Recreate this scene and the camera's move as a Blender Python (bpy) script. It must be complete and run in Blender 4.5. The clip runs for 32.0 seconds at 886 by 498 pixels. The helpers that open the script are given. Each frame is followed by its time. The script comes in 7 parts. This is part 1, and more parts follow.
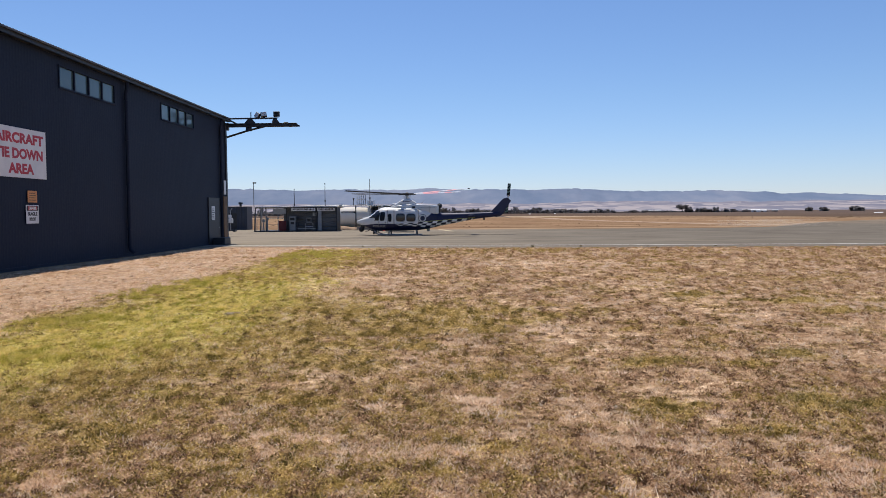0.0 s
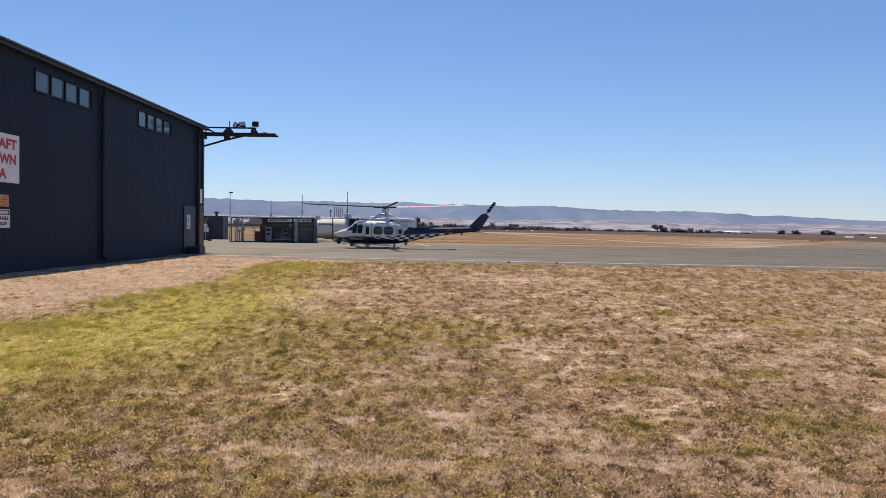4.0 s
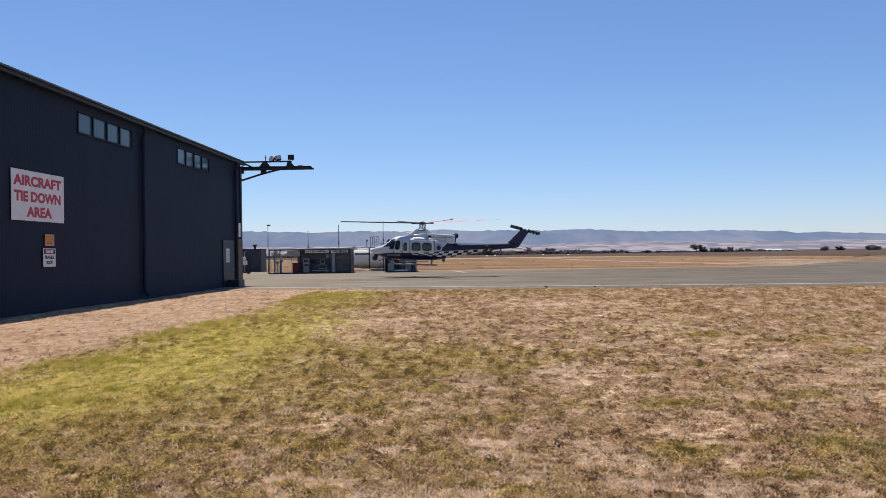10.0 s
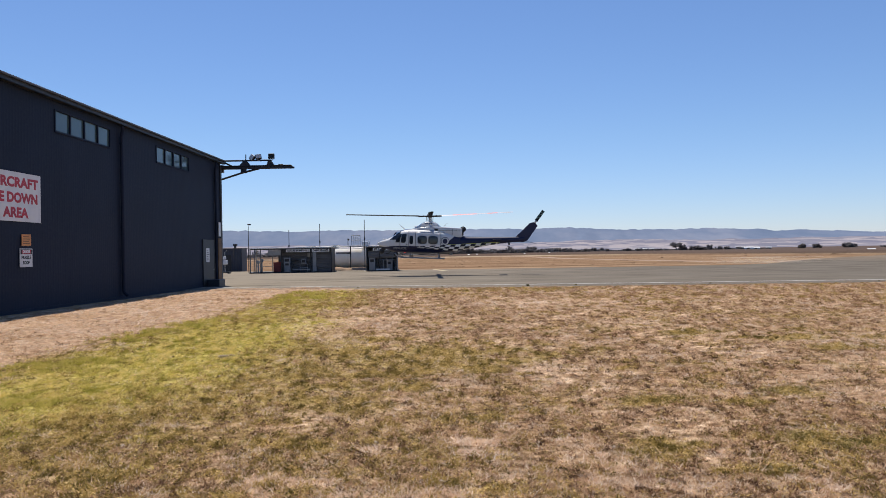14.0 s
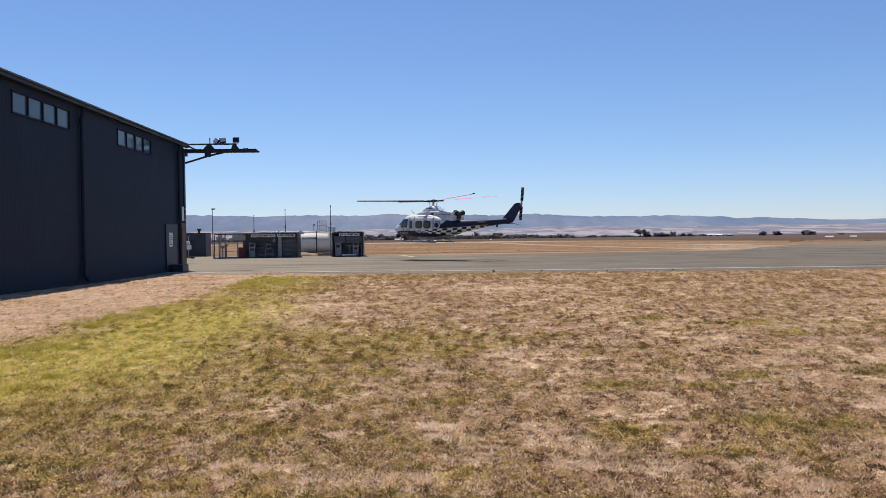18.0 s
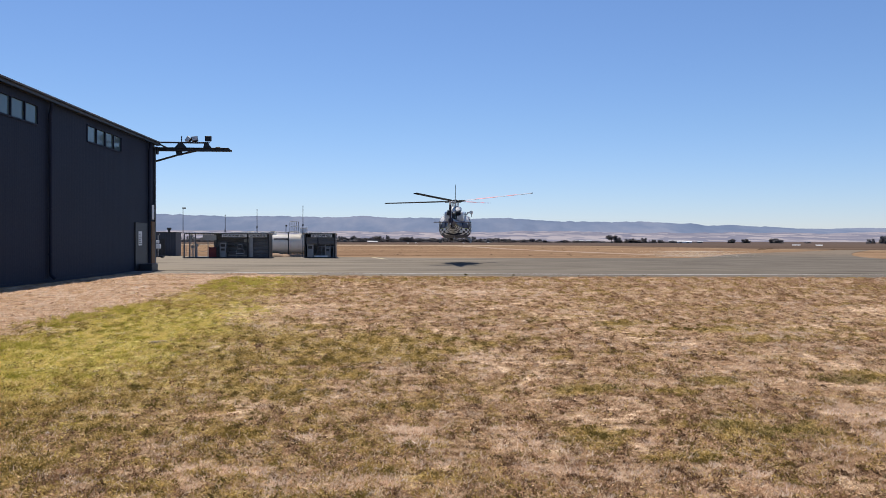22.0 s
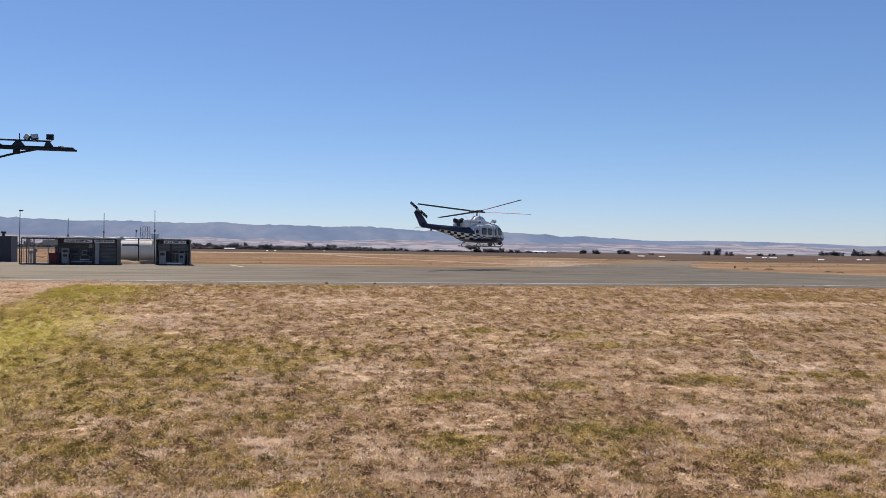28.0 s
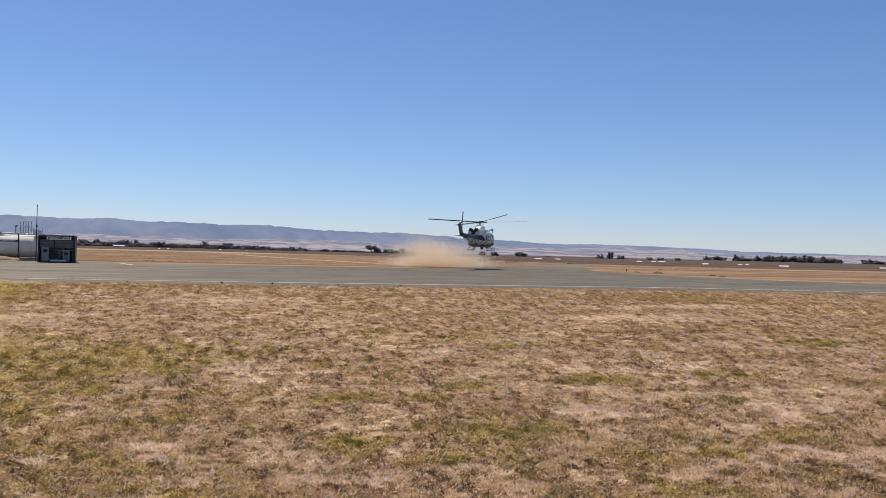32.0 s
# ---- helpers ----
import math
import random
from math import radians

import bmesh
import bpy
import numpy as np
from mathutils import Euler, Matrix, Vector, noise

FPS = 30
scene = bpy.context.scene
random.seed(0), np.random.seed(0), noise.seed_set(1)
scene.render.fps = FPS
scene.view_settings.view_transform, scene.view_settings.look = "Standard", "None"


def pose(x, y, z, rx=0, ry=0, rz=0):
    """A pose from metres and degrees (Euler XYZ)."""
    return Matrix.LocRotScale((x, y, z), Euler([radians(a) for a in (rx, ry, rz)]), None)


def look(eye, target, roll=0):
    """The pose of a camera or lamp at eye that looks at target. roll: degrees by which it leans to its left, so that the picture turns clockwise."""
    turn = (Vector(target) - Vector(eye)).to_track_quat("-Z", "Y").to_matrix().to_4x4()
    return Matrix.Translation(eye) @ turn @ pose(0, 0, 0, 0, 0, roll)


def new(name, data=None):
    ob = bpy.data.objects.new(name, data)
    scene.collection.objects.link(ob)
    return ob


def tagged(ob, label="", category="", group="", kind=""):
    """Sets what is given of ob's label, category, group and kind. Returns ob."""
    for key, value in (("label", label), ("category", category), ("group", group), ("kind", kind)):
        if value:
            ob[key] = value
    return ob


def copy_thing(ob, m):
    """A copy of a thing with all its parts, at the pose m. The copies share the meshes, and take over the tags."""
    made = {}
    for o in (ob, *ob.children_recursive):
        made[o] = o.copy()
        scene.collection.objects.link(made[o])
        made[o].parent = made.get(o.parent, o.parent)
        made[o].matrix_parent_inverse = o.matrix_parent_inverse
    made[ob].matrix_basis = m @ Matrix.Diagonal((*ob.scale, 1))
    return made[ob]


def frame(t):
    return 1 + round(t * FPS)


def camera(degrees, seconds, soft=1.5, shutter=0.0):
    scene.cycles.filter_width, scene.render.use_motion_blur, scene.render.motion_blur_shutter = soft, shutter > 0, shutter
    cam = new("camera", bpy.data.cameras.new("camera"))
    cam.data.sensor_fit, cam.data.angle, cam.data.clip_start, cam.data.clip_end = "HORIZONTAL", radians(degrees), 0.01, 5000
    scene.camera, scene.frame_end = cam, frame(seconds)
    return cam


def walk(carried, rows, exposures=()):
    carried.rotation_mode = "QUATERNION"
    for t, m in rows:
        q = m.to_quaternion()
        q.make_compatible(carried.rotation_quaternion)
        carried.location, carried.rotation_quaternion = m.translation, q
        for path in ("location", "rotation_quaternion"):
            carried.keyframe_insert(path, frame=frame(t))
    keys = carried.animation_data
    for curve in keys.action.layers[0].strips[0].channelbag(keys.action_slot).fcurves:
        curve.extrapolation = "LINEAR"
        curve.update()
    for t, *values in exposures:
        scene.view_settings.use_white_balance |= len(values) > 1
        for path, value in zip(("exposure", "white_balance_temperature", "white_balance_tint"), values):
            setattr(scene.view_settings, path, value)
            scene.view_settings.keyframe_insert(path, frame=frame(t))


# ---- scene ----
cam = camera(57.8, 32.0, soft=0.8)
PATH = [
    (0.0, (0.0, 0.0, 1.85), (-0.1918, 9.9878, 1.3956), -0.51),
    (0.5, (0.0, 0.0, 1.85), (-0.1765, 9.9876, 1.3841), -0.50),
    (1.0, (0.0, 0.0, 1.85), (-0.1480, 9.9861, 1.3439), -0.17),
    (1.5, (0.0, 0.0, 1.85), (-0.0788, 9.9857, 1.3215), 0.02),
    (2.0, (0.0, 0.0, 1.85), (-0.0319, 9.9871, 1.3429), 0.12),
    (2.5, (0.0, 0.0, 1.85), (0.0383, 9.9884, 1.3707), 0.15),
    (3.0, (0.0, 0.0, 1.85), (0.0667, 9.9918, 1.4505), 0.47),
    (3.5, (0.0, 0.0, 1.85), (0.1145, 9.9955, 1.5715), 0.88),
    (5.5, (0.0, 0.0, 1.85), (-0.0215, 9.9963, 1.5804), 0.32),
    (6.0, (0.0, 0.0, 1.85), (-0.0885, 9.9943, 1.5233), 0.10),
    (6.5, (0.0, 0.0, 1.85), (-0.1449, 9.9944, 1.5471), 0.12),
    (7.0, (0.0, 0.0, 1.85), (-0.1875, 9.9961, 1.6451), -0.15),
    (7.5, (0.0, 0.0, 1.85), (-0.2631, 9.9959, 1.7369), -0.40),
    (8.0, (0.0, 0.0, 1.85), (-0.2977, 9.9954, 1.7970), -0.53),
    (8.5, (0.0, 0.0, 1.85), (-0.3129, 9.9951, 1.8340), -0.76),
    (9.0, (0.0, 0.0, 1.85), (-0.3521, 9.9938, 1.8778), -0.71),
    (9.5, (0.0, 0.0, 1.85), (-0.3575, 9.9934, 1.9108), -0.57),
    (10.0, (0.0, 0.0, 1.85), (-0.3519, 9.9936, 1.9107), -0.81),
    (10.5, (0.0, 0.0, 1.85), (-0.3497, 9.9938, 1.8830), -1.05),
    (11.0, (0.0, 0.0, 1.85), (-0.3299, 9.9946, 1.8622), -1.28),
    (11.5, (0.0, 0.0, 1.85), (-0.2933, 9.9957, 1.8392), -1.42),
    (12.0, (0.0, 0.0, 1.85), (-0.2469, 9.9970, 1.8500), -1.27),
    (12.5, (0.0, 0.0, 1.85), (-0.2004, 9.9979, 1.8942), -1.18),
    (13.0, (0.0, 0.0, 1.85), (-0.1684, 9.9984, 1.9114), -1.06),
    (13.5, (0.0, 0.0, 1.85), (-0.1447, 9.9988, 1.9070), -1.03),
    (14.0, (0.0, 0.0, 1.85), (-0.1211, 9.9992, 1.8920), -1.00),
    (14.5, (0.0, 0.0, 1.85), (-0.0913, 9.9995, 1.8887), -0.84),
    (16.5, (0.0, 0.0, 1.85), (-0.0062, 10.0000, 1.8344), -0.72),
    (17.0, (0.0, 0.0, 1.85), (0.0934, 9.9995, 1.8152), -0.67),
    (17.5, (0.0, 0.0, 1.85), (0.2080, 9.9976, 1.7762), -0.81),
    (18.0, (0.0, 0.0, 1.85), (0.2933, 9.9947, 1.7084), -0.75),
    (18.5, (0.0, 0.0, 1.85), (0.3469, 9.9927, 1.6897), -0.69),
    (19.0, (0.0, 0.0, 1.85), (0.3848, 9.9915, 1.7056), -0.50),
    (19.5, (0.0, 0.0, 1.85), (0.4077, 9.9907, 1.7086), -0.31),
    (20.0, (0.0, 0.0, 1.85), (0.4521, 9.9887, 1.7038), -0.13),
    (20.5, (0.0, 0.0, 1.85), (0.4975, 9.9867, 1.7161), -0.10),
    (21.0, (0.0, 0.0, 1.85), (0.5254, 9.9855, 1.7311), -0.12),
    (21.5, (0.0, 0.0, 1.85), (0.5872, 9.9820, 1.7324), -0.04),
    (22.0, (0.0, 0.0, 1.85), (0.6342, 9.9793, 1.7448), 0.13),
    (22.5, (0.0, 0.0, 1.85), (0.7253, 9.9733, 1.7595), 0.35),
    (23.0, (0.0, 0.0, 1.85), (0.8524, 9.9632, 1.7620), 0.25),
    (23.5, (0.0, 0.0, 1.85), (0.9359, 9.9559, 1.7883), 0.30),
    (24.0, (0.0, 0.0, 1.85), (1.0266, 9.9472, 1.8376), 0.46),
    (24.5, (0.0, 0.0, 1.85), (1.1581, 9.9326, 1.8850), 0.49),
    (25.0, (0.0, 0.0, 1.85), (1.3138, 9.9132, 1.8930), 0.61),
    (25.5, (0.0, 0.0, 1.85), (1.4950, 9.8876, 1.8638), 0.70),
    (27.5, (0.0, 0.0, 1.85), (2.1399, 9.7684, 1.8540), 0.65),
    (28.0, (0.0, 0.0, 1.85), (2.3353, 9.7235, 1.8636), 0.72),
    (28.5, (0.0, 0.0, 1.85), (2.4962, 9.6834, 1.8881), 0.80),
    (29.0, (0.0, 0.0, 1.85), (2.6532, 9.6415, 1.8884), 0.94),
    (29.5, (0.0, 0.0, 1.85), (2.8021, 9.5993, 1.8870), 0.93),
    (30.0, (0.0, 0.0, 1.85), (2.9454, 9.5563, 1.8815), 0.84),
    (30.5, (0.0, 0.0, 1.85), (3.0960, 9.5086, 1.8821), 0.85),
    (31.0, (0.0, 0.0, 1.85), (3.2706, 9.4500, 1.8845), 1.10),
    (31.5, (0.0, 0.0, 1.85), (3.4209, 9.3966, 1.8857), 1.40),
    (32.0, (0.0, 0.0, 1.85), (3.5200, 9.3599, 1.8966), 1.44),
]
walk(cam, [(t, look(eye, target, roll)) for t, eye, target, roll in PATH], [(0.0, -0.03), (16.0, -0.03), (20.0, -0.02), (26.0, -0.04), (28.0, -0.09), (32.0, -0.13)])

# ---- daylight: high sun from beyond the apron, a little from the hangar's side ----
SUN = Vector((-0.15, 0.42, 1.0)).normalized()
SUN_EL, SUN_AZ = math.asin(SUN.z), math.atan2(SUN.x, SUN.y)
world = bpy.data.worlds.new("sky")
scene.world = world
world.use_nodes = True
wn = world.node_tree.nodes
sky = wn.new("ShaderNodeTexSky")
sky.sky_type, sky.sun_disc = "NISHITA", False
sky.sun_elevation, sky.sun_rotation = SUN_EL, SUN_AZ
sky.altitude, sky.air_density, sky.dust_density, sky.ozone_density = 100, 1.0, 0.05, 7.0
tint = wn.new("ShaderNodeMix")
tint.data_type, tint.blend_type = "RGBA", "MULTIPLY"
tint.inputs[0].default_value = 1.0
# hazier and bluer towards the horizon
high, lift = wn.new("ShaderNodeSeparateXYZ"), wn.new("ShaderNodeValToRGB")
world.node_tree.links.new(wn.new("ShaderNodeTexCoord").outputs["Generated"], high.inputs[0])
world.node_tree.links.new(high.outputs["Z"], lift.inputs[0])
lift.color_ramp.elements[0].position, lift.color_ramp.elements[0].color = 0.0, (0.97, 0.985, 1.22, 1)
lift.color_ramp.elements[1].position, lift.color_ramp.elements[1].color = 0.14, (0.985, 1.01, 1.13, 1)
world.node_tree.links.new(lift.outputs[0], tint.inputs[7])
world.node_tree.links.new(sky.outputs[0], tint.inputs[6])
world.node_tree.links.new(tint.outputs[2], wn["Background"].inputs[0])
wn["Background"].inputs[1].default_value = 0.105
sun_lamp = bpy.data.lights.new("sun", "SUN")
sun_lamp.energy, sun_lamp.angle, sun_lamp.color = 5.0, radians(0.53), (1.0, 0.93, 0.83)
new("sun", sun_lamp).matrix_world = look(SUN * 200, (0, 0, 0))

# ---- helpers of this scene ----


def part(name, bm, material, parent=None, label="", smooth=False):
    """One mesh object out of a bmesh, under a thing or a part."""
    me = bpy.data.meshes.new(name)
    bm.to_mesh(me)
    bm.free()
    return mesh_part(name, me, material, parent, label, smooth)


def mesh_part(name, me, material, parent=None, label="", smooth=False):
    for m in material if isinstance(material, (list, tuple)) else [material]:
        me.materials.append(m)
    if smooth:
        me.shade_smooth()
    ob = new(name, me)
    if parent is not None:
        ob.parent = parent
    if label:
        ob["label"] = label
    return ob


def thing(name, label, category, m=None, group="", kind=""):
    ob = tagged(new(name), label, category, group, kind)
    if m is not None:
        ob.matrix_world = m
    return ob


def box(bm, x0, x1, y0, y1, z0, z1, bevel=0.0, m=None):
    v = [bm.verts.new((x, y, z)) for z in (z0, z1) for y in (y0, y1) for x in (x0, x1)]
    fs = [bm.faces.new([v[i] for i in q]) for q in ((0, 2, 3, 1), (4, 5, 7, 6), (0, 1, 5, 4), (2, 6, 7, 3), (0, 4, 6, 2), (1, 3, 7, 5))]
    if bevel:
        es = list({e for f in fs for e in f.edges})
        got = bmesh.ops.bevel(bm, geom=es, offset=bevel, segments=1, affect="EDGES")
        v = list({w for f in got["faces"] for w in f.verts} | {w for w in v if w.is_valid})
    if m is not None:
        for w in v:
            w.co = m @ w.co
    return bm


def boxed(x0, x1, y0, y1, z0, z1, bevel=0.0):
    return box(bmesh.new(), x0, x1, y0, y1, z0, z1, bevel)


def tube(bm, points, radius, sides=8, caps=True):
    """A tube along points; radius: one number, or one for each point."""
    pts = [Vector(p) for p in points]
    rad = radius if isinstance(radius, (list, tuple)) else [radius] * len(pts)
    rings = []
    for i, p in enumerate(pts):
        d = (pts[min(i + 1, len(pts) - 1)] - pts[max(i - 1, 0)]).normalized()
        a = d.orthogonal().normalized() if abs(d.z) > 0.9 else d.cross(Vector((0, 0, 1))).normalized()
        b = d.cross(a)
        rings.append([bm.verts.new(p + rad[i] * (a * math.cos(k * math.tau / sides) + b * math.sin(k * math.tau / sides))) for k in range(sides)])
    for r, s in zip(rings, rings[1:]):
        for k in range(sides):
            bm.faces.new((r[k], r[(k + 1) % sides], s[(k + 1) % sides], s[k]))
    if caps:
        bm.faces.new(rings[0][::-1])
        bm.faces.new(rings[-1])
    return bm


def piped(points, radius, sides=8):
    return tube(bmesh.new(), points, radius, sides)


def lettering(words, size, depth=0.004):
    """Words as a mesh in the xy plane, centred."""
    cu = bpy.data.curves.new("lettering", "FONT")
    cu.body, cu.size, cu.align_x, cu.align_y, cu.extrude, cu.offset, cu.resolution_u = words, size, "CENTER", "CENTER", depth, size * 0.047, 3
    ob = new("lettering", cu)
    me = bpy.data.meshes.new_from_object(ob.evaluated_get(bpy.context.evaluated_depsgraph_get()))
    bpy.data.objects.remove(ob)
    bpy.data.curves.remove(cu)
    return me


# ---- materials ----
def nodes_of(name):
    m = bpy.data.materials.new(name)
    m.use_nodes = True
    return m, m.node_tree.nodes, m.node_tree.links, m.node_tree.nodes["Principled BSDF"]


def ramp(nodes, stops):
    r = nodes.new("ShaderNodeValToRGB")
    while len(r.color_ramp.elements) < len(stops):
        r.color_ramp.elements.new(0.5)
    for e, (at, c) in zip(r.color_ramp.elements, stops):
        e.position, e.color = at, (*c, 1)
    return r


def noise_tex(nodes, links, where, scale, detail=4, rough=0.55):
    n = nodes.new("ShaderNodeTexNoise")
    n.inputs["Scale"].default_value, n.inputs["Detail"].default_value, n.inputs["Roughness"].default_value = scale, detail, rough
    links.new(where, n.inputs["Vector"])
    return n.outputs["Fac"]


def math_node(nodes, links, op, a, b=None, c=None, clamp=False):
    n = nodes.new("ShaderNodeMath")
    n.operation, n.use_clamp = op, clamp
    for i, v in enumerate((a, b, c)):
        if v is None:
            continue
        if isinstance(v, (int, float)):
            n.inputs[i].default_value = v
        else:
            links.new(v, n.inputs[i])
    return n.outputs[0]


def mixed(nodes, links, fac, a, b):
    n = nodes.new("ShaderNodeMix")
    n.data_type = "RGBA"
    if isinstance(fac, (int, float)):
        n.inputs[0].default_value = fac
    else:
        links.new(fac, n.inputs[0])
    for i, v in ((6, a), (7, b)):
        if isinstance(v, tuple):
            n.inputs[i].default_value = (*v, 1)
        else:
            links.new(v, n.inputs[i])
    return n.outputs[2]


def bumped(nodes, links, bsdf, height, strength, distance):
    b = nodes.new("ShaderNodeBump")
    b.inputs["Strength"].default_value, b.inputs["Distance"].default_value = strength, distance
    links.new(height, b.inputs["Height"])
    links.new(b.outputs[0], bsdf.inputs["Normal"])


def surface(name, dark, light, scale=3.0, rough=0.6, metal=0.0, fine=40.0, bump=0.15, spread=0.25, coat=0.0, per_object=0.0, gloss=0.5):
    """Paint, metal or plastic with two scales of stain and grain."""
    m, n, l, b = nodes_of(name)
    where = n.new("ShaderNodeTexCoord").outputs["Object"]
    big, small = noise_tex(n, l, where, scale), noise_tex(n, l, where, fine, 3)
    both = math_node(n, l, "ADD", math_node(n, l, "MULTIPLY", big, 0.7), math_node(n, l, "MULTIPLY", small, 0.3))
    if per_object:
        info = n.new("ShaderNodeObjectInfo").outputs["Random"]
        both = math_node(n, l, "ADD", both, math_node(n, l, "MULTIPLY", math_node(n, l, "SUBTRACT", info, 0.5), per_object))
    r = ramp(n, [(0.5 - spread, dark), (0.5 + spread, light)])
    l.new(both, r.inputs[0])
    l.new(r.outputs[0], b.inputs["Base Color"])
    l.new(math_node(n, l, "ADD", math_node(n, l, "MULTIPLY", small, 0.25), rough - 0.12, clamp=True), b.inputs["Roughness"])
    b.inputs["Metallic"].default_value, b.inputs["Coat Weight"].default_value, b.inputs["Specular IOR Level"].default_value = metal, coat, gloss
    bumped(n, l, b, small, bump, 0.01)
    return m


def plain_glass(name, tint, rough=0.08):
    m, n, l, b = nodes_of(name)
    b.inputs["Base Color"].default_value, b.inputs["Roughness"].default_value = (*tint, 1), rough
    b.inputs["IOR"].default_value = 1.5
    return m


DARK_STEEL = surface("dark_painted_sheet", (0.0066, 0.0118, 0.0270), (0.0108, 0.0180, 0.0395), 0.5, 0.66, fine=9, bump=0.05, gloss=0.22)
DARK_TRIM = surface("dark_trim", (0.010, 0.011, 0.014), (0.02, 0.022, 0.026), 2, 0.5)
ROOF_SHEET = surface("roof_sheet", (0.05, 0.05, 0.052), (0.1, 0.1, 0.1), 1.2, 0.55)
RUST = surface("weathered_timber", (0.10, 0.055, 0.03), (0.24, 0.15, 0.085), 4, 0.8)
CONCRETE = surface("concrete", (0.25, 0.235, 0.21), (0.4, 0.38, 0.34), 2, 0.9, bump=0.4)
SIGN_WHITE = surface("sign_white", (0.62, 0.62, 0.62), (0.78, 0.78, 0.77), 2, 0.5)
SIGN_RED = surface("sign_red", (0.40, 0.012, 0.03), (0.5, 0.022, 0.04), 4, 0.5)
SIGN_ORANGE = surface("sign_orange", (0.55, 0.22, 0.06), (0.7, 0.32, 0.1), 4, 0.5)
SIGN_BLACK = surface("sign_black", (0.012, 0.012, 0.012), (0.025, 0.025, 0.025), 4, 0.5)
WIN_GLASS = plain_glass("hangar_glass", (0.062, 0.100, 0.108), 0.10)
DOOR_GREY = surface("door_grey", (0.013, 0.018, 0.027), (0.021, 0.027, 0.037), 1, 0.5)
SHED_BLUE = surface("shed_blue_grey", (0.020, 0.026, 0.042), (0.033, 0.041, 0.062), 1, 0.55)
GALV = surface("galvanised_steel", (0.25, 0.26, 0.27), (0.42, 0.43, 0.44), 3, 0.45, metal=0.5)
CORRUGATED = surface("grey_corrugated", (0.08, 0.084, 0.093), (0.145, 0.15, 0.16), 1.5, 0.5, metal=0.2)
CREAM = surface("cream_tank_paint", (0.78, 0.71, 0.61), (0.90, 0.84, 0.74), 0.8, 0.72, gloss=0.3)
RED_PAINT = surface("red_paint", (0.14, 0.014, 0.016), (0.22, 0.026, 0.026), 3, 0.5)
PUMP_WHITE = surface("pump_white", (0.55, 0.57, 0.6), (0.7, 0.72, 0.74), 3, 0.4)
LAMP_FACE = surface("lamp_face", (0.45, 0.45, 0.43), (0.6, 0.6, 0.58), 5, 0.25)
LINE_PAINT = surface("line_paint", (0.36, 0.34, 0.30), (0.70, 0.68, 0.64), 1.3, 0.8, spread=0.15)
TRACK_DIRT = surface("track_dirt", (0.26, 0.165, 0.10), (0.40, 0.275, 0.18), 0.3, 0.95, fine=3)
YELLOW_LINE = surface("yellow_line", (0.42, 0.34, 0.19), (0.56, 0.47, 0.29), 2, 0.8)

HELI_WHITE = surface("aircraft_white", (0.60, 0.60, 0.595), (0.70, 0.70, 0.69), 0.9, 0.28, fine=20, bump=0.02, coat=0.4)
HELI_NAVY = surface("aircraft_navy", (0.006, 0.009, 0.040), (0.010, 0.015, 0.060), 0.9, 0.45, fine=20, bump=0.02)
HELI_GREY = surface("aircraft_grey", (0.2, 0.21, 0.22), (0.3, 0.31, 0.32), 2, 0.45)
HELI_BLACK = surface("aircraft_black", (0.010, 0.010, 0.011), (0.02, 0.02, 0.021), 2, 0.5)
HELI_GLASS = plain_glass("aircraft_glass", (0.018, 0.022, 0.028), 0.05)
HELI_METAL = surface("bare_metal", (0.35, 0.35, 0.35), (0.5, 0.5, 0.5), 3, 0.35, metal=0.8)
BLADE_RED = surface("blade_red", (0.68, 0.25, 0.26), (0.78, 0.34, 0.34), 3, 0.4)
BLADE_DARK = surface("blade_dark", (0.008, 0.009, 0.011), (0.016, 0.017, 0.019), 3, 0.7, gloss=0.2)
def lit_lens(name, colour, strength):
    m, n, l, b = nodes_of(name)
    b.inputs["Base Color"].default_value = (*colour, 1)
    b.inputs["Emission Color"].default_value, b.inputs["Emission Strength"].default_value = (*colour, 1), strength
    return m


NAV_RED = lit_lens("red_position_light", (0.9, 0.03, 0.03), 1.3)
MARK_GREEN = surface("tail_blade_marking", (0.16, 0.26, 0.2), (0.22, 0.34, 0.27), 3, 0.5)


# ---- ground: one sheet to the horizon ----
from mathutils.geometry import tessellate_polygon

def gap_to(points, x, y):
    """Distance from a place to a line through points, in plan."""
    best = 1e9
    for (ax, ay), (bx, by) in zip(points, points[1:]):
        dx, dy = bx - ax, by - ay
        k = min(max(((x - ax) * dx + (y - ay) * dy) / (dx * dx + dy * dy), 0), 1)
        best = min(best, math.hypot(x - ax - k * dx, y - ay - k * dy))
    return best


def along(table, a):
    for (p, u), (q, v) in zip(table, table[1:]):
        if p <= a <= q:
            return u + (v - u) * (a - p) / (q - p)
    return table[-1][1]


NEAR_EDGE = [(-110, 55), (-30, 46.8), (-14, 44.6), (-5, 43.2), (3, 41.9), (12, 41.1), (22, 40.4), (30, 39.9), (36, 38.6), (44, 35.2), (58, 28.5), (80, 15), (120, -15)]
LUSH_LINE = [(-9.5, 8.6), (-6.6, 9.9), (-5.1, 12.0), (-5.3, 15.0), (-5.55, 19.0), (-5.85, 27.0), (-5.8, 35.0), (-5.7, 43.0)]


def smooth_step(a, b, v):
    k = min(max((v - a) / (b - a), 0), 1)
    return k * k * (3 - 2 * k)


def wave(x, y, scale, seed=0.0):
    return noise.noise((x * scale + seed, y * scale - seed, seed * 1.7))


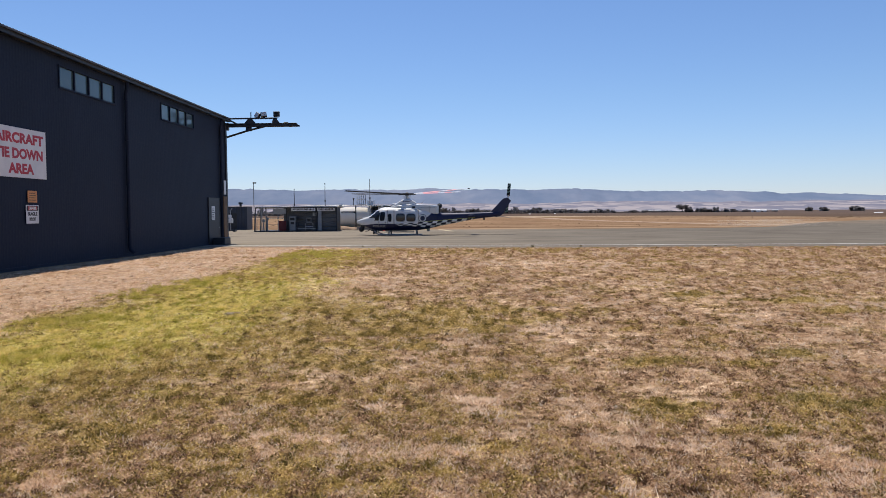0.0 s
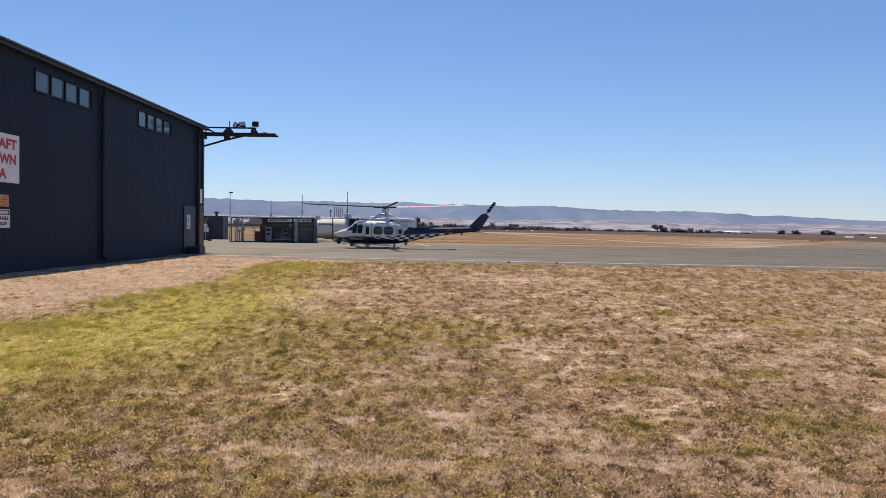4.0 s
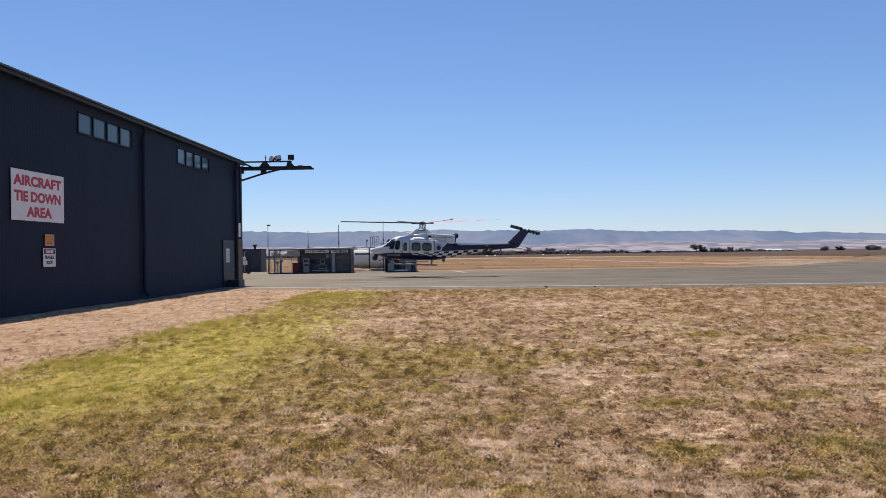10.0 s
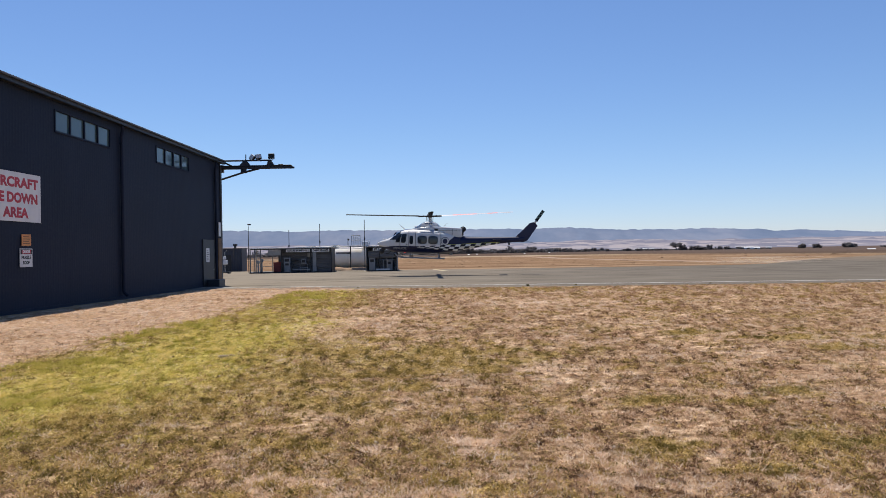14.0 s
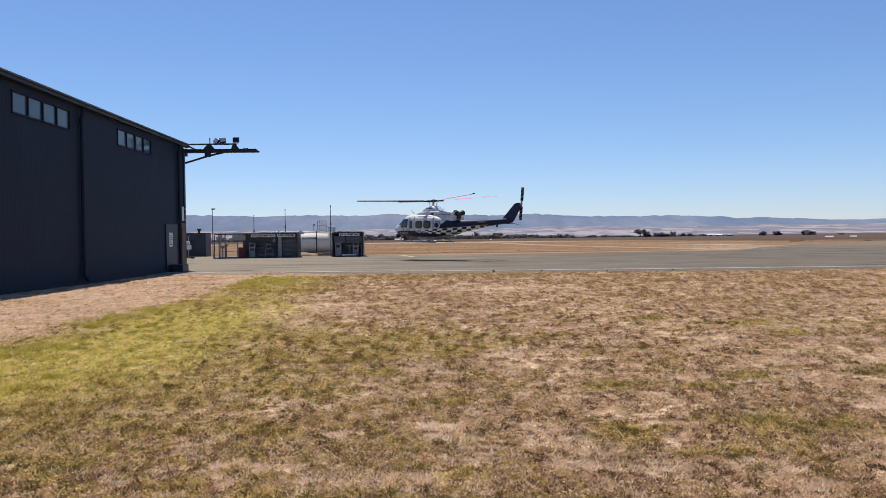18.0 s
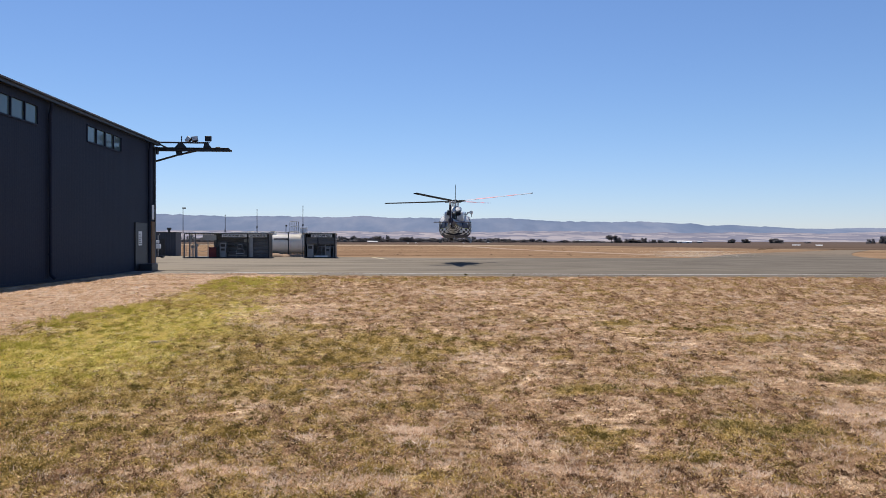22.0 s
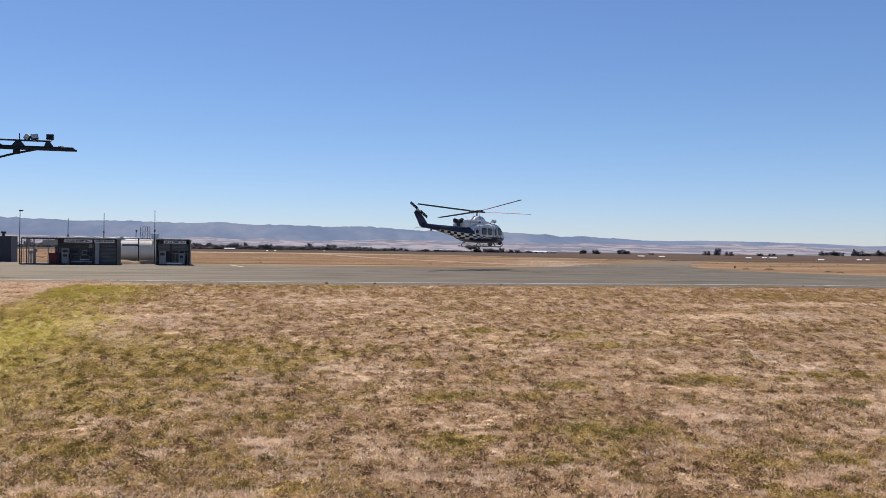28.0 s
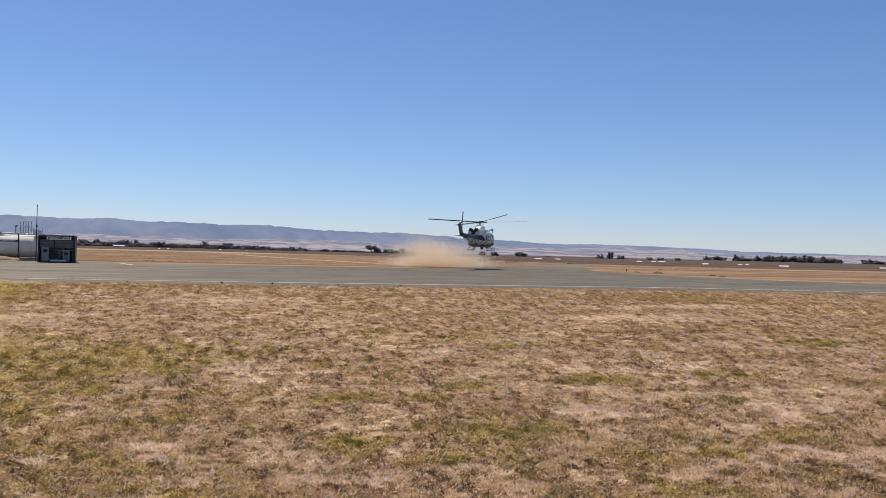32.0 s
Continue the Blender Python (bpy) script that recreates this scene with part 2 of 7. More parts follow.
def lush(x, y):
    """How green the sward is: 1 in the watered strip beside the hangar's drive."""
    d = gap_to(LUSH_LINE, x, y) + 0.9 * wave(x, y, 0.35, 3.1) + 0.35 * wave(x, y, 1.4, 5.2)
    wide = 2.3 - 0.012 * max(y - 15, 0)
    return (1 - smooth_step(wide * 0.15, wide * 1.35, d)) * (1 - 0.66 * smooth_step(17, 26, y) * (1 - 0.25 * smooth_step(33, 38, y)))


def olive(x, y):
    """A wider fringe of tired, yellowish green."""
    d = gap_to(LUSH_LINE, x, y) + 1.6 * wave(x, y, 0.22, 8.3) + 0.7 * wave(x, y, 0.9, 1.2)
    side = max(x + 2.0, 0) * 0.35
    strip = (1 - smooth_step(1.6, 5.4, d + side + 1.9 * smooth_step(16.5, 20, y))) * (0.66 + 0.34 * smooth_step(-0.3, 0.3, wave(x, y, 0.5, 6.6)))
    return strip


def soil(x, y):
    """Bare reddish earth, in a few worn streaks."""
    best = 0.0
    for a, b, w, d in ((-0.9, 7.9, 0.55, 0.2), (-0.2, 7.1, 0.5, 0.2), (0.35, 7.0, 0.5, 0.16), (5.9, 7.85, 0.35, 0.2), (6.1, 7.5, 0.4, 0.12), (1.65, 6.6, 0.4, 0.14), (4.0, 6.6, 0.4, 0.14), (-3.4, 9.1, 0.3, 0.2), (7.5, 13, 1.0, 0.3), (12, 17, 1.6, 0.5), (7.9, 9.4, 0.7, 0.22), (6.9, 9.9, 0.5, 0.12), (5.0, 6.9, 0.5, 0.13)):
        best = max(best, 1 - smooth_step(0.5, 1.1, math.hypot((x - a) / w, (y - b) / d) + 0.5 * wave(x, y, 1.9, 6.1) + 0.3 * wave(x, y, 5.0, 2.2)))
    return best


def drive(x, y):
    """Bare gravelly drive along the hangar wall."""
    edge = -7.45 + 0.03 * max(18 - y, 0) + 0.5 * wave(x, y, 0.25, 2.2) + 0.4 * wave(x, y, 1.1, 7.7)
    far = 1 - smooth_step(46, 48, y)
    tip = smooth_step(38, 42, y) * (1 - smooth_step(-5.5, -2.5, x + 0.8 * wave(x, y, 0.6, 4.4)))
    return max((1 - smooth_step(edge - 0.9, edge + 0.5, x)) * smooth_step(9.5, 13.0, y - 0.25 * (x + 8)), tip) * far


# the sward on a plan grid, to thin the tufts by
GX0, GY0, GSTEP = -15.0, 3.5, 0.2
GX, GY = [GX0 + GSTEP * i for i in range(312)], [GY0 + GSTEP * j for j in range(216)]


def on_grid(fn):
    return np.array([[fn(x, y) for x in GX] for y in GY])


def pick(grid, x, y):
    return grid[np.clip(((y - GY0) / GSTEP + 0.5).astype(int), 0, len(GY) - 1), np.clip(((x - GX0) / GSTEP + 0.5).astype(int), 0, len(GX) - 1)]


def smooth_grid(a, b, g):
    k = np.clip((g - a) / (b - a), 0, 1)
    return k * k * (3 - 2 * k)


def lattice(x, y, seed):
    """Smooth random field from -1 to 1 over a lattice one unit wide."""
    table = np.random.default_rng(seed).random((128, 128)) * 2 - 1
    i, j = np.floor(x).astype(int), np.floor(y).astype(int)
    u, v = x - i, y - j
    u, v = u * u * (3 - 2 * u), v * v * (3 - 2 * v)
    i, j = i % 128, j % 128
    k, m = (i + 1) % 128, (j + 1) % 128
    return (table[i, j] * (1 - u) + table[k, j] * u) * (1 - v) + (table[i, m] * (1 - u) + table[k, m] * u) * v


def patchy(x, y, seed, scale, lo, hi):
    a, b = 0.8 * x + 0.6 * y, 0.8 * y - 0.6 * x
    f = lattice(x * scale, y * scale, seed) + 0.75 * lattice(a * scale * 2.3, b * scale * 2.3, seed + 1) + 0.6 * lattice(x * scale * 5.3, y * scale * 5.3, seed + 2)
    return smooth_grid(lo, hi, f)


def blobs(x, y, places, seed, ragged=0.45):
    """Ragged patches round the places (x, y, half width, half depth)."""
    edge = ragged * (lattice(x * 1.7, y * 1.7, seed) + 0.6 * lattice(x * 4.5, y * 4.5, seed + 1))
    best = np.zeros_like(x)
    for a, b, w, d in places:
        best = np.maximum(best, 1 - smooth_grid(0.5, 1.2, np.hypot((x - a) / w, (y - b) / d) + edge))
    return best


# low leafy mats that are still olive, and patches of pale litter: x, y, half width, half depth
OLIVE_MATS = [(-1.3, 14.3, 3.0, 2.7), (-2.0, 12.3, 1.3, 1.2), (-1.1, 11.2, 1.1, 0.7), (-4.7, 7.3, 1.0, 0.9), (-3.2, 8.1, 0.45, 0.4), (-3.0, 6.6, 0.6, 0.4), (-2.35, 7.9, 0.55, 0.4), (-1.5, 7.8, 0.4, 0.35), (-1.5, 9.6, 0.7, 0.35),
              (0.15, 8.9, 0.45, 0.3), (-2.1, 10.2, 1.1, 0.5), (2.35, 9.8, 0.5, 0.35), (3.5, 9.6, 0.35, 0.3), (4.2, 10.2, 0.5, 0.4), (3.3, 7.75, 0.55, 0.35), (1.95, 7.45, 0.4, 0.4), (2.4, 6.65, 0.5, 0.25), (6.8, 16.4, 1.0, 0.7),
              (6.9, 14.5, 0.8, 0.5), (5.0, 17.6, 0.7, 0.6), (6.7, 10.5, 0.6, 0.5), (9.1, 10.5, 0.9, 0.45), (14.6, 14.1, 1.2, 0.6), (23.0, 31.0, 5.0, 3.4), (5.2, 6.3, 0.4, 0.2), (6.4, 6.7, 0.45, 0.25), (-4.4, 9.2, 0.7, 0.35),
              (1.5, 38.5, 7.0, 2.2)]
PALE_LITTER = [(-3.7, 7.7, 0.4, 0.5), (-3.05, 7.1, 0.35, 0.25), (-1.6, 9.3, 0.4, 0.25), (-2.8, 8.75, 0.5, 0.2), (-0.5, 11.2, 0.5, 0.45), (-2.6, 21.2, 2.0, 3.2), (1.6, 12.8, 0.6, 0.6), (-0.4, 6.1, 0.7, 0.3), (6.5, 9.0, 0.8, 0.35),
               (5.3, 8.5, 0.5, 0.2), (1.3, 7.2, 0.35, 0.2), (1.8, 6.3, 0.6, 0.18), (7.0, 15.9, 1.3, 0.9), (15.0, 21.0, 4.5, 1.8), (20.0, 25.5, 6.0, 1.2), (3.0, 29.0, 3.0, 2.0)]


def mats(x, y):
    """Living mats (1) against pale litter (0)."""
    bias = 0.30 + 0.16 * smooth_grid(13.0, 8.0, y) + 0.3 * smooth_grid(4.5, 1.5, x) * smooth_grid(17.0, 13.0, y) + 0.05 * smooth_grid(16.0, 28.0, y) + 0.10 * smooth_grid(0.0, 4.0, x) * smooth_grid(9.0, 15.0, y) + 0.24 * smooth_grid(3.0, 13.0, x) * smooth_grid(8.0, 14.0, y)
    ragged = 0.3 * patchy(x, y, 44, 0.5, -0.3, 0.5)
    loose = patchy(x, y, 40, 2.6, 0.05 - bias - ragged, 0.55 - bias - ragged)
    return np.maximum(loose * (1 - 0.85 * blobs(x, y, PALE_LITTER, 81)), 0.95 * blobs(x, y, OLIVE_MATS, 83))


def tinted(x, y):
    """Which mats are olive."""
    return np.maximum(np.maximum(0.88 * pick(G_OLIVE, x, y), (0.9 - 0.45 * smooth_grid(18.0, 26.0, y)) * blobs(x, y, OLIVE_MATS, 83, 0.6)), 0.30 * patchy(x, y, 50, 0.8, 0.1, 0.9) + 0.10 + 0.22 * smooth_grid(2.0, -1.0, x) * smooth_grid(17.0, 13.0, y))


def dry(x, y):
    return (1 - 0.9 * pick(G_LUSH, x, y)) * (1 - 0.1 * pick(G_DRIVE, x, y)) * pick(G_OPEN, x, y) * (1 - 0.7 * pick(G_SOIL, x, y))


def dip(y):
    """The apron and the airfield behind it lie a hand lower than the field."""
    return -0.10 * smooth_step(48, 66, y)


def ground_height(x, y):
    edge = along(NEAR_EDGE, min(max(x, -100), 100))
    rough = 0.035 * wave(x, y, 0.4, 9.9) + 0.02 * wave(x, y, 1.7, 4.1)
    return rough * smooth_step(0.5, 3.0, edge - y) if -40 < x < 80 and 0 < y < 47 else 0.0


WALL_X, WALL_Y0, WALL_Y1, EAVE = -15.0, -16.0, 51.9, 8.0
G_LUSH, G_OLIVE, G_DRIVE, G_HIGH = on_grid(lush), on_grid(olive), on_grid(drive), on_grid(ground_height)
G_OPEN = on_grid(lambda x, y: 1.0 if y < along(NEAR_EDGE, x) - 0.25 else 0.0) * (np.array(GX) > WALL_X + 0.4)[None, :]
G_SOIL = on_grid(soil)


def sheet_lines(fine0, fine1, step, far):
    inner = list(np.arange(fine0, fine1 + step / 2, step))
    lo, hi, d = [], [], step
    a, b = inner[0], inner[-1]
    while b < far:
        d *= 1.22
        a, b = a - d, b + d
        lo.append(a)
        hi.append(b)
    return [float(v) for v in lo[::-1] + inner + hi]


def ground_mat():
    m, n, l, b = nodes_of("dry_grass_ground")
    geo = n.new("ShaderNodeNewGeometry").outputs["Position"]
    big, mid, fine = noise_tex(n, l, geo, 0.33, 3), noise_tex(n, l, geo, 2.6, 6, 0.7), noise_tex(n, l, geo, 34, 4, 0.7)

    def layer(name):
        a = n.new("ShaderNodeAttribute")
        a.attribute_name = name
        return a.outputs["Fac"]
    tiny = noise_tex(n, l, geo, 120, 3, 0.7)
    lumps = noise_tex(n, l, geo, 9.0, 2, 0.5)
    grain = math_node(n, l, "ADD", math_node(n, l, "ADD", math_node(n, l, "MULTIPLY", mid, 0.28), math_node(n, l, "MULTIPLY", lumps, 0.30)), math_node(n, l, "ADD", math_node(n, l, "MULTIPLY", fine, 0.28), math_node(n, l, "MULTIPLY", tiny, 0.14)))
    straw = ramp(n, [(0.40, (0.09, 0.052, 0.03)), (0.46, (0.36, 0.23, 0.13)), (0.525, (0.65, 0.455, 0.29)), (0.575, (0.95, 0.75, 0.54))])
    l.new(grain, straw.inputs[0])
    russet = ramp(n, [(0.40, (0.07, 0.038, 0.022)), (0.49, (0.31, 0.185, 0.105)), (0.60, (0.66, 0.465, 0.30))])
    l.new(grain, russet.inputs[0])
    patch = ramp(n, [(0.44, (0, 0, 0)), (0.58, (1, 1, 1))])
    l.new(big, patch.inputs[0])
    col = mixed(n, l, patch.outputs[0], straw.outputs[0], russet.outputs[0])
    green = ramp(n, [(0.41, (0.10, 0.080, 0.024)), (0.5, (0.36, 0.295, 0.070)), (0.59, (0.68, 0.545, 0.20))])
    l.new(grain, green.inputs[0])
    tired = ramp(n, [(0.41, (0.06, 0.042, 0.014)), (0.49, (0.255, 0.179, 0.060)), (0.58, (0.58, 0.425, 0.19))])
    l.new(grain, tired.inputs[0])
    mat = ramp(n, [(0.40, (0.06, 0.034, 0.02)), (0.49, (0.228, 0.134, 0.076)), (0.59, (0.60, 0.408, 0.26))])
    l.new(grain, mat.inputs[0])
    col = mixed(n, l, math_node(n, l, "MULTIPLY", layer("matted"), 0.8), col, mat.outputs[0])
    col = mixed(n, l, layer("ochre"), col, tired.outputs[0])
    col = mixed(n, l, math_node(n, l, "MULTIPLY", layer("olive"), 0.7), col, tired.outputs[0])
    col = mixed(n, l, layer("lush"), col, green.outputs[0])
    dirt = ramp(n, [(0.39, (0.14, 0.080, 0.048)), (0.5, (0.42, 0.272, 0.172)), (0.60, (0.74, 0.545, 0.38))])
    l.new(grain, dirt.inputs[0])
    worn = mixed(n, l, math_node(n, l, "MULTIPLY", patch.outputs[0], 0.8), dirt.outputs[0], russet.outputs[0])
    col = mixed(n, l, layer("drive"), col, worn)
    earth = ramp(n, [(0.38, (0.07, 0.035, 0.02)), (0.5, (0.17, 0.094, 0.053)), (0.63, (0.34, 0.21, 0.128))])
    l.new(grain, earth.inputs[0])
    col = mixed(n, l, layer("soil"), col, earth.outputs[0])
    # the airfield beyond the apron: mown gold, a pale strip, then dark fallow
    xyz = n.new("ShaderNodeSeparateXYZ")
    l.new(geo, xyz.inputs[0])
    stretch = n.new("ShaderNodeMapping")
    stretch.inputs["Scale"].default_value = (0.010, 0.055, 1.0)
    l.new(geo, stretch.inputs["Vector"])
    streak = noise_tex(n, l, stretch.outputs[0], 1.0, 5, 0.6)
    # how far out the dark fallow begins, by x
    reach = ramp(n, [(0.0, (0.40, 0.40, 0.40)), (0.6, (0.355, 0.355, 0.355)), (0.695, (0.30, 0.30, 0.30)), (0.735, (0.205, 0.205, 0.205)), (0.78, (0.16, 0.16, 0.16)), (1.0, (0.135, 0.135, 0.135))])
    l.new(math_node(n, l, "MULTIPLY", math_node(n, l, "ADD", xyz.outputs["X"], 200.0), 0.0025), reach.inputs[0])
    away = math_node(n, l, "SUBTRACT", math_node(n, l, "MULTIPLY", xyz.outputs["Y"], 0.001), reach.outputs[0])
    away = math_node(n, l, "ADD", away, math_node(n, l, "MULTIPLY", math_node(n, l, "SUBTRACT", streak, 0.5), 0.05))
    away = math_node(n, l, "ADD", away, 0.5)
    bands = ramp(n, [(0.25, (0.232, 0.138, 0.080)), (0.34, (0.275, 0.166, 0.096)), (0.42, (0.195, 0.117, 0.070)), (0.47, (0.22, 0.142, 0.088)), (0.483, (0.42, 0.33, 0.22)), (0.494, (0.30, 0.22, 0.14)),
                     (0.507, (0.094, 0.062, 0.049)), (0.54, (0.080, 0.055, 0.045)), (0.555, (0.15, 0.108, 0.080)), (0.575, (0.088, 0.063, 0.052)), (0.68, (0.105, 0.077, 0.064)), (0.9, (0.10, 0.077, 0.071))])
    l.new(away, bands.inputs[0])
    tight = n.new("ShaderNodeMapping")
    tight.inputs["Scale"].default_value = (0.16, 0.5, 1.0)
    l.new(geo, tight.inputs["Vector"])
    speck = ramp(n, [(0.40, (0, 0, 0)), (0.62, (1, 1, 1))])
    l.new(noise_tex(n, l, tight.outputs[0], 1.0, 6, 0.7), speck.inputs[0])
    far = mixed(n, l, math_node(n, l, "MULTIPLY", speck.outputs[0], 0.7), bands.outputs[0], (0.14, 0.084, 0.052))
    dash = n.new("ShaderNodeMapping")
    dash.inputs["Scale"].default_value, dash.inputs["Location"].default_value = (0.045, 0.16, 1.0), (7.3, 2.1, 0.0)
    l.new(geo, dash.inputs["Vector"])
    swath = ramp(n, [(0.50, (0, 0, 0)), (0.57, (1, 1, 1))])
    l.new(noise_tex(n, l, dash.outputs[0], 1.0, 7, 0.75), swath.inputs[0])
    far = mixed(n, l, math_node(n, l, "MULTIPLY", swath.outputs[0], 0.34), far, (0.40, 0.275, 0.168))
    blot = n.new("ShaderNodeMapping")
    blot.inputs["Scale"].default_value, blot.inputs["Location"].default_value = (0.08, 0.22, 1.0), (1.3, 9.1, 0.0)
    l.new(geo, blot.inputs["Vector"])
    scrub = ramp(n, [(0.56, (0, 0, 0)), (0.62, (1, 1, 1))])
    l.new(noise_tex(n, l, blot.outputs[0], 1.0, 7, 0.75), scrub.inputs[0])
    far = mixed(n, l, math_node(n, l, "MULTIPLY", scrub.outputs[0], 0.7), far, (0.12, 0.075, 0.045))
    far = mixed(n, l, math_node(n, l, "MULTIPLY", streak, 0.22), far, (0.42, 0.295, 0.19))
    rows = n.new("ShaderNodeMapping")
    rows.inputs["Scale"].default_value, rows.inputs["Location"].default_value = (0.011, 0.15, 1.0), (2.7, 5.9, 0.0)
    l.new(geo, rows.inputs["Vector"])
    lines = noise_tex(n, l, rows.outputs[0], 1.0, 6, 0.65)
    dark, pale = ramp(n, [(0.40, (1, 1, 1)), (0.49, (0, 0, 0))]), ramp(n, [(0.53, (0, 0, 0)), (0.62, (1, 1, 1))])
    l.new(lines, dark.inputs[0])
    l.new(lines, pale.inputs[0])
    far = mixed(n, l, math_node(n, l, "MULTIPLY", dark.outputs[0], 0.6), far, (0.130, 0.080, 0.050))
    far = mixed(n, l, math_node(n, l, "MULTIPLY", pale.outputs[0], 0.5), far, (0.45, 0.325, 0.21))
    dim = ramp(n, [(0.505, (0, 0, 0)), (0.53, (1, 1, 1))])
    l.new(away, dim.inputs[0])
    far = mixed(n, l, math_node(n, l, "MULTIPLY", dim.outputs[0], 0.82), far, bands.outputs[0])
    # a pale stubble strip along the far side of the mown field
    strip, west = ramp(n, [(0.425, (0, 0, 0)), (0.445, (1, 1, 1)), (0.488, (1, 1, 1)), (0.498, (0, 0, 0))]), ramp(n, [(0.58, (1, 1, 1)), (0.67, (0, 0, 0))])
    l.new(away, strip.inputs[0])
    l.new(math_node(n, l, "MULTIPLY", math_node(n, l, "ADD", xyz.outputs["X"], 200.0), 0.0025), west.inputs[0])
    stubble = math_node(n, l, "MULTIPLY", math_node(n, l, "MULTIPLY", strip.outputs[0], west.outputs[0]), math_node(n, l, "ADD", math_node(n, l, "MULTIPLY", swath.outputs[0], 0.45), 0.5))
    far = mixed(n, l, stubble, far, (0.50, 0.395, 0.285))
    col = mixed(n, l, layer("afar"), col, far)
    l.new(col, b.inputs["Base Color"])
    b.inputs["Roughness"].default_value = 1.0
    b.inputs["Specular IOR Level"].default_value = 0.0
    bumped(n, l, b, grain, 1.0, 0.06)
    return m


def build_ground():
    xs, ys = sheet_lines(-18, 34, 0.22, 4900), sheet_lines(3, 48, 0.22, 4900)
    verts = [(x, y, ground_height(x, y) + dip(y) - (0.02 if y > 36 else 0)) for y in ys for x in xs]
    w = len(xs)
    faces = [(j * w + i, j * w + i + 1, j * w + w + i + 1, j * w + w + i) for j in range(len(ys) - 1) for i in range(w - 1)]
    me = bpy.data.meshes.new("ground")
    me.from_pydata(verts, [], faces)
    for name, fn in (("lush", lush), ("olive", olive), ("drive", drive), ("soil", soil), ("afar", lambda x, y: smooth_step(70, 95, y + abs(x) * 0.3))):
        a = me.attributes.new(name, "FLOAT", "POINT")
        a.data.foreach_set("value", [fn(x, y) if (y < 60 and -40 < x < 60) or name == "afar" else 0.0 for x, y, z in verts])
    vx, vy = np.array([v[0] for v in verts]), np.array([v[1] for v in verts])
    near = smooth_grid(48, 46, vy) * smooth_grid(60, 50, vx) * smooth_grid(-40, -30, vx)
    living = mats(vx, vy) * near
    for name, values in (("matted", living), ("ochre", living * tinted(vx, vy))):
        me.attributes.new(name, "FLOAT", "POINT").data.foreach_set("value", values.astype(np.float32))
    ob = mesh_part("ground", me, ground_mat(), smooth=True)
    tagged(ob, "flat airfield ground of dry straw grass, gravel and fallow field", "ground", kind="structure")


build_ground()


# ---- apron and taxiway ----
FAR_EDGE = [(160, -5), (110, 20), (84, 38), (66, 54), (57, 66), (54, 78), (56, 92), (66, 112), (84, 141), (108, 174), (104, 178), (88, 160), (74, 144), (60, 129), (48, 112), (41, 100), (36, 92), (31, 88.5), (24, 89), (16, 89.2), (0, 90.5), (-6, 93.5), (-12, 97), (-25, 99), (-60, 104), (-110, 110)]


def apron_mat():
    m, n, l, b = nodes_of("worn_asphalt")
    geo = n.new("ShaderNodeNewGeometry").outputs["Position"]
    stretch = n.new("ShaderNodeMapping")
    stretch.inputs["Scale"].default_value = (0.06, 0.35, 1)
    l.new(geo, stretch.inputs["Vector"])
    streak, patch, grit = noise_tex(n, l, stretch.outputs[0], 1.0, 5, 0.6), noise_tex(n, l, geo, 0.25, 4), noise_tex(n, l, geo, 30, 3)
    f = math_node(n, l, "ADD", math_node(n, l, "MULTIPLY", streak, 0.30), math_node(n, l, "ADD", math_node(n, l, "MULTIPLY", patch, 0.5), math_node(n, l, "MULTIPLY", grit, 0.2)))
    r = ramp(n, [(0.30, (0.109, 0.093, 0.076)), (0.5, (0.155, 0.136, 0.114)), (0.68, (0.199, 0.177, 0.150))])
    l.new(f, r.inputs[0])
    # dust blown over it where vehicles cross from the drive to the pumps
    xyz = n.new("ShaderNodeSeparateXYZ")
    l.new(geo, xyz.inputs[0])
    side = ramp(n, [(0.30, (1, 1, 1)), (0.52, (0.25, 0.25, 0.25)), (0.7, (0, 0, 0))])
    l.new(math_node(n, l, "ADD", math_node(n, l, "MULTIPLY", xyz.outputs["X"], 0.01), math_node(n, l, "MULTIPLY", streak, 0.9)), side.inputs[0])
    dusty = mixed(n, l, math_node(n, l, "MULTIPLY", side.outputs[0], 0.75), r.outputs[0], (0.30, 0.255, 0.195))
    arm, out = ramp(n, [(0.44, (0, 0, 0)), (0.56, (1, 1, 1))]), ramp(n, [(0.40, (0, 0, 0)), (0.55, (1, 1, 1))])
    l.new(math_node(n, l, "ADD", math_node(n, l, "MULTIPLY", xyz.outputs["Y"], 0.0045), math_node(n, l, "MULTIPLY", math_node(n, l, "SUBTRACT", streak, 0.5), 0.35)), arm.inputs[0])
    l.new(math_node(n, l, "MULTIPLY", xyz.outputs["X"], 0.01), out.inputs[0])
    dusty = mixed(n, l, math_node(n, l, "MULTIPLY", math_node(n, l, "MULTIPLY", arm.outputs[0], out.outputs[0]), 0.5), dusty, (0.26, 0.20, 0.145))
    tar = ramp(n, [(0.61, (0, 0, 0)), (0.64, (1, 1, 1))])
    wide = n.new("ShaderNodeMapping")
    wide.inputs["Scale"].default_value, wide.inputs["Location"].default_value = (0.085, 1.0, 1), (4.3, 1.7, 0)
    l.new(geo, wide.inputs["Vector"])
    l.new(noise_tex(n, l, wide.outputs[0], 1.0, 3, 0.5), tar.inputs[0])
    dusty = mixed(n, l, math_node(n, l, "MULTIPLY", tar.outputs[0], 0.7), dusty, (0.085, 0.075, 0.062))
    l.new(dusty, b.inputs["Base Color"])
    b.inputs["Roughness"].default_value = 1.0
    b.inputs["Specular IOR Level"].default_value = 0.0
    bumped(n, l, b, grit, 0.4, 0.01)
    return m


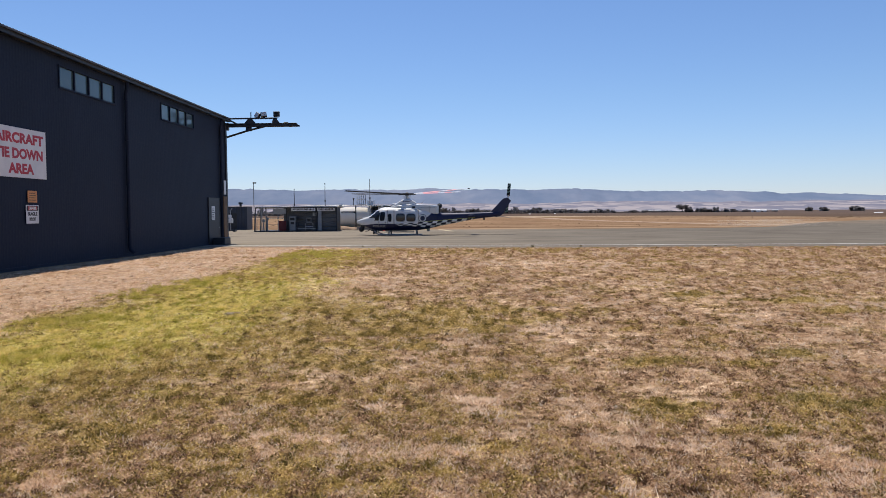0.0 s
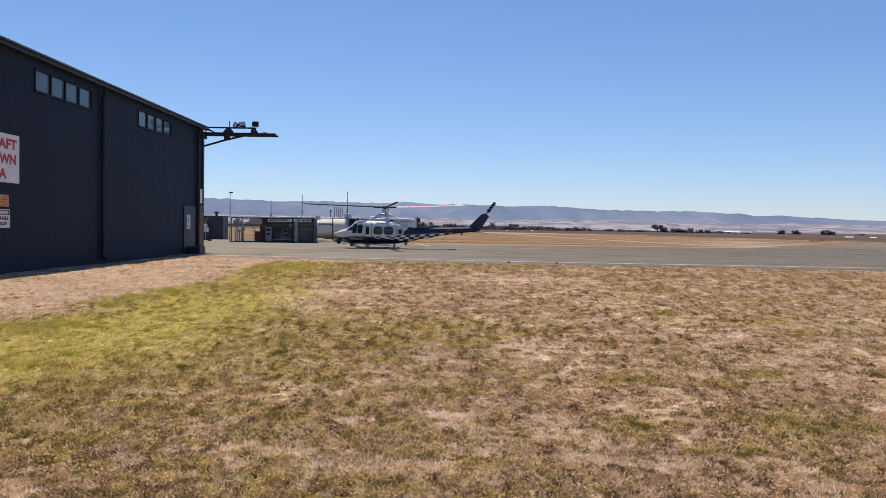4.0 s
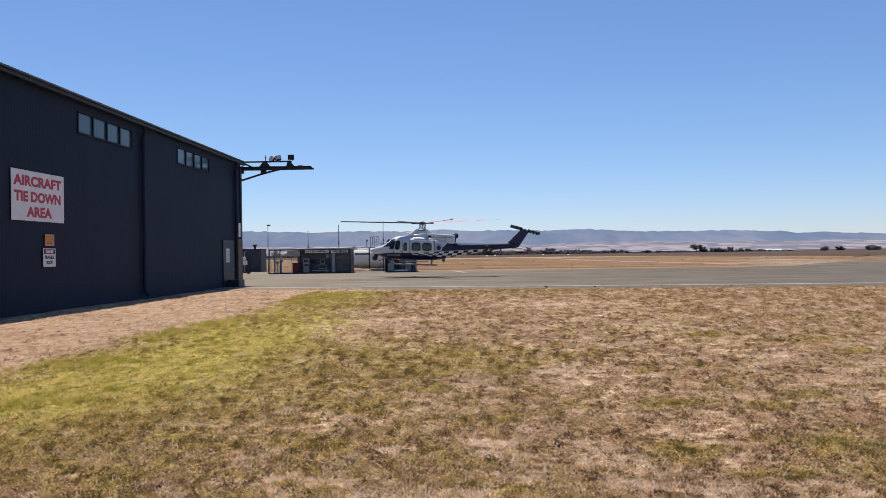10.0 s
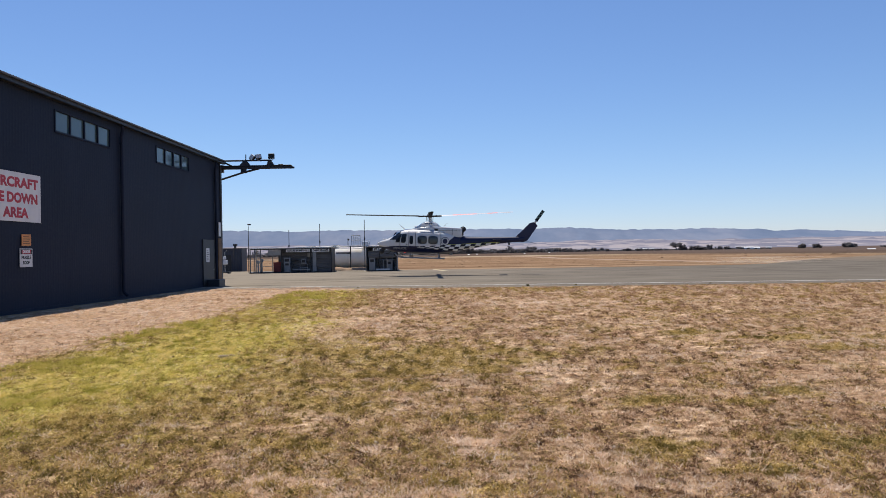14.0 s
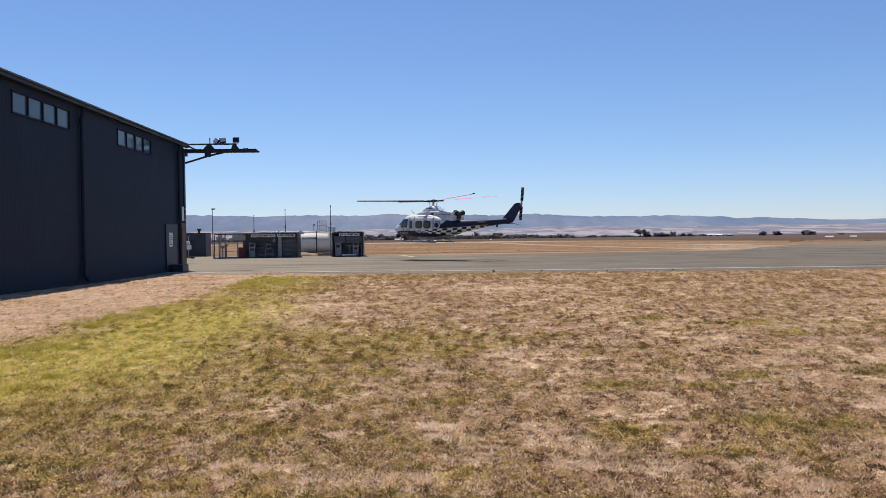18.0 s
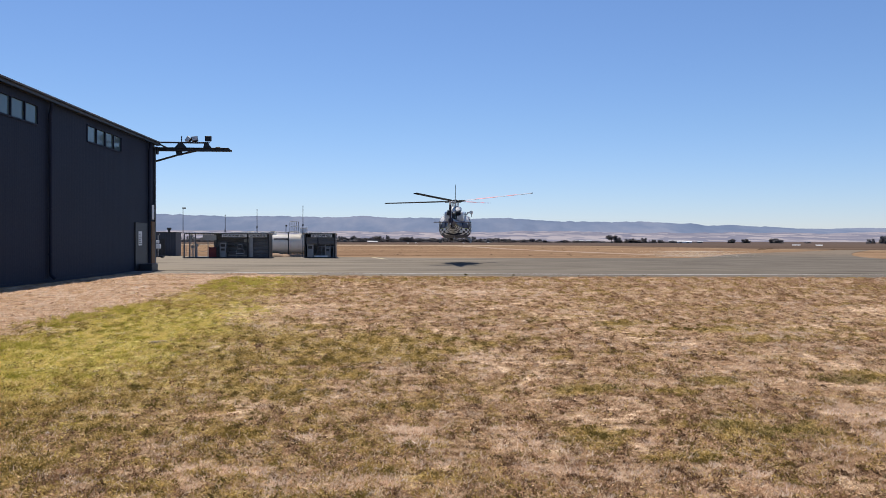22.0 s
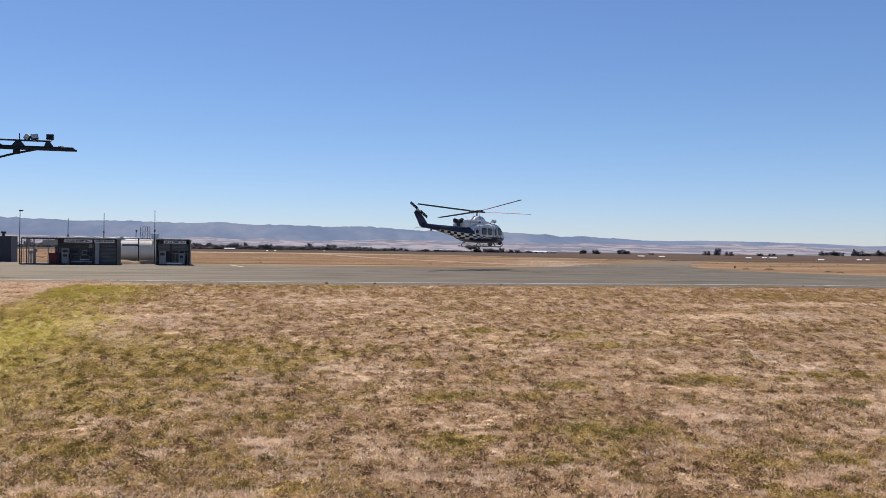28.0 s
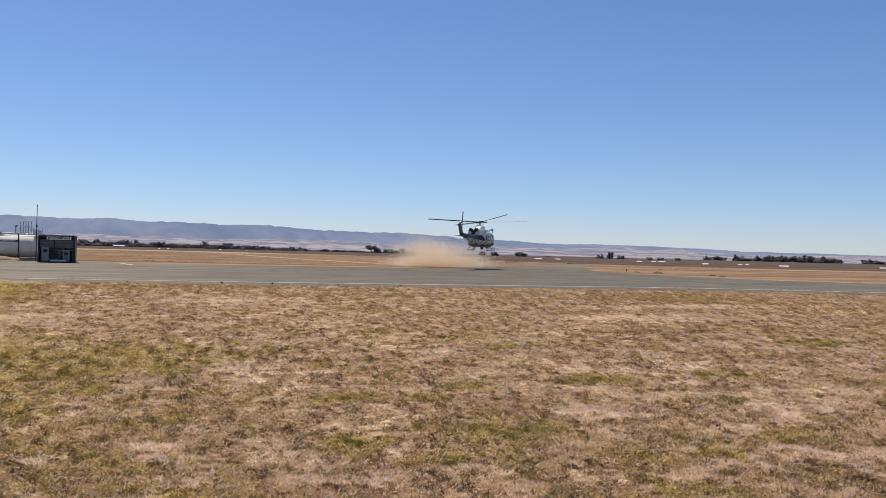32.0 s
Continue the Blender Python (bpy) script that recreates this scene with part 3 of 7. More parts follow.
def softened(points, rounds=2):
    for _ in range(rounds):
        out = [points[0]]
        for (ax, ay), (bx, by) in zip(points, points[1:]):
            out += [(ax * 0.75 + bx * 0.25, ay * 0.75 + by * 0.25), (ax * 0.25 + bx * 0.75, ay * 0.25 + by * 0.75)]
        points = out + [points[-1]]
    return points


def build_apron():
    bm = bmesh.new()
    near = [(x, y + 0.12 * wave(x, y, 0.8, 3.3)) for x, y in softened(NEAR_EDGE, 3)]
    far = [(x, y + 0.3 * wave(x, y, 0.4, 6.3)) for x, y in softened(FAR_EDGE, 3)]
    ring = near + far
    top = [bm.verts.new((x, y, 0.015)) for x, y in ring]
    low = [bm.verts.new((x, y - (0.5 if i < len(near) else 0), -0.06 if i < len(near) else -0.1)) for i, (x, y) in enumerate(ring)]
    for tri in tessellate_polygon([[Vector((x, y, 0)) for x, y in ring]]):
        bm.faces.new([top[i] for i in tri])
    for i in range(len(ring)):
        j = (i + 1) % len(ring)
        bm.faces.new((top[j], top[i], low[i], low[j]))
    for y in (48, 51, 54, 57, 60, 63, 66):
        bmesh.ops.bisect_plane(bm, geom=list(bm.verts) + list(bm.edges) + list(bm.faces), plane_co=(0, y, 0), plane_no=(0, 1, 0))
    for v in bm.verts:
        v.co.z += dip(v.co.y)
    bmesh.ops.recalc_face_normals(bm, faces=bm.faces)
    tagged(part("apron", bm, apron_mat()), "worn grey asphalt apron and taxiway with dusty edges", "apron", kind="structure")
    # painted edge line
    bm = bmesh.new()
    line = softened(NEAR_EDGE, 3)
    prev = None
    for (ax, ay), (bx, by) in zip(line, line[1:]):
        d = Vector((bx - ax, by - ay)).normalized()
        nx, ny = -d.y, d.x
        pair = [bm.verts.new((ax + nx * 2.0, ay + ny * 2.1, 0.021 + dip(ay + 2.1))), bm.verts.new((ax + nx * 2.3, ay + ny * 2.4, 0.021 + dip(ay + 2.4)))]
        if prev:
            bm.faces.new((prev[0], pair[0], pair[1], prev[1]))
        prev = pair
    tagged(part("edge_line", bm, LINE_PAINT), "faded white painted line along the apron edge", "road marking", kind="structure")


build_apron()

# ---- distance: blue range, tan foothills, both tinted with painted haze ----
RIDGE = [(-75, 1.5), (-45, 1.9), (-30, 1.75), (-16, 1.81), (-13.7, 1.74), (-12.5, 1.74), (-11.4, 1.66), (-9.6, 1.71), (-7.8, 1.75), (-5.2, 1.69), (-4.0, 1.67), (-2.1, 1.79), (0.5, 1.63), (1.7, 1.68), (3.7, 1.65), (5.7, 1.59),
         (7.5, 1.67), (8.9, 1.62), (10.1, 1.52), (11.6, 1.43), (14, 1.40), (15.2, 1.37), (17.9, 1.39), (19.3, 1.30), (20.2, 1.23), (20.8, 1.27), (21.9, 1.08), (23.2, 1.15), (24.0, 1.11), (25.2, 1.0), (25.5, 1.03), (27.7, 0.88),
         (29.4, 0.86), (31, 0.91), (33.2, 0.88), (35.4, 0.845), (37.3, 0.78), (38.3, 0.77), (40.6, 0.67), (41.1, 0.61), (42.5, 0.64), (43.9, 0.58), (45.5, 0.61), (48, 0.56), (65, 0.5), (95, 0.6)]


def hill_mat(name, low, high, tip, scale, flat=1.0, at=(0.36, 0.52, 0.66), fields=None):
    m, n, l, b = nodes_of(name)
    geo = n.new("ShaderNodeNewGeometry").outputs["Position"]
    layout = n.new("ShaderNodeMapping")
    layout.inputs["Scale"].default_value = (1.0, 0.35, flat)
    l.new(geo, layout.inputs["Vector"])
    f = noise_tex(n, l, layout.outputs[0], scale, 6, 0.6)
    if fields:
        cell = n.new("ShaderNodeTexVoronoi")
        plots = n.new("ShaderNodeMapping")
        plots.inputs["Scale"].default_value = fields
        l.new(geo, plots.inputs["Vector"])
        l.new(plots.outputs[0], cell.inputs["Vector"])
        cell.inputs["Scale"].default_value = 1.0
        tone = n.new("ShaderNodeSeparateColor")
        l.new(cell.outputs["Color"], tone.inputs[0])
        f = math_node(n, l, "ADD", math_node(n, l, "MULTIPLY", f, 0.55), math_node(n, l, "MULTIPLY", tone.outputs[0], 0.45))
    r = ramp(n, [(at[0], low), (at[1], high), (at[2], tip)])
    l.new(f, r.inputs[0])
    l.new(r.outputs[0], b.inputs["Base Color"])
    b.inputs["Roughness"].default_value = 1
    b.inputs["Specular IOR Level"].default_value = 0
    return m


def build_hills(name, dist, deep, rows, height, relief, material, label, seed, step=0.25):
    """Rows of hillside from the foot at dist to the crest deep metres behind."""
    bm = bmesh.new()
    grid = []
    for j in range(rows + 1):
        k = j / rows
        r = dist + deep * k
        row = []
        for i in range(int(170 / step) + 1):
            a = -75 + i * step
            x, y = r * math.sin(radians(a)), r * math.cos(radians(a))
            h = height(a) * (dist + deep)
            bumps = relief * h * math.sin(math.pi * k) * (noise.noise((a * 0.9 + seed, k * 2.2, seed)) + 0.5 * noise.noise((a * 3 + seed, k * 5, seed)))
            rim = h * 0.05 * noise.noise((a * 2.1 + seed, 0, 1)) * k
            row.append(bm.verts.new((x, y, h * k ** 0.8 + bumps + rim - 2)))
        grid.append(row)
    for a, b in zip(grid, grid[1:]):
        for i in range(len(a) - 1):
            bm.faces.new((a[i], a[i + 1], b[i + 1], b[i]))
    tagged(part(name, bm, material, smooth=True), label, "hills", kind="structure")


# the range's blue is aerial haze, put into its base colours
RANGE_HAZED = hill_mat("haze_tinted_range", (0.138, 0.180, 0.260), (0.170, 0.207, 0.284), (0.212, 0.240, 0.308), 0.004)
# tan plots paled towards lilac grey: distance haze painted in
FOOT_HAZED = hill_mat("haze_tinted_foothills", (0.180, 0.180, 0.225), (0.245, 0.232, 0.262), (0.345, 0.312, 0.320), 0.008, 9.0, (0.34, 0.53, 0.67), (0.020, 0.006, 0.19))
build_hills("far_range", 3900, 700, 8, lambda a: math.tan(radians(along(RIDGE, a))), 0.10, RANGE_HAZED, "long hazy blue mountain range on the horizon", 3.0)
build_hills("foothills", 2500, 900, 8, lambda a: math.tan(radians(0.68 + 0.2 * noise.noise((a * 0.13, 2.0, 0)) + 0.1 * noise.noise((a * 0.5, 5.0, 0)) - 0.006 * max(a - 20, 0))), 0.09, FOOT_HAZED,
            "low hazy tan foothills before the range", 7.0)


# ---- hangar ----
def ribbed(bm, x, y0, y1, z0, z1, pitch=0.19, depth=0.0014, axis="y"):
    """A sheet with upright ribs, in the plane of x (or of y)."""
    at, i = [], 0
    y = math.floor(y0 / pitch) * pitch
    while y < y1 + pitch:
        for o, d in ((0, 0), (0.55, 0), (0.68, 1), (0.87, 1)):
            v = y + o * pitch
            at.append((min(max(v, y0), y1), d * depth))
        y += pitch
    prev = None
    for v, d in at:
        p = [(x + d, v), (v, x - d)][axis == "x"]
        pair = [bm.verts.new((*p, z0)), bm.verts.new((*p, z1))]
        if prev and (prev[0].co - pair[0].co).length > 1e-5:
            q = (prev[0], pair[0], pair[1], prev[1])
            bm.faces.new(q if axis == "y" else q)
        prev = pair
    return bm


def build_hangar():
    h = thing("hangar", "large dark navy steel-clad hangar with high strip windows", "hangar")
    wins = [(30.2, 35.1), (40.6, 45.6), (19.6, 24.5), (9, 14)]
    wins.sort()
    bm = bmesh.new()
    ribbed(bm, WALL_X, WALL_Y0, WALL_Y1, 0, 6.70)
    ribbed(bm, WALL_X, WALL_Y0, WALL_Y1, 7.52, EAVE)
    y = WALL_Y0
    for a, b in wins + [(WALL_Y1, None)]:
        ribbed(bm, WALL_X, y, a, 6.70, 7.52)
        y = b
    box(bm, WALL_X - 0.25, WALL_X - 0.12, WALL_Y0, WALL_Y1, 0, 6.6)
    part("side_wall", bm, DARK_STEEL, h, "dark navy ribbed steel side wall")
    bm = bmesh.new()
    box(bm, -43, WALL_X - 0.3, WALL_Y1 - 0.35, WALL_Y1 - 0.2, 0, EAVE)
    box(bm, -43, WALL_X - 0.3, WALL_Y0, WALL_Y0 + 0.15, 0, EAVE)
    box(bm, -43.2, -43, WALL_Y0, WALL_Y1 - 0.2, 0, EAVE)
    part("end_walls", bm, DARK_STEEL, h)
    # roof: two ribbed slopes with thickness
    bm = bmesh.new()
    for s in (1, -1):
        n = int((WALL_Y1 + 0.35 - WALL_Y0 + 0.3) / 0.19)
        prev = None
        for i in range(n * 2 + 1):
            y = WALL_Y0 - 0.3 + i * 0.095
            up = 0.02 if i % 2 else 0.0
            xe = -29 + s * 14.36
            ring = [bm.verts.new(p) for p in ((xe, y, EAVE + 0.035 + up), (-29, y, EAVE + 2.9 + up), (-29, y, EAVE + 2.84), (xe, y, EAVE - 0.02))]
            if prev:
                for k in range(4):
                    bm.faces.new((prev[k], prev[(k + 1) % 4], ring[(k + 1) % 4], ring[k]))
            prev = ring
    part("roof", bm, ROOF_SHEET, h, "grey ribbed steel roof")
    bm = bmesh.new()
    box(bm, -43, WALL_X - 0.05, WALL_Y1 - 0.2, WALL_Y1 - 0.1, EAVE - 0.3, EAVE + 0.02)
    v = [bm.verts.new(p) for p in ((-14.7, WALL_Y1 + 0.02, EAVE), (-43.3, WALL_Y1 + 0.02, EAVE), (-29, WALL_Y1 + 0.02, EAVE + 2.9))]
    bm.faces.new(v)
    part("gable", bm, DARK_STEEL, h)
    bm = bmesh.new()
    v = [bm.verts.new(p) for p in ((-14.7, WALL_Y0, EAVE), (-29, WALL_Y0, EAVE + 2.9), (-43.3, WALL_Y0, EAVE))]
    bm.faces.new(v)
    part("gable", bm, DARK_STEEL, h)
    # gutter: an open box section
    bm = bmesh.new()
    for x0, x1, z0, z1 in ((-14.965, -14.95, 7.84, 7.98), (-14.95, -14.74, 7.83, 7.845), (-14.755, -14.74, 7.83, 8.0)):
        box(bm, x0, x1, WALL_Y0, WALL_Y1 + 0.3, z0, z1)
    box(bm, -14.74, -14.72, WALL_Y0, WALL_Y1 + 0.3, 7.97, 8.0)
    part("gutter", bm, DARK_TRIM, h, "dark steel eaves gutter")
    for y in (36.1, 50.45, 21.5, 6.5):
        bm = bmesh.new()
        tube(bm, [(-14.84, y, 7.84), (-14.84, y, 7.6), (-14.9, y - 0.02, 7.3), (-14.9, y, 6.9), (-14.9, y, 0.45), (-14.88, y, 0.3), (-14.7, y + 0.02, 0.12)], 0.078, 8)
        for z in (1.2, 3.2, 5.2, 7.0):
            box(bm, -14.972, -14.83, y - 0.09, y + 0.09, z, z + 0.04)
        part("downpipe", bm, DARK_STEEL, h, "dark navy round downpipe")
    for a, b in wins:
        w = part("window", boxed(WALL_X - 0.12, WALL_X - 0.10, a, b, 6.70, 7.52), DARK_TRIM, h, "strip window of four grey panes")
        bm = bmesh.new()
        for z0, z1 in ((6.66, 6.73), (7.49, 7.54)):
            box(bm, WALL_X - 0.06, WALL_X + 0.05, a - 0.04, b + 0.04, z0, z1)
        for k in range(5):
            y = a + (b - a) * k / 4
            box(bm, WALL_X - 0.05, WALL_X + 0.035, y - 0.035, y + 0.035, 6.73, 7.49)
        part("window_frame", bm, DARK_STEEL, w)
        for k in range(4):
            y0, y1 = a + (b - a) * k / 4 + 0.035, a + (b - a) * (k + 1) / 4 - 0.035
            part("pane", boxed(WALL_X - 0.04, WALL_X - 0.03, y0, y1, 6.73, 7.49), WIN_GLASS, w)
    # side door near the front corner
    d = part("door", boxed(WALL_X + 0.03, WALL_X + 0.06, 47.95, 50.05, 0.05, 2.81, 0.01), DOOR_GREY, h, "plain grey steel side door")
    bm = bmesh.new()
    for y0, y1, z0, z1 in ((47.87, 47.95, 0.02, 2.88), (50.05, 50.13, 0.02, 2.88), (47.95, 50.05, 2.81, 2.88)):
        box(bm, WALL_X + 0.0, WALL_X + 0.07, y0, y1, z0, z1)
    part("door_frame", bm, DARK_TRIM, d)
    part("door_handle", piped([(-14.93, 49.85, 1.05), (-14.88, 49.85, 1.05), (-14.88, 49.7, 1.05)], 0.014), GALV, d)
    # corner post, timber edge and threshold block at the front
    part("corner_post", boxed(-15.02, -14.92, WALL_Y1 - 0.25, WALL_Y1 + 0.02, 0, 7.7, 0.01), DARK_TRIM, h)
    part("door_edge", boxed(-14.96, -14.905, WALL_Y1 - 0.95, WALL_Y1 - 0.3, 0.35, 3.0, 0.01), RUST, h, "weathered timber door edge")
    part("notice_board", boxed(-14.90, -14.87, WALL_Y1 - 0.98, WALL_Y1 - 0.55, 3.12, 4.02, 0.005), SIGN_WHITE, h, "narrow white notice plate")
    part("threshold_block", boxed(-14.9, -14.15, 48.4, 49.6, 0, 0.44, 0.03), DOOR_GREY, h, "grey block at the corner")
    part("plinth", boxed(-15.2, -14.96, WALL_Y0, WALL_Y1, -0.1, 0.12, 0.01), DARK_STEEL, h)
    return h


build_hangar()


def wall_sign(name, label, y0, y1, z0, z1, material, x=WALL_X + 0.035):
    s = thing(name, label, "sign")
    bm = boxed(x, x + 0.015, y0, y1, z0, z1, 0.003)
    part("panel", bm, material, s)
    return s


FACE_X = Matrix(((0, 0, 1, 0), (-1, 0, 0, 0), (0, 1, 0, 0), (0, 0, 0, 1)))


def letters_on(sign, words, size, y, z, material, width, x=WALL_X + 0.052, name="lettering"):
    """Words on the side wall; they read from right of the wall, along -y."""
    me = lettering(words, size, 0.002)
    xs = [v.co.x for v in me.vertices]
    k = width / (max(xs) - min(xs))
    me.transform(Matrix.Translation((x, y, z)) @ FACE_X @ Matrix.Diagonal((-k, 1, 1, 1)))
    me.flip_normals()
    return mesh_part(name, me, material, sign)


def build_signs():
    s = wall_sign("tie_down_sign", "large white sign with red capital letters on the hangar wall", 25.62, 29.0, 3.17, 4.87, SIGN_WHITE)
    letters_on(s, "AIRCRAFT", 0.46, 27.29, 4.50, SIGN_RED, 3.08)
    letters_on(s, "TIE DOWN", 0.46, 27.29, 3.97, SIGN_RED, 2.98)
    letters_on(s, "AREA", 0.46, 27.33, 3.46, SIGN_RED, 1.62)
    s = wall_sign("orange_notice", "small weathered orange notice plate on the hangar wall", 27.68, 28.29, 2.33, 2.74, SIGN_ORANGE)
    for k in range(4):
        part("text_bar", boxed(WALL_X + 0.051, WALL_X + 0.053, 27.76, 28.2 - 0.06 * (k % 2), 2.40 + 0.08 * k, 2.425 + 0.08 * k), RUST, s)
    s = wall_sign("danger_sign", "white danger sign about a fragile roof on the hangar wall", 27.54, 28.37, 1.59, 2.24, SIGN_WHITE)
    part("header", boxed(WALL_X + 0.051, WALL_X + 0.054, 27.58, 28.33, 2.04, 2.21), SIGN_BLACK, s)
    part("header_oval", boxed(WALL_X + 0.055, WALL_X + 0.057, 27.66, 28.25, 2.06, 2.19), SIGN_RED, s)
    letters_on(s, "DANGER", 0.14, 27.95, 2.125, SIGN_WHITE, 0.5, WALL_X + 0.06)
    letters_on(s, "FRAGILE", 0.16, 27.95, 1.92, SIGN_BLACK, 0.62)
    letters_on(s, "ROOF", 0.16, 27.95, 1.74, SIGN_BLACK, 0.42)
    s = wall_sign("door_notice", "narrow white notice sheet on the side door", 48.42, 49.07, 1.52, 2.36, SIGN_WHITE, WALL_X + 0.062)
    for k in range(6):
        part("text_bar", boxed(WALL_X + 0.078, WALL_X + 0.080, 48.5, 49.0 - 0.1 * (k % 3), 1.62 + 0.11 * k, 1.66 + 0.11 * k), DOOR_GREY, s)


build_signs()


def build_gantry():
    """Rail of the sliding doors that runs out past the corner, with floodlights on it."""
    Y = 52.2
    g = thing("door_rail_gantry", "dark steel sliding-door rail gantry past the hangar corner", "gantry")
    part("main_beam", boxed(-15.0, -10.36, Y - 0.12, Y + 0.12, 7.50, 7.68, 0.015), DARK_TRIM, g)
    part("beam_cap", boxed(-14.85, -10.42, Y - 0.18, Y + 0.18, 7.68, 7.735, 0.01), DARK_TRIM, g)
    part("beam_nose", boxed(-10.36, -10.24, Y - 0.1, Y + 0.1, 7.50, 7.62, 0.02), DARK_TRIM, g)
    part("top_rail", boxed(-15.05, -11.72, Y - 0.05, Y + 0.05, 8.01, 8.11, 0.01), DARK_TRIM, g)
    part("brace", piped([(-15.0, Y, 6.86), (-13.6, Y, 7.28), (-12.5, Y, 7.54)], 0.065, 8), DARK_TRIM, g)
    part("tie", piped([(-14.98, Y, 8.04), (-14.2, Y, 7.66)], 0.05, 8), DARK_TRIM, g)
    for low, high in ((((-13.86, 7.70), (-13.05, 7.70)), ((-13.34, 8.04), (-13.58, 8.04))), (((-12.06, 7.70), (-11.50, 7.70)), ((-11.74, 8.04), (-11.95, 8.04)))):
        bm = bmesh.new()
        v = [bm.verts.new((x, yy, z)) for yy in (Y - 0.05, Y + 0.05) for x, z in low + high]
        for q in ((0, 1, 2, 3), (7, 6, 5, 4), (0, 4, 5, 1), (1, 5, 6, 2), (2, 6, 7, 3), (3, 7, 4, 0)):
            bm.faces.new([v[i] for i in q])
        part("bracket", bm, DARK_TRIM, g)
    part("brace_hanger", boxed(-13.74, -13.36, Y - 0.05, Y + 0.05, 7.24, 7.50, 0.02), DARK_TRIM, g)
    part("stub_post", piped([(-13.40, Y, 8.05), (-13.40, Y, 8.47)], 0.035, 6), DARK_TRIM, g)
    part("rail_stop", boxed(-11.26, -10.98, Y - 0.1, Y + 0.1, 7.735, 7.80, 0.02), DARK_TRIM, g)
    part("end_hanger", boxed(-15.15, -14.86, Y - 0.15, Y + 0.15, 7.30, 7.78, 0.02), DARK_TRIM, g)
    for x, z, tilt, lean, turn, arm in ((-12.98, 8.26, -20, 28, -38, (-13.12, 8.0)), (-12.58, 8.30, -24, -8, 14, (-12.4, 8.0)), (-11.72, 8.32, 0, 0, 172, (-11.72, 8.02))):
        f = thing("floodlight", "square floodlight on the hangar gantry", "floodlight", pose(x, Y, z, tilt, lean, turn), "gantry floodlights")
        part("housing", boxed(-0.2, 0.2, -0.06, 0.1, -0.17, 0.17, 0.02), DARK_TRIM, f)
        part("lens", boxed(-0.17, 0.17, -0.075, -0.06, -0.14, 0.14), LAMP_FACE, f)
        for k in range(4):
            part("cooling_fin", boxed(-0.17, 0.17, 0.1, 0.135, -0.13 + 0.08 * k, -0.11 + 0.08 * k), DARK_TRIM, f)
        foot = pose(x, Y, z, tilt, lean, turn).inverted() @ Vector((arm[0], Y, arm[1]))
        part("yoke", piped([(-0.21, 0, 0), (-0.12, 0.02, -0.2), foot], 0.022, 6), GALV, f)


build_gantry()


# ---- helicopter: x forward, y to port, z up from the skids' underside, mast at x = 0 ----
BODY = [(4.38, 1.09, 1.17, 0.06), (4.25, 1.00, 1.27, 0.24), (4.0, 0.90, 1.38, 0.46), (3.6, 0.74, 1.52, 0.74), (3.15, 0.56, 1.68, 1.0), (2.85, 0.47, 1.92, 1.10), (2.55, 0.44, 2.17, 1.18), (2.25, 0.42, 2.34, 1.24),
        (1.9, 0.40, 2.42, 1.29), (1.2, 0.40, 2.45, 1.34), (0.4, 0.40, 2.45, 1.36), (-0.4, 0.41, 2.43, 1.36), (-1.0, 0.44, 2.36, 1.32), (-1.6, 0.53, 2.22, 1.17), (-2.1, 0.63, 2.08, 0.95), (-2.6, 0.73, 1.98, 0.74)]
BOOM = [(-2.55, 0.75, 1.96, 0.72), (-3.2, 0.88, 1.94, 0.56), (-4.0, 1.03, 1.94, 0.46), (-5.0, 1.24, 1.95, 0.38), (-6.0, 1.42, 1.97, 0.31), (-7.0, 1.54, 2.00, 0.25), (-7.6, 1.60, 2.04, 0.21), (-8.0, 1.68, 2.06, 0.16)]


def section_at(table, x):
    for (a, *u), (b, *v) in zip(table, table[1:]):
        if b <= x <= a:
            k = (a - x) / (a - b)
            k = k * k * (3 - 2 * k) * 0.4 + k * 0.6
            return [p + (q - p) * k for p, q in zip(u, v)]
    return list(table[-1][1:])


def loft(table, steps, power=3.6, sides=36):
    bm = bmesh.new()
    x0, x1 = table[0][0], table[-1][0]
    rings = []
    for i in range(steps + 1):
        k = i / steps
        x = x0 + (x1 - x0) * (k ** 1.3)
        lo, hi, w = section_at(table, x)
        c, h = (lo + hi) / 2, (hi - lo) / 2
        ring = []
        for s in range(sides):
            a = math.tau * s / sides
            ca, sa = math.cos(a), math.sin(a)
            ring.append(bm.verts.new((x, w * math.copysign(abs(ca) ** (2 / power), ca), c + h * math.copysign(abs(sa) ** (2 / power), sa))))
        rings.append(ring)
    for p, q in zip(rings, rings[1:]):
        for s in range(sides):
            bm.faces.new((p[s], q[s], q[(s + 1) % sides], p[(s + 1) % sides]))
    bm.faces.new(rings[0])
    bm.faces.new(rings[-1][::-1])
    bmesh.ops.recalc_face_normals(bm, faces=bm.faces)
    return bm


def flank(table, x, z, power=3.6, out=0.0):
    """Half width of the body at a height."""
    lo, hi, w = section_at(table, x)
    c, h = (lo + hi) / 2, (hi - lo) / 2
    k = min(abs((z - c) / h), 0.999)
    return w * (1 - k ** power) ** (1 / power) + out


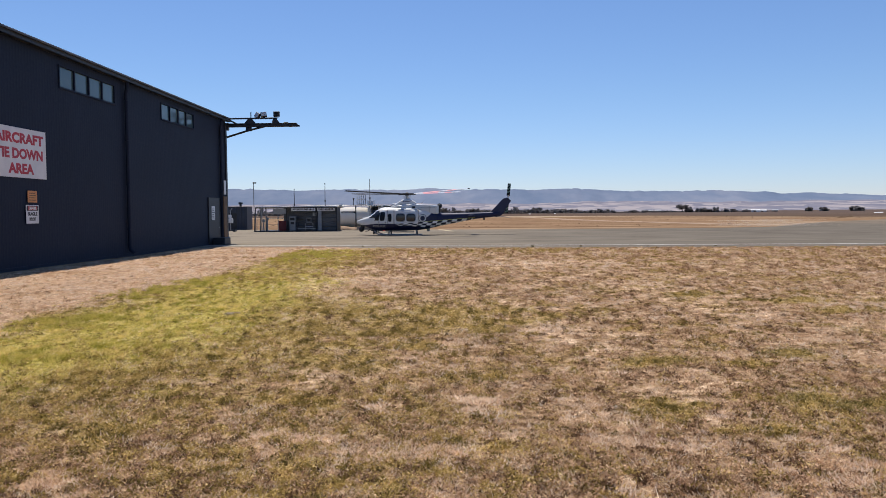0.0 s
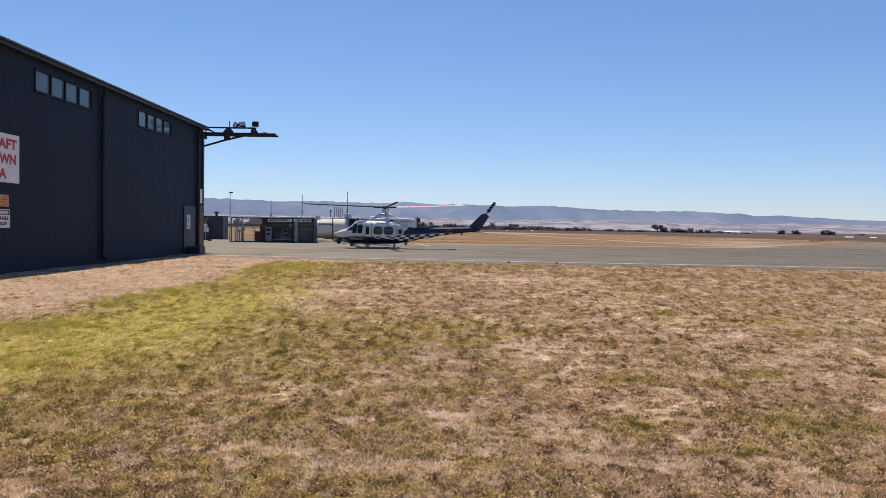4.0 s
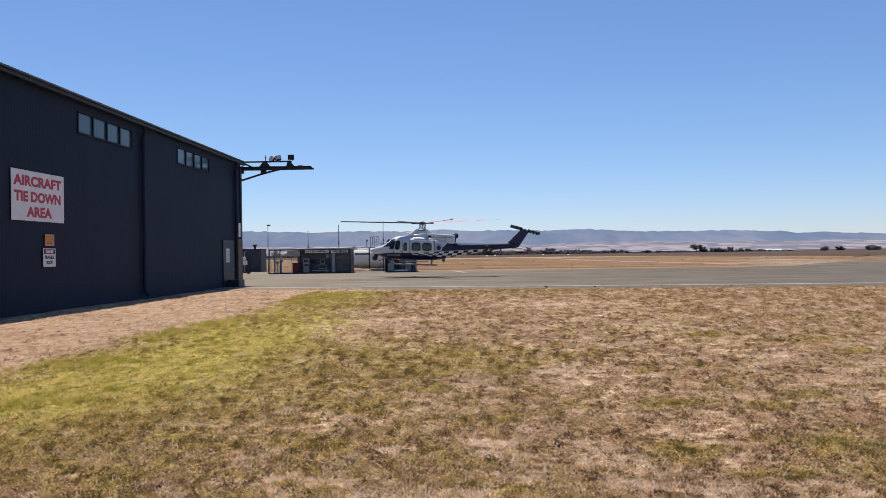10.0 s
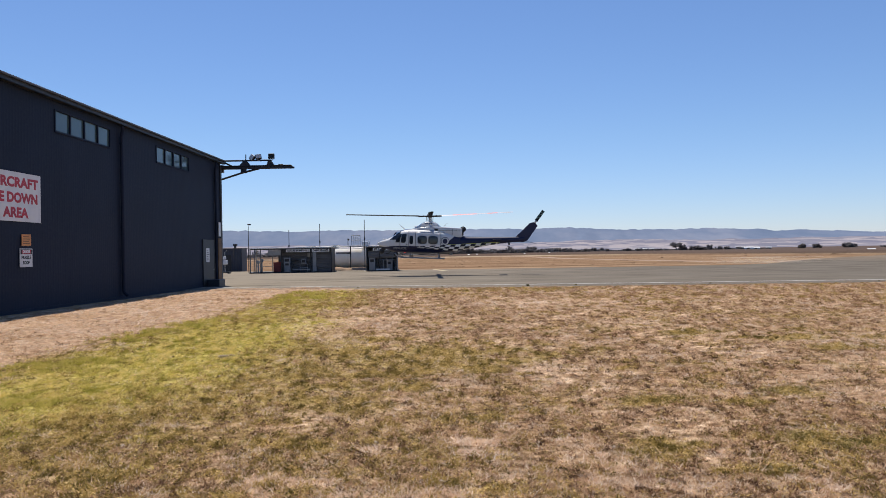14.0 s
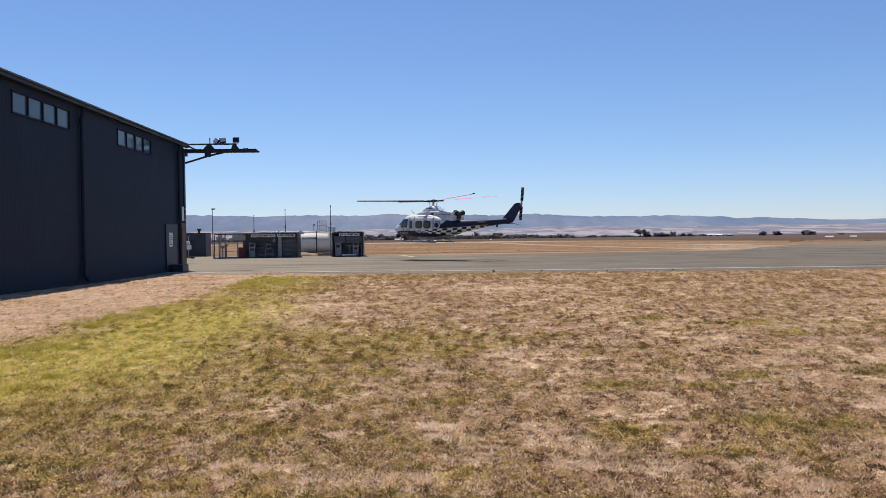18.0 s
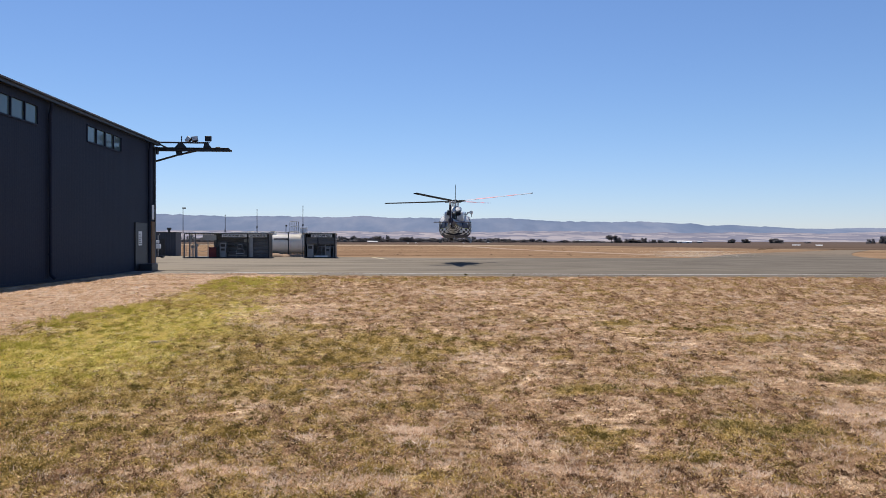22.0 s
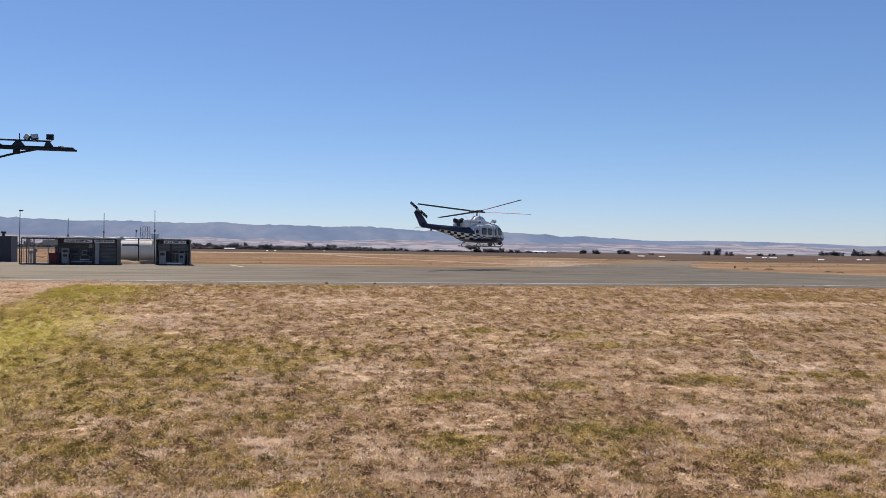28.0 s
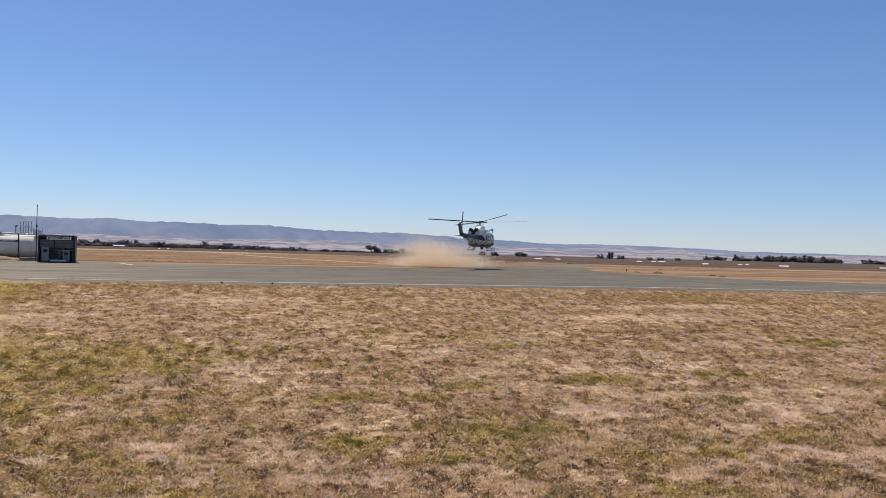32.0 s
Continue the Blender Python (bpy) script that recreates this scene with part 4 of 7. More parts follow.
def side_patch(x0, x1, z0, z1, side, out=0.012, cut=0.0, n=6, lean=0.0, power=3.6, soft=0.0):
    """A panel that follows the body's flank; cut slants its front edge, lean slides its top aft, soft rounds its corners."""
    bm = bmesh.new()
    grid = []
    for j in range(n + 1):
        row = []
        for i in range(n + 1):
            u, v = 2 * i / n - 1, 2 * j / n - 1
            u, v = (1 + u * math.sqrt(1 - soft * v ** 4)) / 2, (1 + v * math.sqrt(1 - soft * u ** 4)) / 2
            z, x = z0 + (z1 - z0) * v, x0 + (x1 - x0) * u
            x -= lean * v + cut * u * v
            row.append(bm.verts.new((x, side * flank(BODY, x, z, power, out), z)))
        grid.append(row)
    for a, b in zip(grid, grid[1:]):
        for i in range(n):
            q = (a[i], a[i + 1], b[i + 1], b[i])
            bm.faces.new(q if side < 0 else q[::-1])
    ext = bmesh.ops.extrude_face_region(bm, geom=list(bm.faces))
    for v in ext["geom"]:
        if isinstance(v, bmesh.types.BMVert):
            v.co.y -= side * 0.03
    bmesh.ops.recalc_face_normals(bm, faces=bm.faces)
    return bm


def livery():
    """White upper body, navy belly and boom, a chequered band between, a thin yellow line over it."""
    m, n, l, b = nodes_of("police_livery")
    co = n.new("ShaderNodeSeparateXYZ")
    l.new(n.new("ShaderNodeTexCoord").outputs["Object"], co.inputs[0])
    x, z = co.outputs["X"], co.outputs["Z"]
    M = lambda op, a, c=None, d=None: math_node(n, l, op, a, c, d)
    aft = M("MULTIPLY", x, -1.0)
    top = M("ADD", M("MULTIPLY", M("MAXIMUM", aft, -0.7), 0.076), 1.06)
    top = M("SUBTRACT", top, M("MULTIPLY", M("MAXIMUM", M("SUBTRACT", x, 2.6), 0.0), 0.12))
    deep = M("MAXIMUM", M("ADD", M("MULTIPLY", aft, 0.14), 0.24), 0.10)
    low = M("SUBTRACT", top, deep)
    rows = M("DIVIDE", M("SUBTRACT", top, z), M("MINIMUM", M("MAXIMUM", M("DIVIDE", deep, 3.0), 0.105), 0.19))
    cols = M("DIVIDE", M("ADD", x, M("MULTIPLY", z, 0.55)), 0.40)
    odd = M("MODULO", M("ADD", M("FLOOR", rows), M("FLOOR", M("ADD", cols, 40.0))), 2.0)
    chess = mixed(n, l, M("GREATER_THAN", M("ABSOLUTE", odd), 0.5), (0.012, 0.014, 0.03), (0.78, 0.78, 0.76))
    stain = noise_tex(n, l, n.new("ShaderNodeTexCoord").outputs["Object"], 1.5, 4)
    white = mixed(n, l, stain, (0.60, 0.60, 0.595), (0.70, 0.70, 0.69))
    navy = mixed(n, l, stain, (0.006, 0.009, 0.040), (0.010, 0.015, 0.060))
    back = M("LESS_THAN", M("ADD", x, M("MULTIPLY", M("SUBTRACT", z, 1.3), 1.1)), -1.47)
    upper = mixed(n, l, back, white, navy)
    line = M("MULTIPLY", M("LESS_THAN", M("ABSOLUTE", M("SUBTRACT", z, M("ADD", top, 0.015))), 0.013), M("MULTIPLY", M("LESS_THAN", x, -1.2), M("GREATER_THAN", x, -5.9)))
    upper = mixed(n, l, line, upper, (0.60, 0.64, 0.16))
    begins = M("LESS_THAN", x, M("ADD", M("MULTIPLY", M("SUBTRACT", z, 0.85), -2.0), 1.0))
    band = mixed(n, l, begins, navy, chess)
    lower = mixed(n, l, M("GREATER_THAN", z, low), navy, band)
    lower = mixed(n, l, M("GREATER_THAN", x, -5.7), navy, lower)
    col = mixed(n, l, M("GREATER_THAN", z, top), lower, upper)
    l.new(col, b.inputs["Base Color"])
    b.inputs["Roughness"].default_value, b.inputs["Coat Weight"].default_value = 0.42, 0.05
    b.inputs["Specular IOR Level"].default_value = 0.35
    return m


def cowl_loft(table, sides=20, power=3.2):
    """Sections (x, z low, z high, half width) as a closed body."""
    return loft(table, 24, power, sides)


def build_blade(root, tip, chord, thick, twist, bands):
    """A rotor blade along +x: painted top, dark underside; bands: radii and slots of the top colours."""
    bm = bmesh.new()
    n = 28
    prof = [(0.5, 0.0), (0.38, 0.75), (0.15, 1.0), (-0.2, 0.7), (-0.5, 0.05), (-0.2, -0.35), (0.15, -0.5), (0.38, -0.45)]
    rings, at = [], []
    for i in range(n + 1):
        r = root + (tip - root) * i / n
        a = radians(twist * (1.25 - 0.5 * i / n))
        w = chord * (0.45 if i == 0 else 1.0)
        at.append(r)
        cone = 0.030 * r + 0.0005 * r * r
        ring = []
        for u, v in prof:
            y, z = u * w, v * thick
            ring.append(bm.verts.new((r, y * math.cos(a) - z * math.sin(a), y * math.sin(a) + z * math.cos(a) + cone)))
        rings.append(ring)
    for i in range(n):
        for k in range(8):
            f = bm.faces.new((rings[i][k], rings[i][(k + 1) % 8], rings[i + 1][(k + 1) % 8], rings[i + 1][k]))
            mid = (at[i] + at[i + 1]) / 2
            slot = 0
            if 1 <= k < 4:
                for a0, s in bands:
                    if mid >= a0:
                        slot = s
            f.material_index = slot
    bm.faces.new(rings[0][::-1])
    bm.faces.new(rings[-1])
    bmesh.ops.recalc_face_normals(bm, faces=bm.faces)
    return bm


def build_helicopter():
    h = thing("helicopter", "white and navy police helicopter with a chequered band, lifting off", "helicopter")
    paint = livery()
    body = part("body", loft(BODY, 60), paint, h, "white cabin with navy belly and chequered band", smooth=True)
    part("tail_boom", loft(BOOM, 24, 2.4, 24), paint, h, "navy tail boom over a chequered underside", smooth=True)
    # fin, swept aft
    bm = bmesh.new()
    outline = [(-7.0, 1.62), (-7.25, 2.03), (-8.35, 3.18), (-8.72, 3.28), (-9.02, 2.98), (-8.2, 1.72), (-7.8, 1.58)]
    rows = [[bm.verts.new((x, s, z)) for x, z in outline] for s in (-0.075, 0.075)]
    bm.faces.new(rows[0])
    bm.faces.new(rows[1][::-1])
    for i in range(len(outline)):
        j = (i + 1) % len(outline)
        bm.faces.new((rows[0][j], rows[0][i], rows[1][i], rows[1][j]))
    bmesh.ops.recalc_face_normals(bm, faces=bm.faces)
    bmesh.ops.bevel(bm, geom=list(bm.edges), offset=0.03, segments=2, affect="EDGES")
    part("tail_fin", bm, HELI_NAVY, h, "navy swept tail fin")
    for s in (1, -1):
        bm = bmesh.new()
        ring = lambda y, a, t: [bm.verts.new(p) for p in ((-5.25 - a, y, 1.72 + t), (-5.55, y, 1.76 + t), (-6.0 + a, y, 1.73 + t * 0.4), (-5.55, y, 1.69))]
        r0, r1 = ring(s * 0.28, 0, 0.02), ring(s * 1.45, 0.06, 0.0)
        for k in range(4):
            bm.faces.new((r0[k], r0[(k + 1) % 4], r1[(k + 1) % 4], r1[k]))
        bm.faces.new(r1)
        bmesh.ops.recalc_face_normals(bm, faces=bm.faces)
        part("stabiliser", bm, HELI_NAVY, h)
    part("tail_skid", piped([(-7.6, 0, 1.6), (-8.3, 0, 1.62), (-9.0, 0, 1.48)], [0.03, 0.025, 0.02], 6), HELI_GREY, h)
    part("boom_fitting", boxed(-6.75, -6.6, -0.06, 0.06, 1.33, 1.52, 0.02), HELI_BLACK, h)
    part("belly_aerial", boxed(-1.98, -1.72, -0.03, 0.03, 0.34, 0.66, 0.02), HELI_GREY, h)
    # engine cowl, mast fairing, intake
    cowl = cowl_loft([(1.75, 2.30, 2.36, 0.55), (1.3, 2.22, 2.45, 0.80), (0.7, 2.15, 2.58, 0.90), (0.1, 2.05, 2.66, 0.92), (-1.0, 1.90, 2.68, 0.90), (-2.0, 1.82, 2.64, 0.84), (-2.62, 1.82, 2.61, 0.76), (-2.75, 1.86, 2.57, 0.72)], 40, 9.0)
    part("engine_cowl", cowl, HELI_WHITE, h, "white engine cowling", smooth=True)
    part("mast_fairing", cowl_loft([(1.4, 2.4, 2.48, 0.30), (1.0, 2.4, 2.68, 0.42), (0.62, 2.4, 2.96, 0.50), (0.35, 2.4, 3.10, 0.54), (-0.3, 2.4, 3.12, 0.54), (-0.62, 2.4, 2.98, 0.48), (-0.95, 2.4, 2.70, 0.38)], 24, 3.6), HELI_WHITE, h, smooth=True)
    for s in (1, -1):
        part("intake_grille", boxed(-0.75, -0.45, s * 0.90 - 0.02, s * 0.90 + 0.02, 2.34, 2.5, 0.01), HELI_BLACK, h)
        part("cowl_seam", boxed(-1.96, -1.92, s * 0.832 - 0.015, s * 0.832 + 0.015, 1.98, 2.54), HELI_GREY, h)
    for s in (1, -1):
        for k in range(4):
            part("fairing_marking", boxed(0.34 - 0.16 * k, 0.24 - 0.16 * k, s * 0.545 - 0.008, s * 0.545 + 0.008, 2.86, 2.94), HELI_NAVY, h)
    for s in (1, -1):
        bm = bmesh.new()
        tube(bm, [(-2.5, s * 0.14, 2.36), (-2.68, s * 0.2, 2.44), (-2.78, s * 0.34, 2.5), (-2.84, s * 0.54, 2.54)], [0.18, 0.2, 0.21, 0.22], 16, caps=False)
        tube(bm, [(-2.84, s * 0.53, 2.54), (-2.78, s * 0.32, 2.5)], [0.19, 0.15], 16)
        part("exhaust_pipe", bm, HELI_BLACK, h, "sooty black exhaust stack", smooth=True)
    part("exhaust_deck", boxed(-2.86, -2.62, -0.24, 0.24, 2.0, 2.52, 0.05), HELI_BLACK, h)
    part("cowl_lamp", boxed(-2.72, -2.58, -0.07, 0.07, 2.55, 2.67, 0.02), HELI_GREY, h)
    # glazing
    for s in (1, -1):
        part("windscreen", side_patch(3.24, 2.66, 1.50, 2.12, s, 0.012, 0.0, 8, 0.38), HELI_GLASS, h, "dark windscreen half", smooth=True)
        d = part("cockpit_door", side_patch(2.32, 1.66, 0.80, 2.26, s, 0.008, 0.0, 10, 0.0), paint, h, smooth=True)
        part("door_window", side_patch(2.30, 1.88, 1.26, 2.02, s, 0.022, 0.0, 8, 0.10, soft=0.25), HELI_GLASS, d, "dark door window", smooth=True)
        part("quarter_window", side_patch(2.74, 2.40, 1.28, 1.98, s, 0.02, 0.0, 6, 0.20), HELI_GLASS, h, smooth=True)
        part("door_handle", side_patch(1.84, 1.72, 1.08, 1.13, s, 0.03, n=2), HELI_BLACK, d)
        part("panel_window", side_patch(1.56, 1.26, 1.18, 1.86, s, 0.016, n=8, soft=0.25), HELI_GLASS, h, smooth=True)
        c = part("cabin_door", side_patch(1.02, -0.98, 0.72, 2.2, s, 0.008, 0.0, 12), paint, h, "sliding cabin door", smooth=True)
        for x0, x1 in ((0.86, 0.14), (-0.02, -0.76)):
            part("window_surround", side_patch(x0 + 0.05, x1 - 0.05, 1.18, 1.90, s, 0.016, n=10, soft=0.3), HELI_GREY, c, smooth=True)
            part("cabin_window", side_patch(x0, x1, 1.23, 1.85, s, 0.024, n=10, soft=0.3), HELI_GLASS, c, "large dark cabin window", smooth=True)
        for x in (2.36, 1.62, 1.06, -1.02):
            part("door_seam", side_patch(x + 0.012, x - 0.012, 0.82, 2.2, s, 0.018, n=8), HELI_BLACK, h)
        part("sill_seam", side_patch(2.34, -1.02, 0.80, 0.822, s, 0.018, n=14), HELI_BLACK, h)
        part("navigation_light", piped([(1.96, s * 1.24, 0.46), (1.88, s * 1.24, 0.46)], 0.024, 8), NAV_RED if s > 0 else MARK_GREEN, h)
        part("light_bracket", piped([(1.92, s * 1.22, 0.3), (1.92, s * 1.24, 0.46)], 0.02, 5), HELI_GREY, h)
        part("cowl_joint", boxed(0.9, -2.6, s * 0.905 - 0.012, s * 0.905 + 0.012, 2.36, 2.38), HELI_BLACK, h)
        part("door_rail", side_patch(0.7, -2.0, 2.2, 2.24, s, 0.03, n=8), HELI_GREY, h)
        # round emblem, kept plain
        bm = bmesh.new()
        bmesh.ops.create_circle(bm, cap_ends=True, segments=24, radius=0.34)
        for v in bm.verts:
            x, z = -1.38 + v.co.x, 1.48 + v.co.y
            v.co = (x, s * flank(BODY, x, z, 3.6, 0.02), z)
        e = part("emblem", bm, HELI_NAVY, h, "round navy emblem with a white ring")
        bm = bmesh.new()
        bmesh.ops.create_circle(bm, cap_ends=True, segments=24, radius=0.30)
        for v in bm.verts:
            x, z = -1.38 + v.co.x, 1.48 + v.co.y
            v.co = (x, s * flank(BODY, x, z, 3.6, 0.035), z)
        part("emblem_ring", bm, HELI_WHITE, e)
        bm = bmesh.new()
        bmesh.ops.create_circle(bm, cap_ends=True, segments=12, radius=0.20)
        for v in bm.verts:
            x, z = -1.38 + v.co.x, 1.48 + v.co.y * 1.1
            v.co = (x, s * flank(BODY, x, z, 3.6, 0.06), z)
        part("emblem_centre", bm, HELI_NAVY, e)
        me = lettering("POLICE", 0.30, 0.004)
        xs = [v.co.x for v in me.vertices]
        k = 1.08 / (max(xs) - min(xs))
        for v in me.vertices:
            x, z = 2.34 - s * v.co.x * k, 0.80 + v.co.y * 0.80
            v.co = (x, s * (flank(BODY, x, z, 3.6, 0.03) + v.co.z), z)
        mesh_part("police_lettering", me, HELI_GREY, h, "grey capital letters on the navy belly")
    part("wiper_post", piped([(3.0, 0, 1.82), (2.62, 0, 2.18)], 0.03, 6), HELI_WHITE, h)
    part("nose_cap", boxed(3.35, 3.9, -0.3, 0.3, 1.50, 1.56, 0.02), HELI_WHITE, h)
    # roof and nose fittings
    part("wire_cutter", piped([(2.1, 0, 2.42), (2.3, 0, 2.6), (2.55, 0, 2.82)], [0.04, 0.03, 0.012], 6), HELI_WHITE, h)
    part("chin_cutter", piped([(3.2, 0, 0.52), (3.4, 0, 0.36), (3.65, 0, 0.3)], [0.04, 0.03, 0.012], 6), HELI_BLACK, h)
    part("whip_aerial", piped([(-1.2, 0.2, 2.72), (-1.5, 0.25, 3.0)], 0.012, 5), HELI_GREY, h)
    bm = bmesh.new()
    bmesh.ops.create_uvsphere(bm, u_segments=14, v_segments=10, radius=0.23, matrix=pose(3.95, 0.1, 0.52))
    ball = part("sensor_turret", bm, HELI_BLACK, h, "black camera ball under the nose", smooth=True)
    part("turret_mount", piped([(3.85, 0.1, 0.62), (3.8, 0.1, 0.95)], [0.16, 0.2], 10), HELI_BLACK, ball)
    part("searchlight", piped([(2.9, 0.45, 0.3), (2.55, 0.45, 0.3)], [0.19, 0.14], 12), HELI_BLACK, h, "black searchlight under the cabin")
    bm = bmesh.new()
    tube(bm, [(1.1, -0.9, 2.3), (1.1, -1.0, 2.58), (1.15, -1.3, 2.64)], 0.07, 8)
    hoist = part("hoist_arm", bm, HELI_GREY, h, "rescue hoist on the starboard roof")
    part("hoist_drum", piped([(0.95, -1.32, 2.62), (1.35, -1.32, 2.62)], 0.16, 12), HELI_WHITE, hoist)
    part("hoist_hook", piped([(1.15, -1.36, 2.5), (1.15, -1.36, 2.25)], 0.03, 6), HELI_BLACK, hoist)
    # landing gear
    for s in (1, -1):
        part("skid_tube", piped([(2.75, s * 1.27, 0.42), (2.55, s * 1.27, 0.2), (2.3, s * 1.27, 0.08), (2.05, s * 1.27, 0.05), (0, s * 1.27, 0.05), (-1.3, s * 1.27, 0.05)], 0.055, 8), HELI_GREY, h, "grey landing skid", smooth=True)
        part("skid_step", boxed(1.9, -0.6, s * 1.2 - 0.12, s * 1.2 + 0.12, 0.27, 0.31, 0.01), HELI_GREY, h)
        for x in (1.65, -0.75):
            part("step_bracket", piped([(x - 0.1, s * 1.26, 0.06), (x - 0.1, s * 1.2, 0.28)], 0.025, 6), HELI_GREY, h)
    for x in (1.45, -0.85):
        part("cross_tube", piped([(x, 1.27, 0.07), (x, 1.15, 0.34), (x, 0.8, 0.47), (x, 0, 0.5), (x, -0.8, 0.47), (x, -1.15, 0.34), (x, -1.27, 0.07)], 0.05, 8), HELI_GREY, h, smooth=True)
    for x, y, z in ((-7.4, 0, 2.1),):
        part("beacon", boxed(x - 0.08, x + 0.08, y - 0.05, y + 0.05, z - 0.04, z + 0.08, 0.02), RED_PAINT, h)
    part("mast", piped([(0, 0, 3.0), (0, 0, 3.52)], 0.09, 12), HELI_METAL, h)
    for a in range(4):
        c, s = math.cos(a * math.pi / 2 + 0.6), math.sin(a * math.pi / 2 + 0.6)
        part("control_rod", piped([(0.28 * c, 0.28 * s, 3.05), (0.32 * c, 0.32 * s, 3.5)], 0.03, 6), HELI_METAL, h)
    # main rotor: hub, four blades
    bm = bmesh.new()
    tube(bm, [(0, 0, -0.12), (0, 0, -0.04), (0, 0, 0.08), (0, 0, 0.16)], [0.12, 0.26, 0.24, 0.08], 14)
    hub = part("rotor_hub", bm, HELI_BLACK, h, "dark rotor head", smooth=True)
    blade = None
    for k in range(4):
        turn = pose(0, 0, 0, 0, 0, 90 * k)
        bm = build_blade(0.85, 7.0, 0.40, 0.05, 8.5, ((0.9, 1), (1.9, 2), (3.85, 1), (4.9, 2), (5.75, 1)))
        bm.transform(turn)
        part("rotor_blade", bm, [BLADE_DARK, HELI_WHITE, BLADE_RED], hub, "rotor blade, white and red banded on top, dark below", smooth=False)
        bm = bmesh.new()
        box(bm, 0.15, 0.98, -0.10, 0.10, -0.06, 0.07, 0.02)
        tube(bm, [(0.55, -0.16, 0.02), (0.55, 0.16, 0.02)], 0.07, 8)
        bm.transform(turn)
        part("blade_grip", bm, HELI_BLACK, hub)
    # tail rotor on the starboard side of the fin
    bm = bmesh.new()
    tube(bm, [(0, 0.28, 0), (0, 0.05, 0), (0, -0.1, 0)], [0.07, 0.10, 0.06], 10)
    box(bm, -0.28, 0.28, -0.06, 0.02, -0.07, 0.07, 0.02)
    tail = part("tail_rotor_hub", bm, HELI_METAL, h)
    for k in range(2):
        bm = bmesh.new()
        box(bm, 0.22, 1.3, -0.04, -0.01, -0.135, 0.135, 0.01)
        for f in bm.faces:
            f.material_index = 0
        bm.transform(pose(0, 0, 0, 0, 180 * k, 0))
        b = part("tail_rotor_blade", bm, BLADE_DARK, tail)
        for r in (0.55, 0.85, 1.12):
            bm = bmesh.new()
            for q in (-0.067, 0.067):
                o = 0.07 if q > 0 else -0.02
                box(bm, r + o - 0.06, r + o + 0.06, -0.046, -0.005, q - 0.06, q + 0.06)
            bm.transform(pose(0, 0, 0, 0, 180 * k, 0))
            part("blade_marking", bm, MARK_GREEN, b)
    return h, hub, tail


helicopter, rotor_hub, tail_hub = build_helicopter()


# ---- fuel bay beyond the apron ----
APRON = dip(90)


def wavy_roof(x0, x1, y0, y1, z0, z1, pitch=0.30, deep=0.05):
    """A sheet with rounded corrugations that run from front to back."""
    bm = bmesh.new()
    n = int((x1 - x0) / pitch) * 6
    rows = []
    for t in (0.0, -0.035):
        for y, z in ((y0, z0), (y1, z1)):
            rows.append([bm.verts.new((x0 + (x1 - x0) * i / n, y, z + t + deep * math.sin(math.tau * i / 6))) for i in range(n + 1)])
    a, b, c, d = rows
    for i in range(n):
        bm.faces.new((a[i], a[i + 1], b[i + 1], b[i]))
        bm.faces.new((d[i], d[i + 1], c[i + 1], c[i]))
        bm.faces.new((c[i], c[i + 1], a[i + 1], a[i]))
    bmesh.ops.recalc_face_normals(bm, faces=bm.faces)
    return bm


def lapped(x0, x1, y, z0, z1, pitch=0.28, deep=0.08):
    """A wall of lapped horizontal sheet profiles facing -y."""
    bm = bmesh.new()
    zs, z = [], z0
    while z < z1:
        zs += [(z, 0), (min(z + pitch * 0.45, z1), 0), (min(z + pitch * 0.55, z1), deep), (min(z + pitch * 0.9, z1), deep)]
        z += pitch
    prev = None
    for z, o in zs:
        pair = [bm.verts.new((x0, y - o, z)), bm.verts.new((x1, y - o, z))]
        if prev:
            bm.faces.new((prev[0], prev[1], pair[1], pair[0]))
        prev = pair
    box(bm, x0, x1, y + 0.01, y + 0.05, z0, z1)
    return bm


def fascia(parent, words, x0, x1, y, z0, z1):
    f = part("fascia_sign", boxed(x0, x1, y - 0.04, y, z0, z1, 0.008), SIGN_WHITE, parent, "white fascia sign with black capitals")
    me = lettering(words, (z1 - z0) * 0.85, 0.003)
    xs = [v.co.x for v in me.vertices]
    k = (x1 - x0) * 0.9 / (max(xs) - min(xs))
    me.transform(Matrix.Translation(((x0 + x1) / 2, y - 0.045, (z0 + z1) / 2)) @ pose(0, 0, 0, 90, 0, 0) @ Matrix.Diagonal((k, 1, 1, 1)))
    mesh_part("lettering", me, SIGN_BLACK, f)


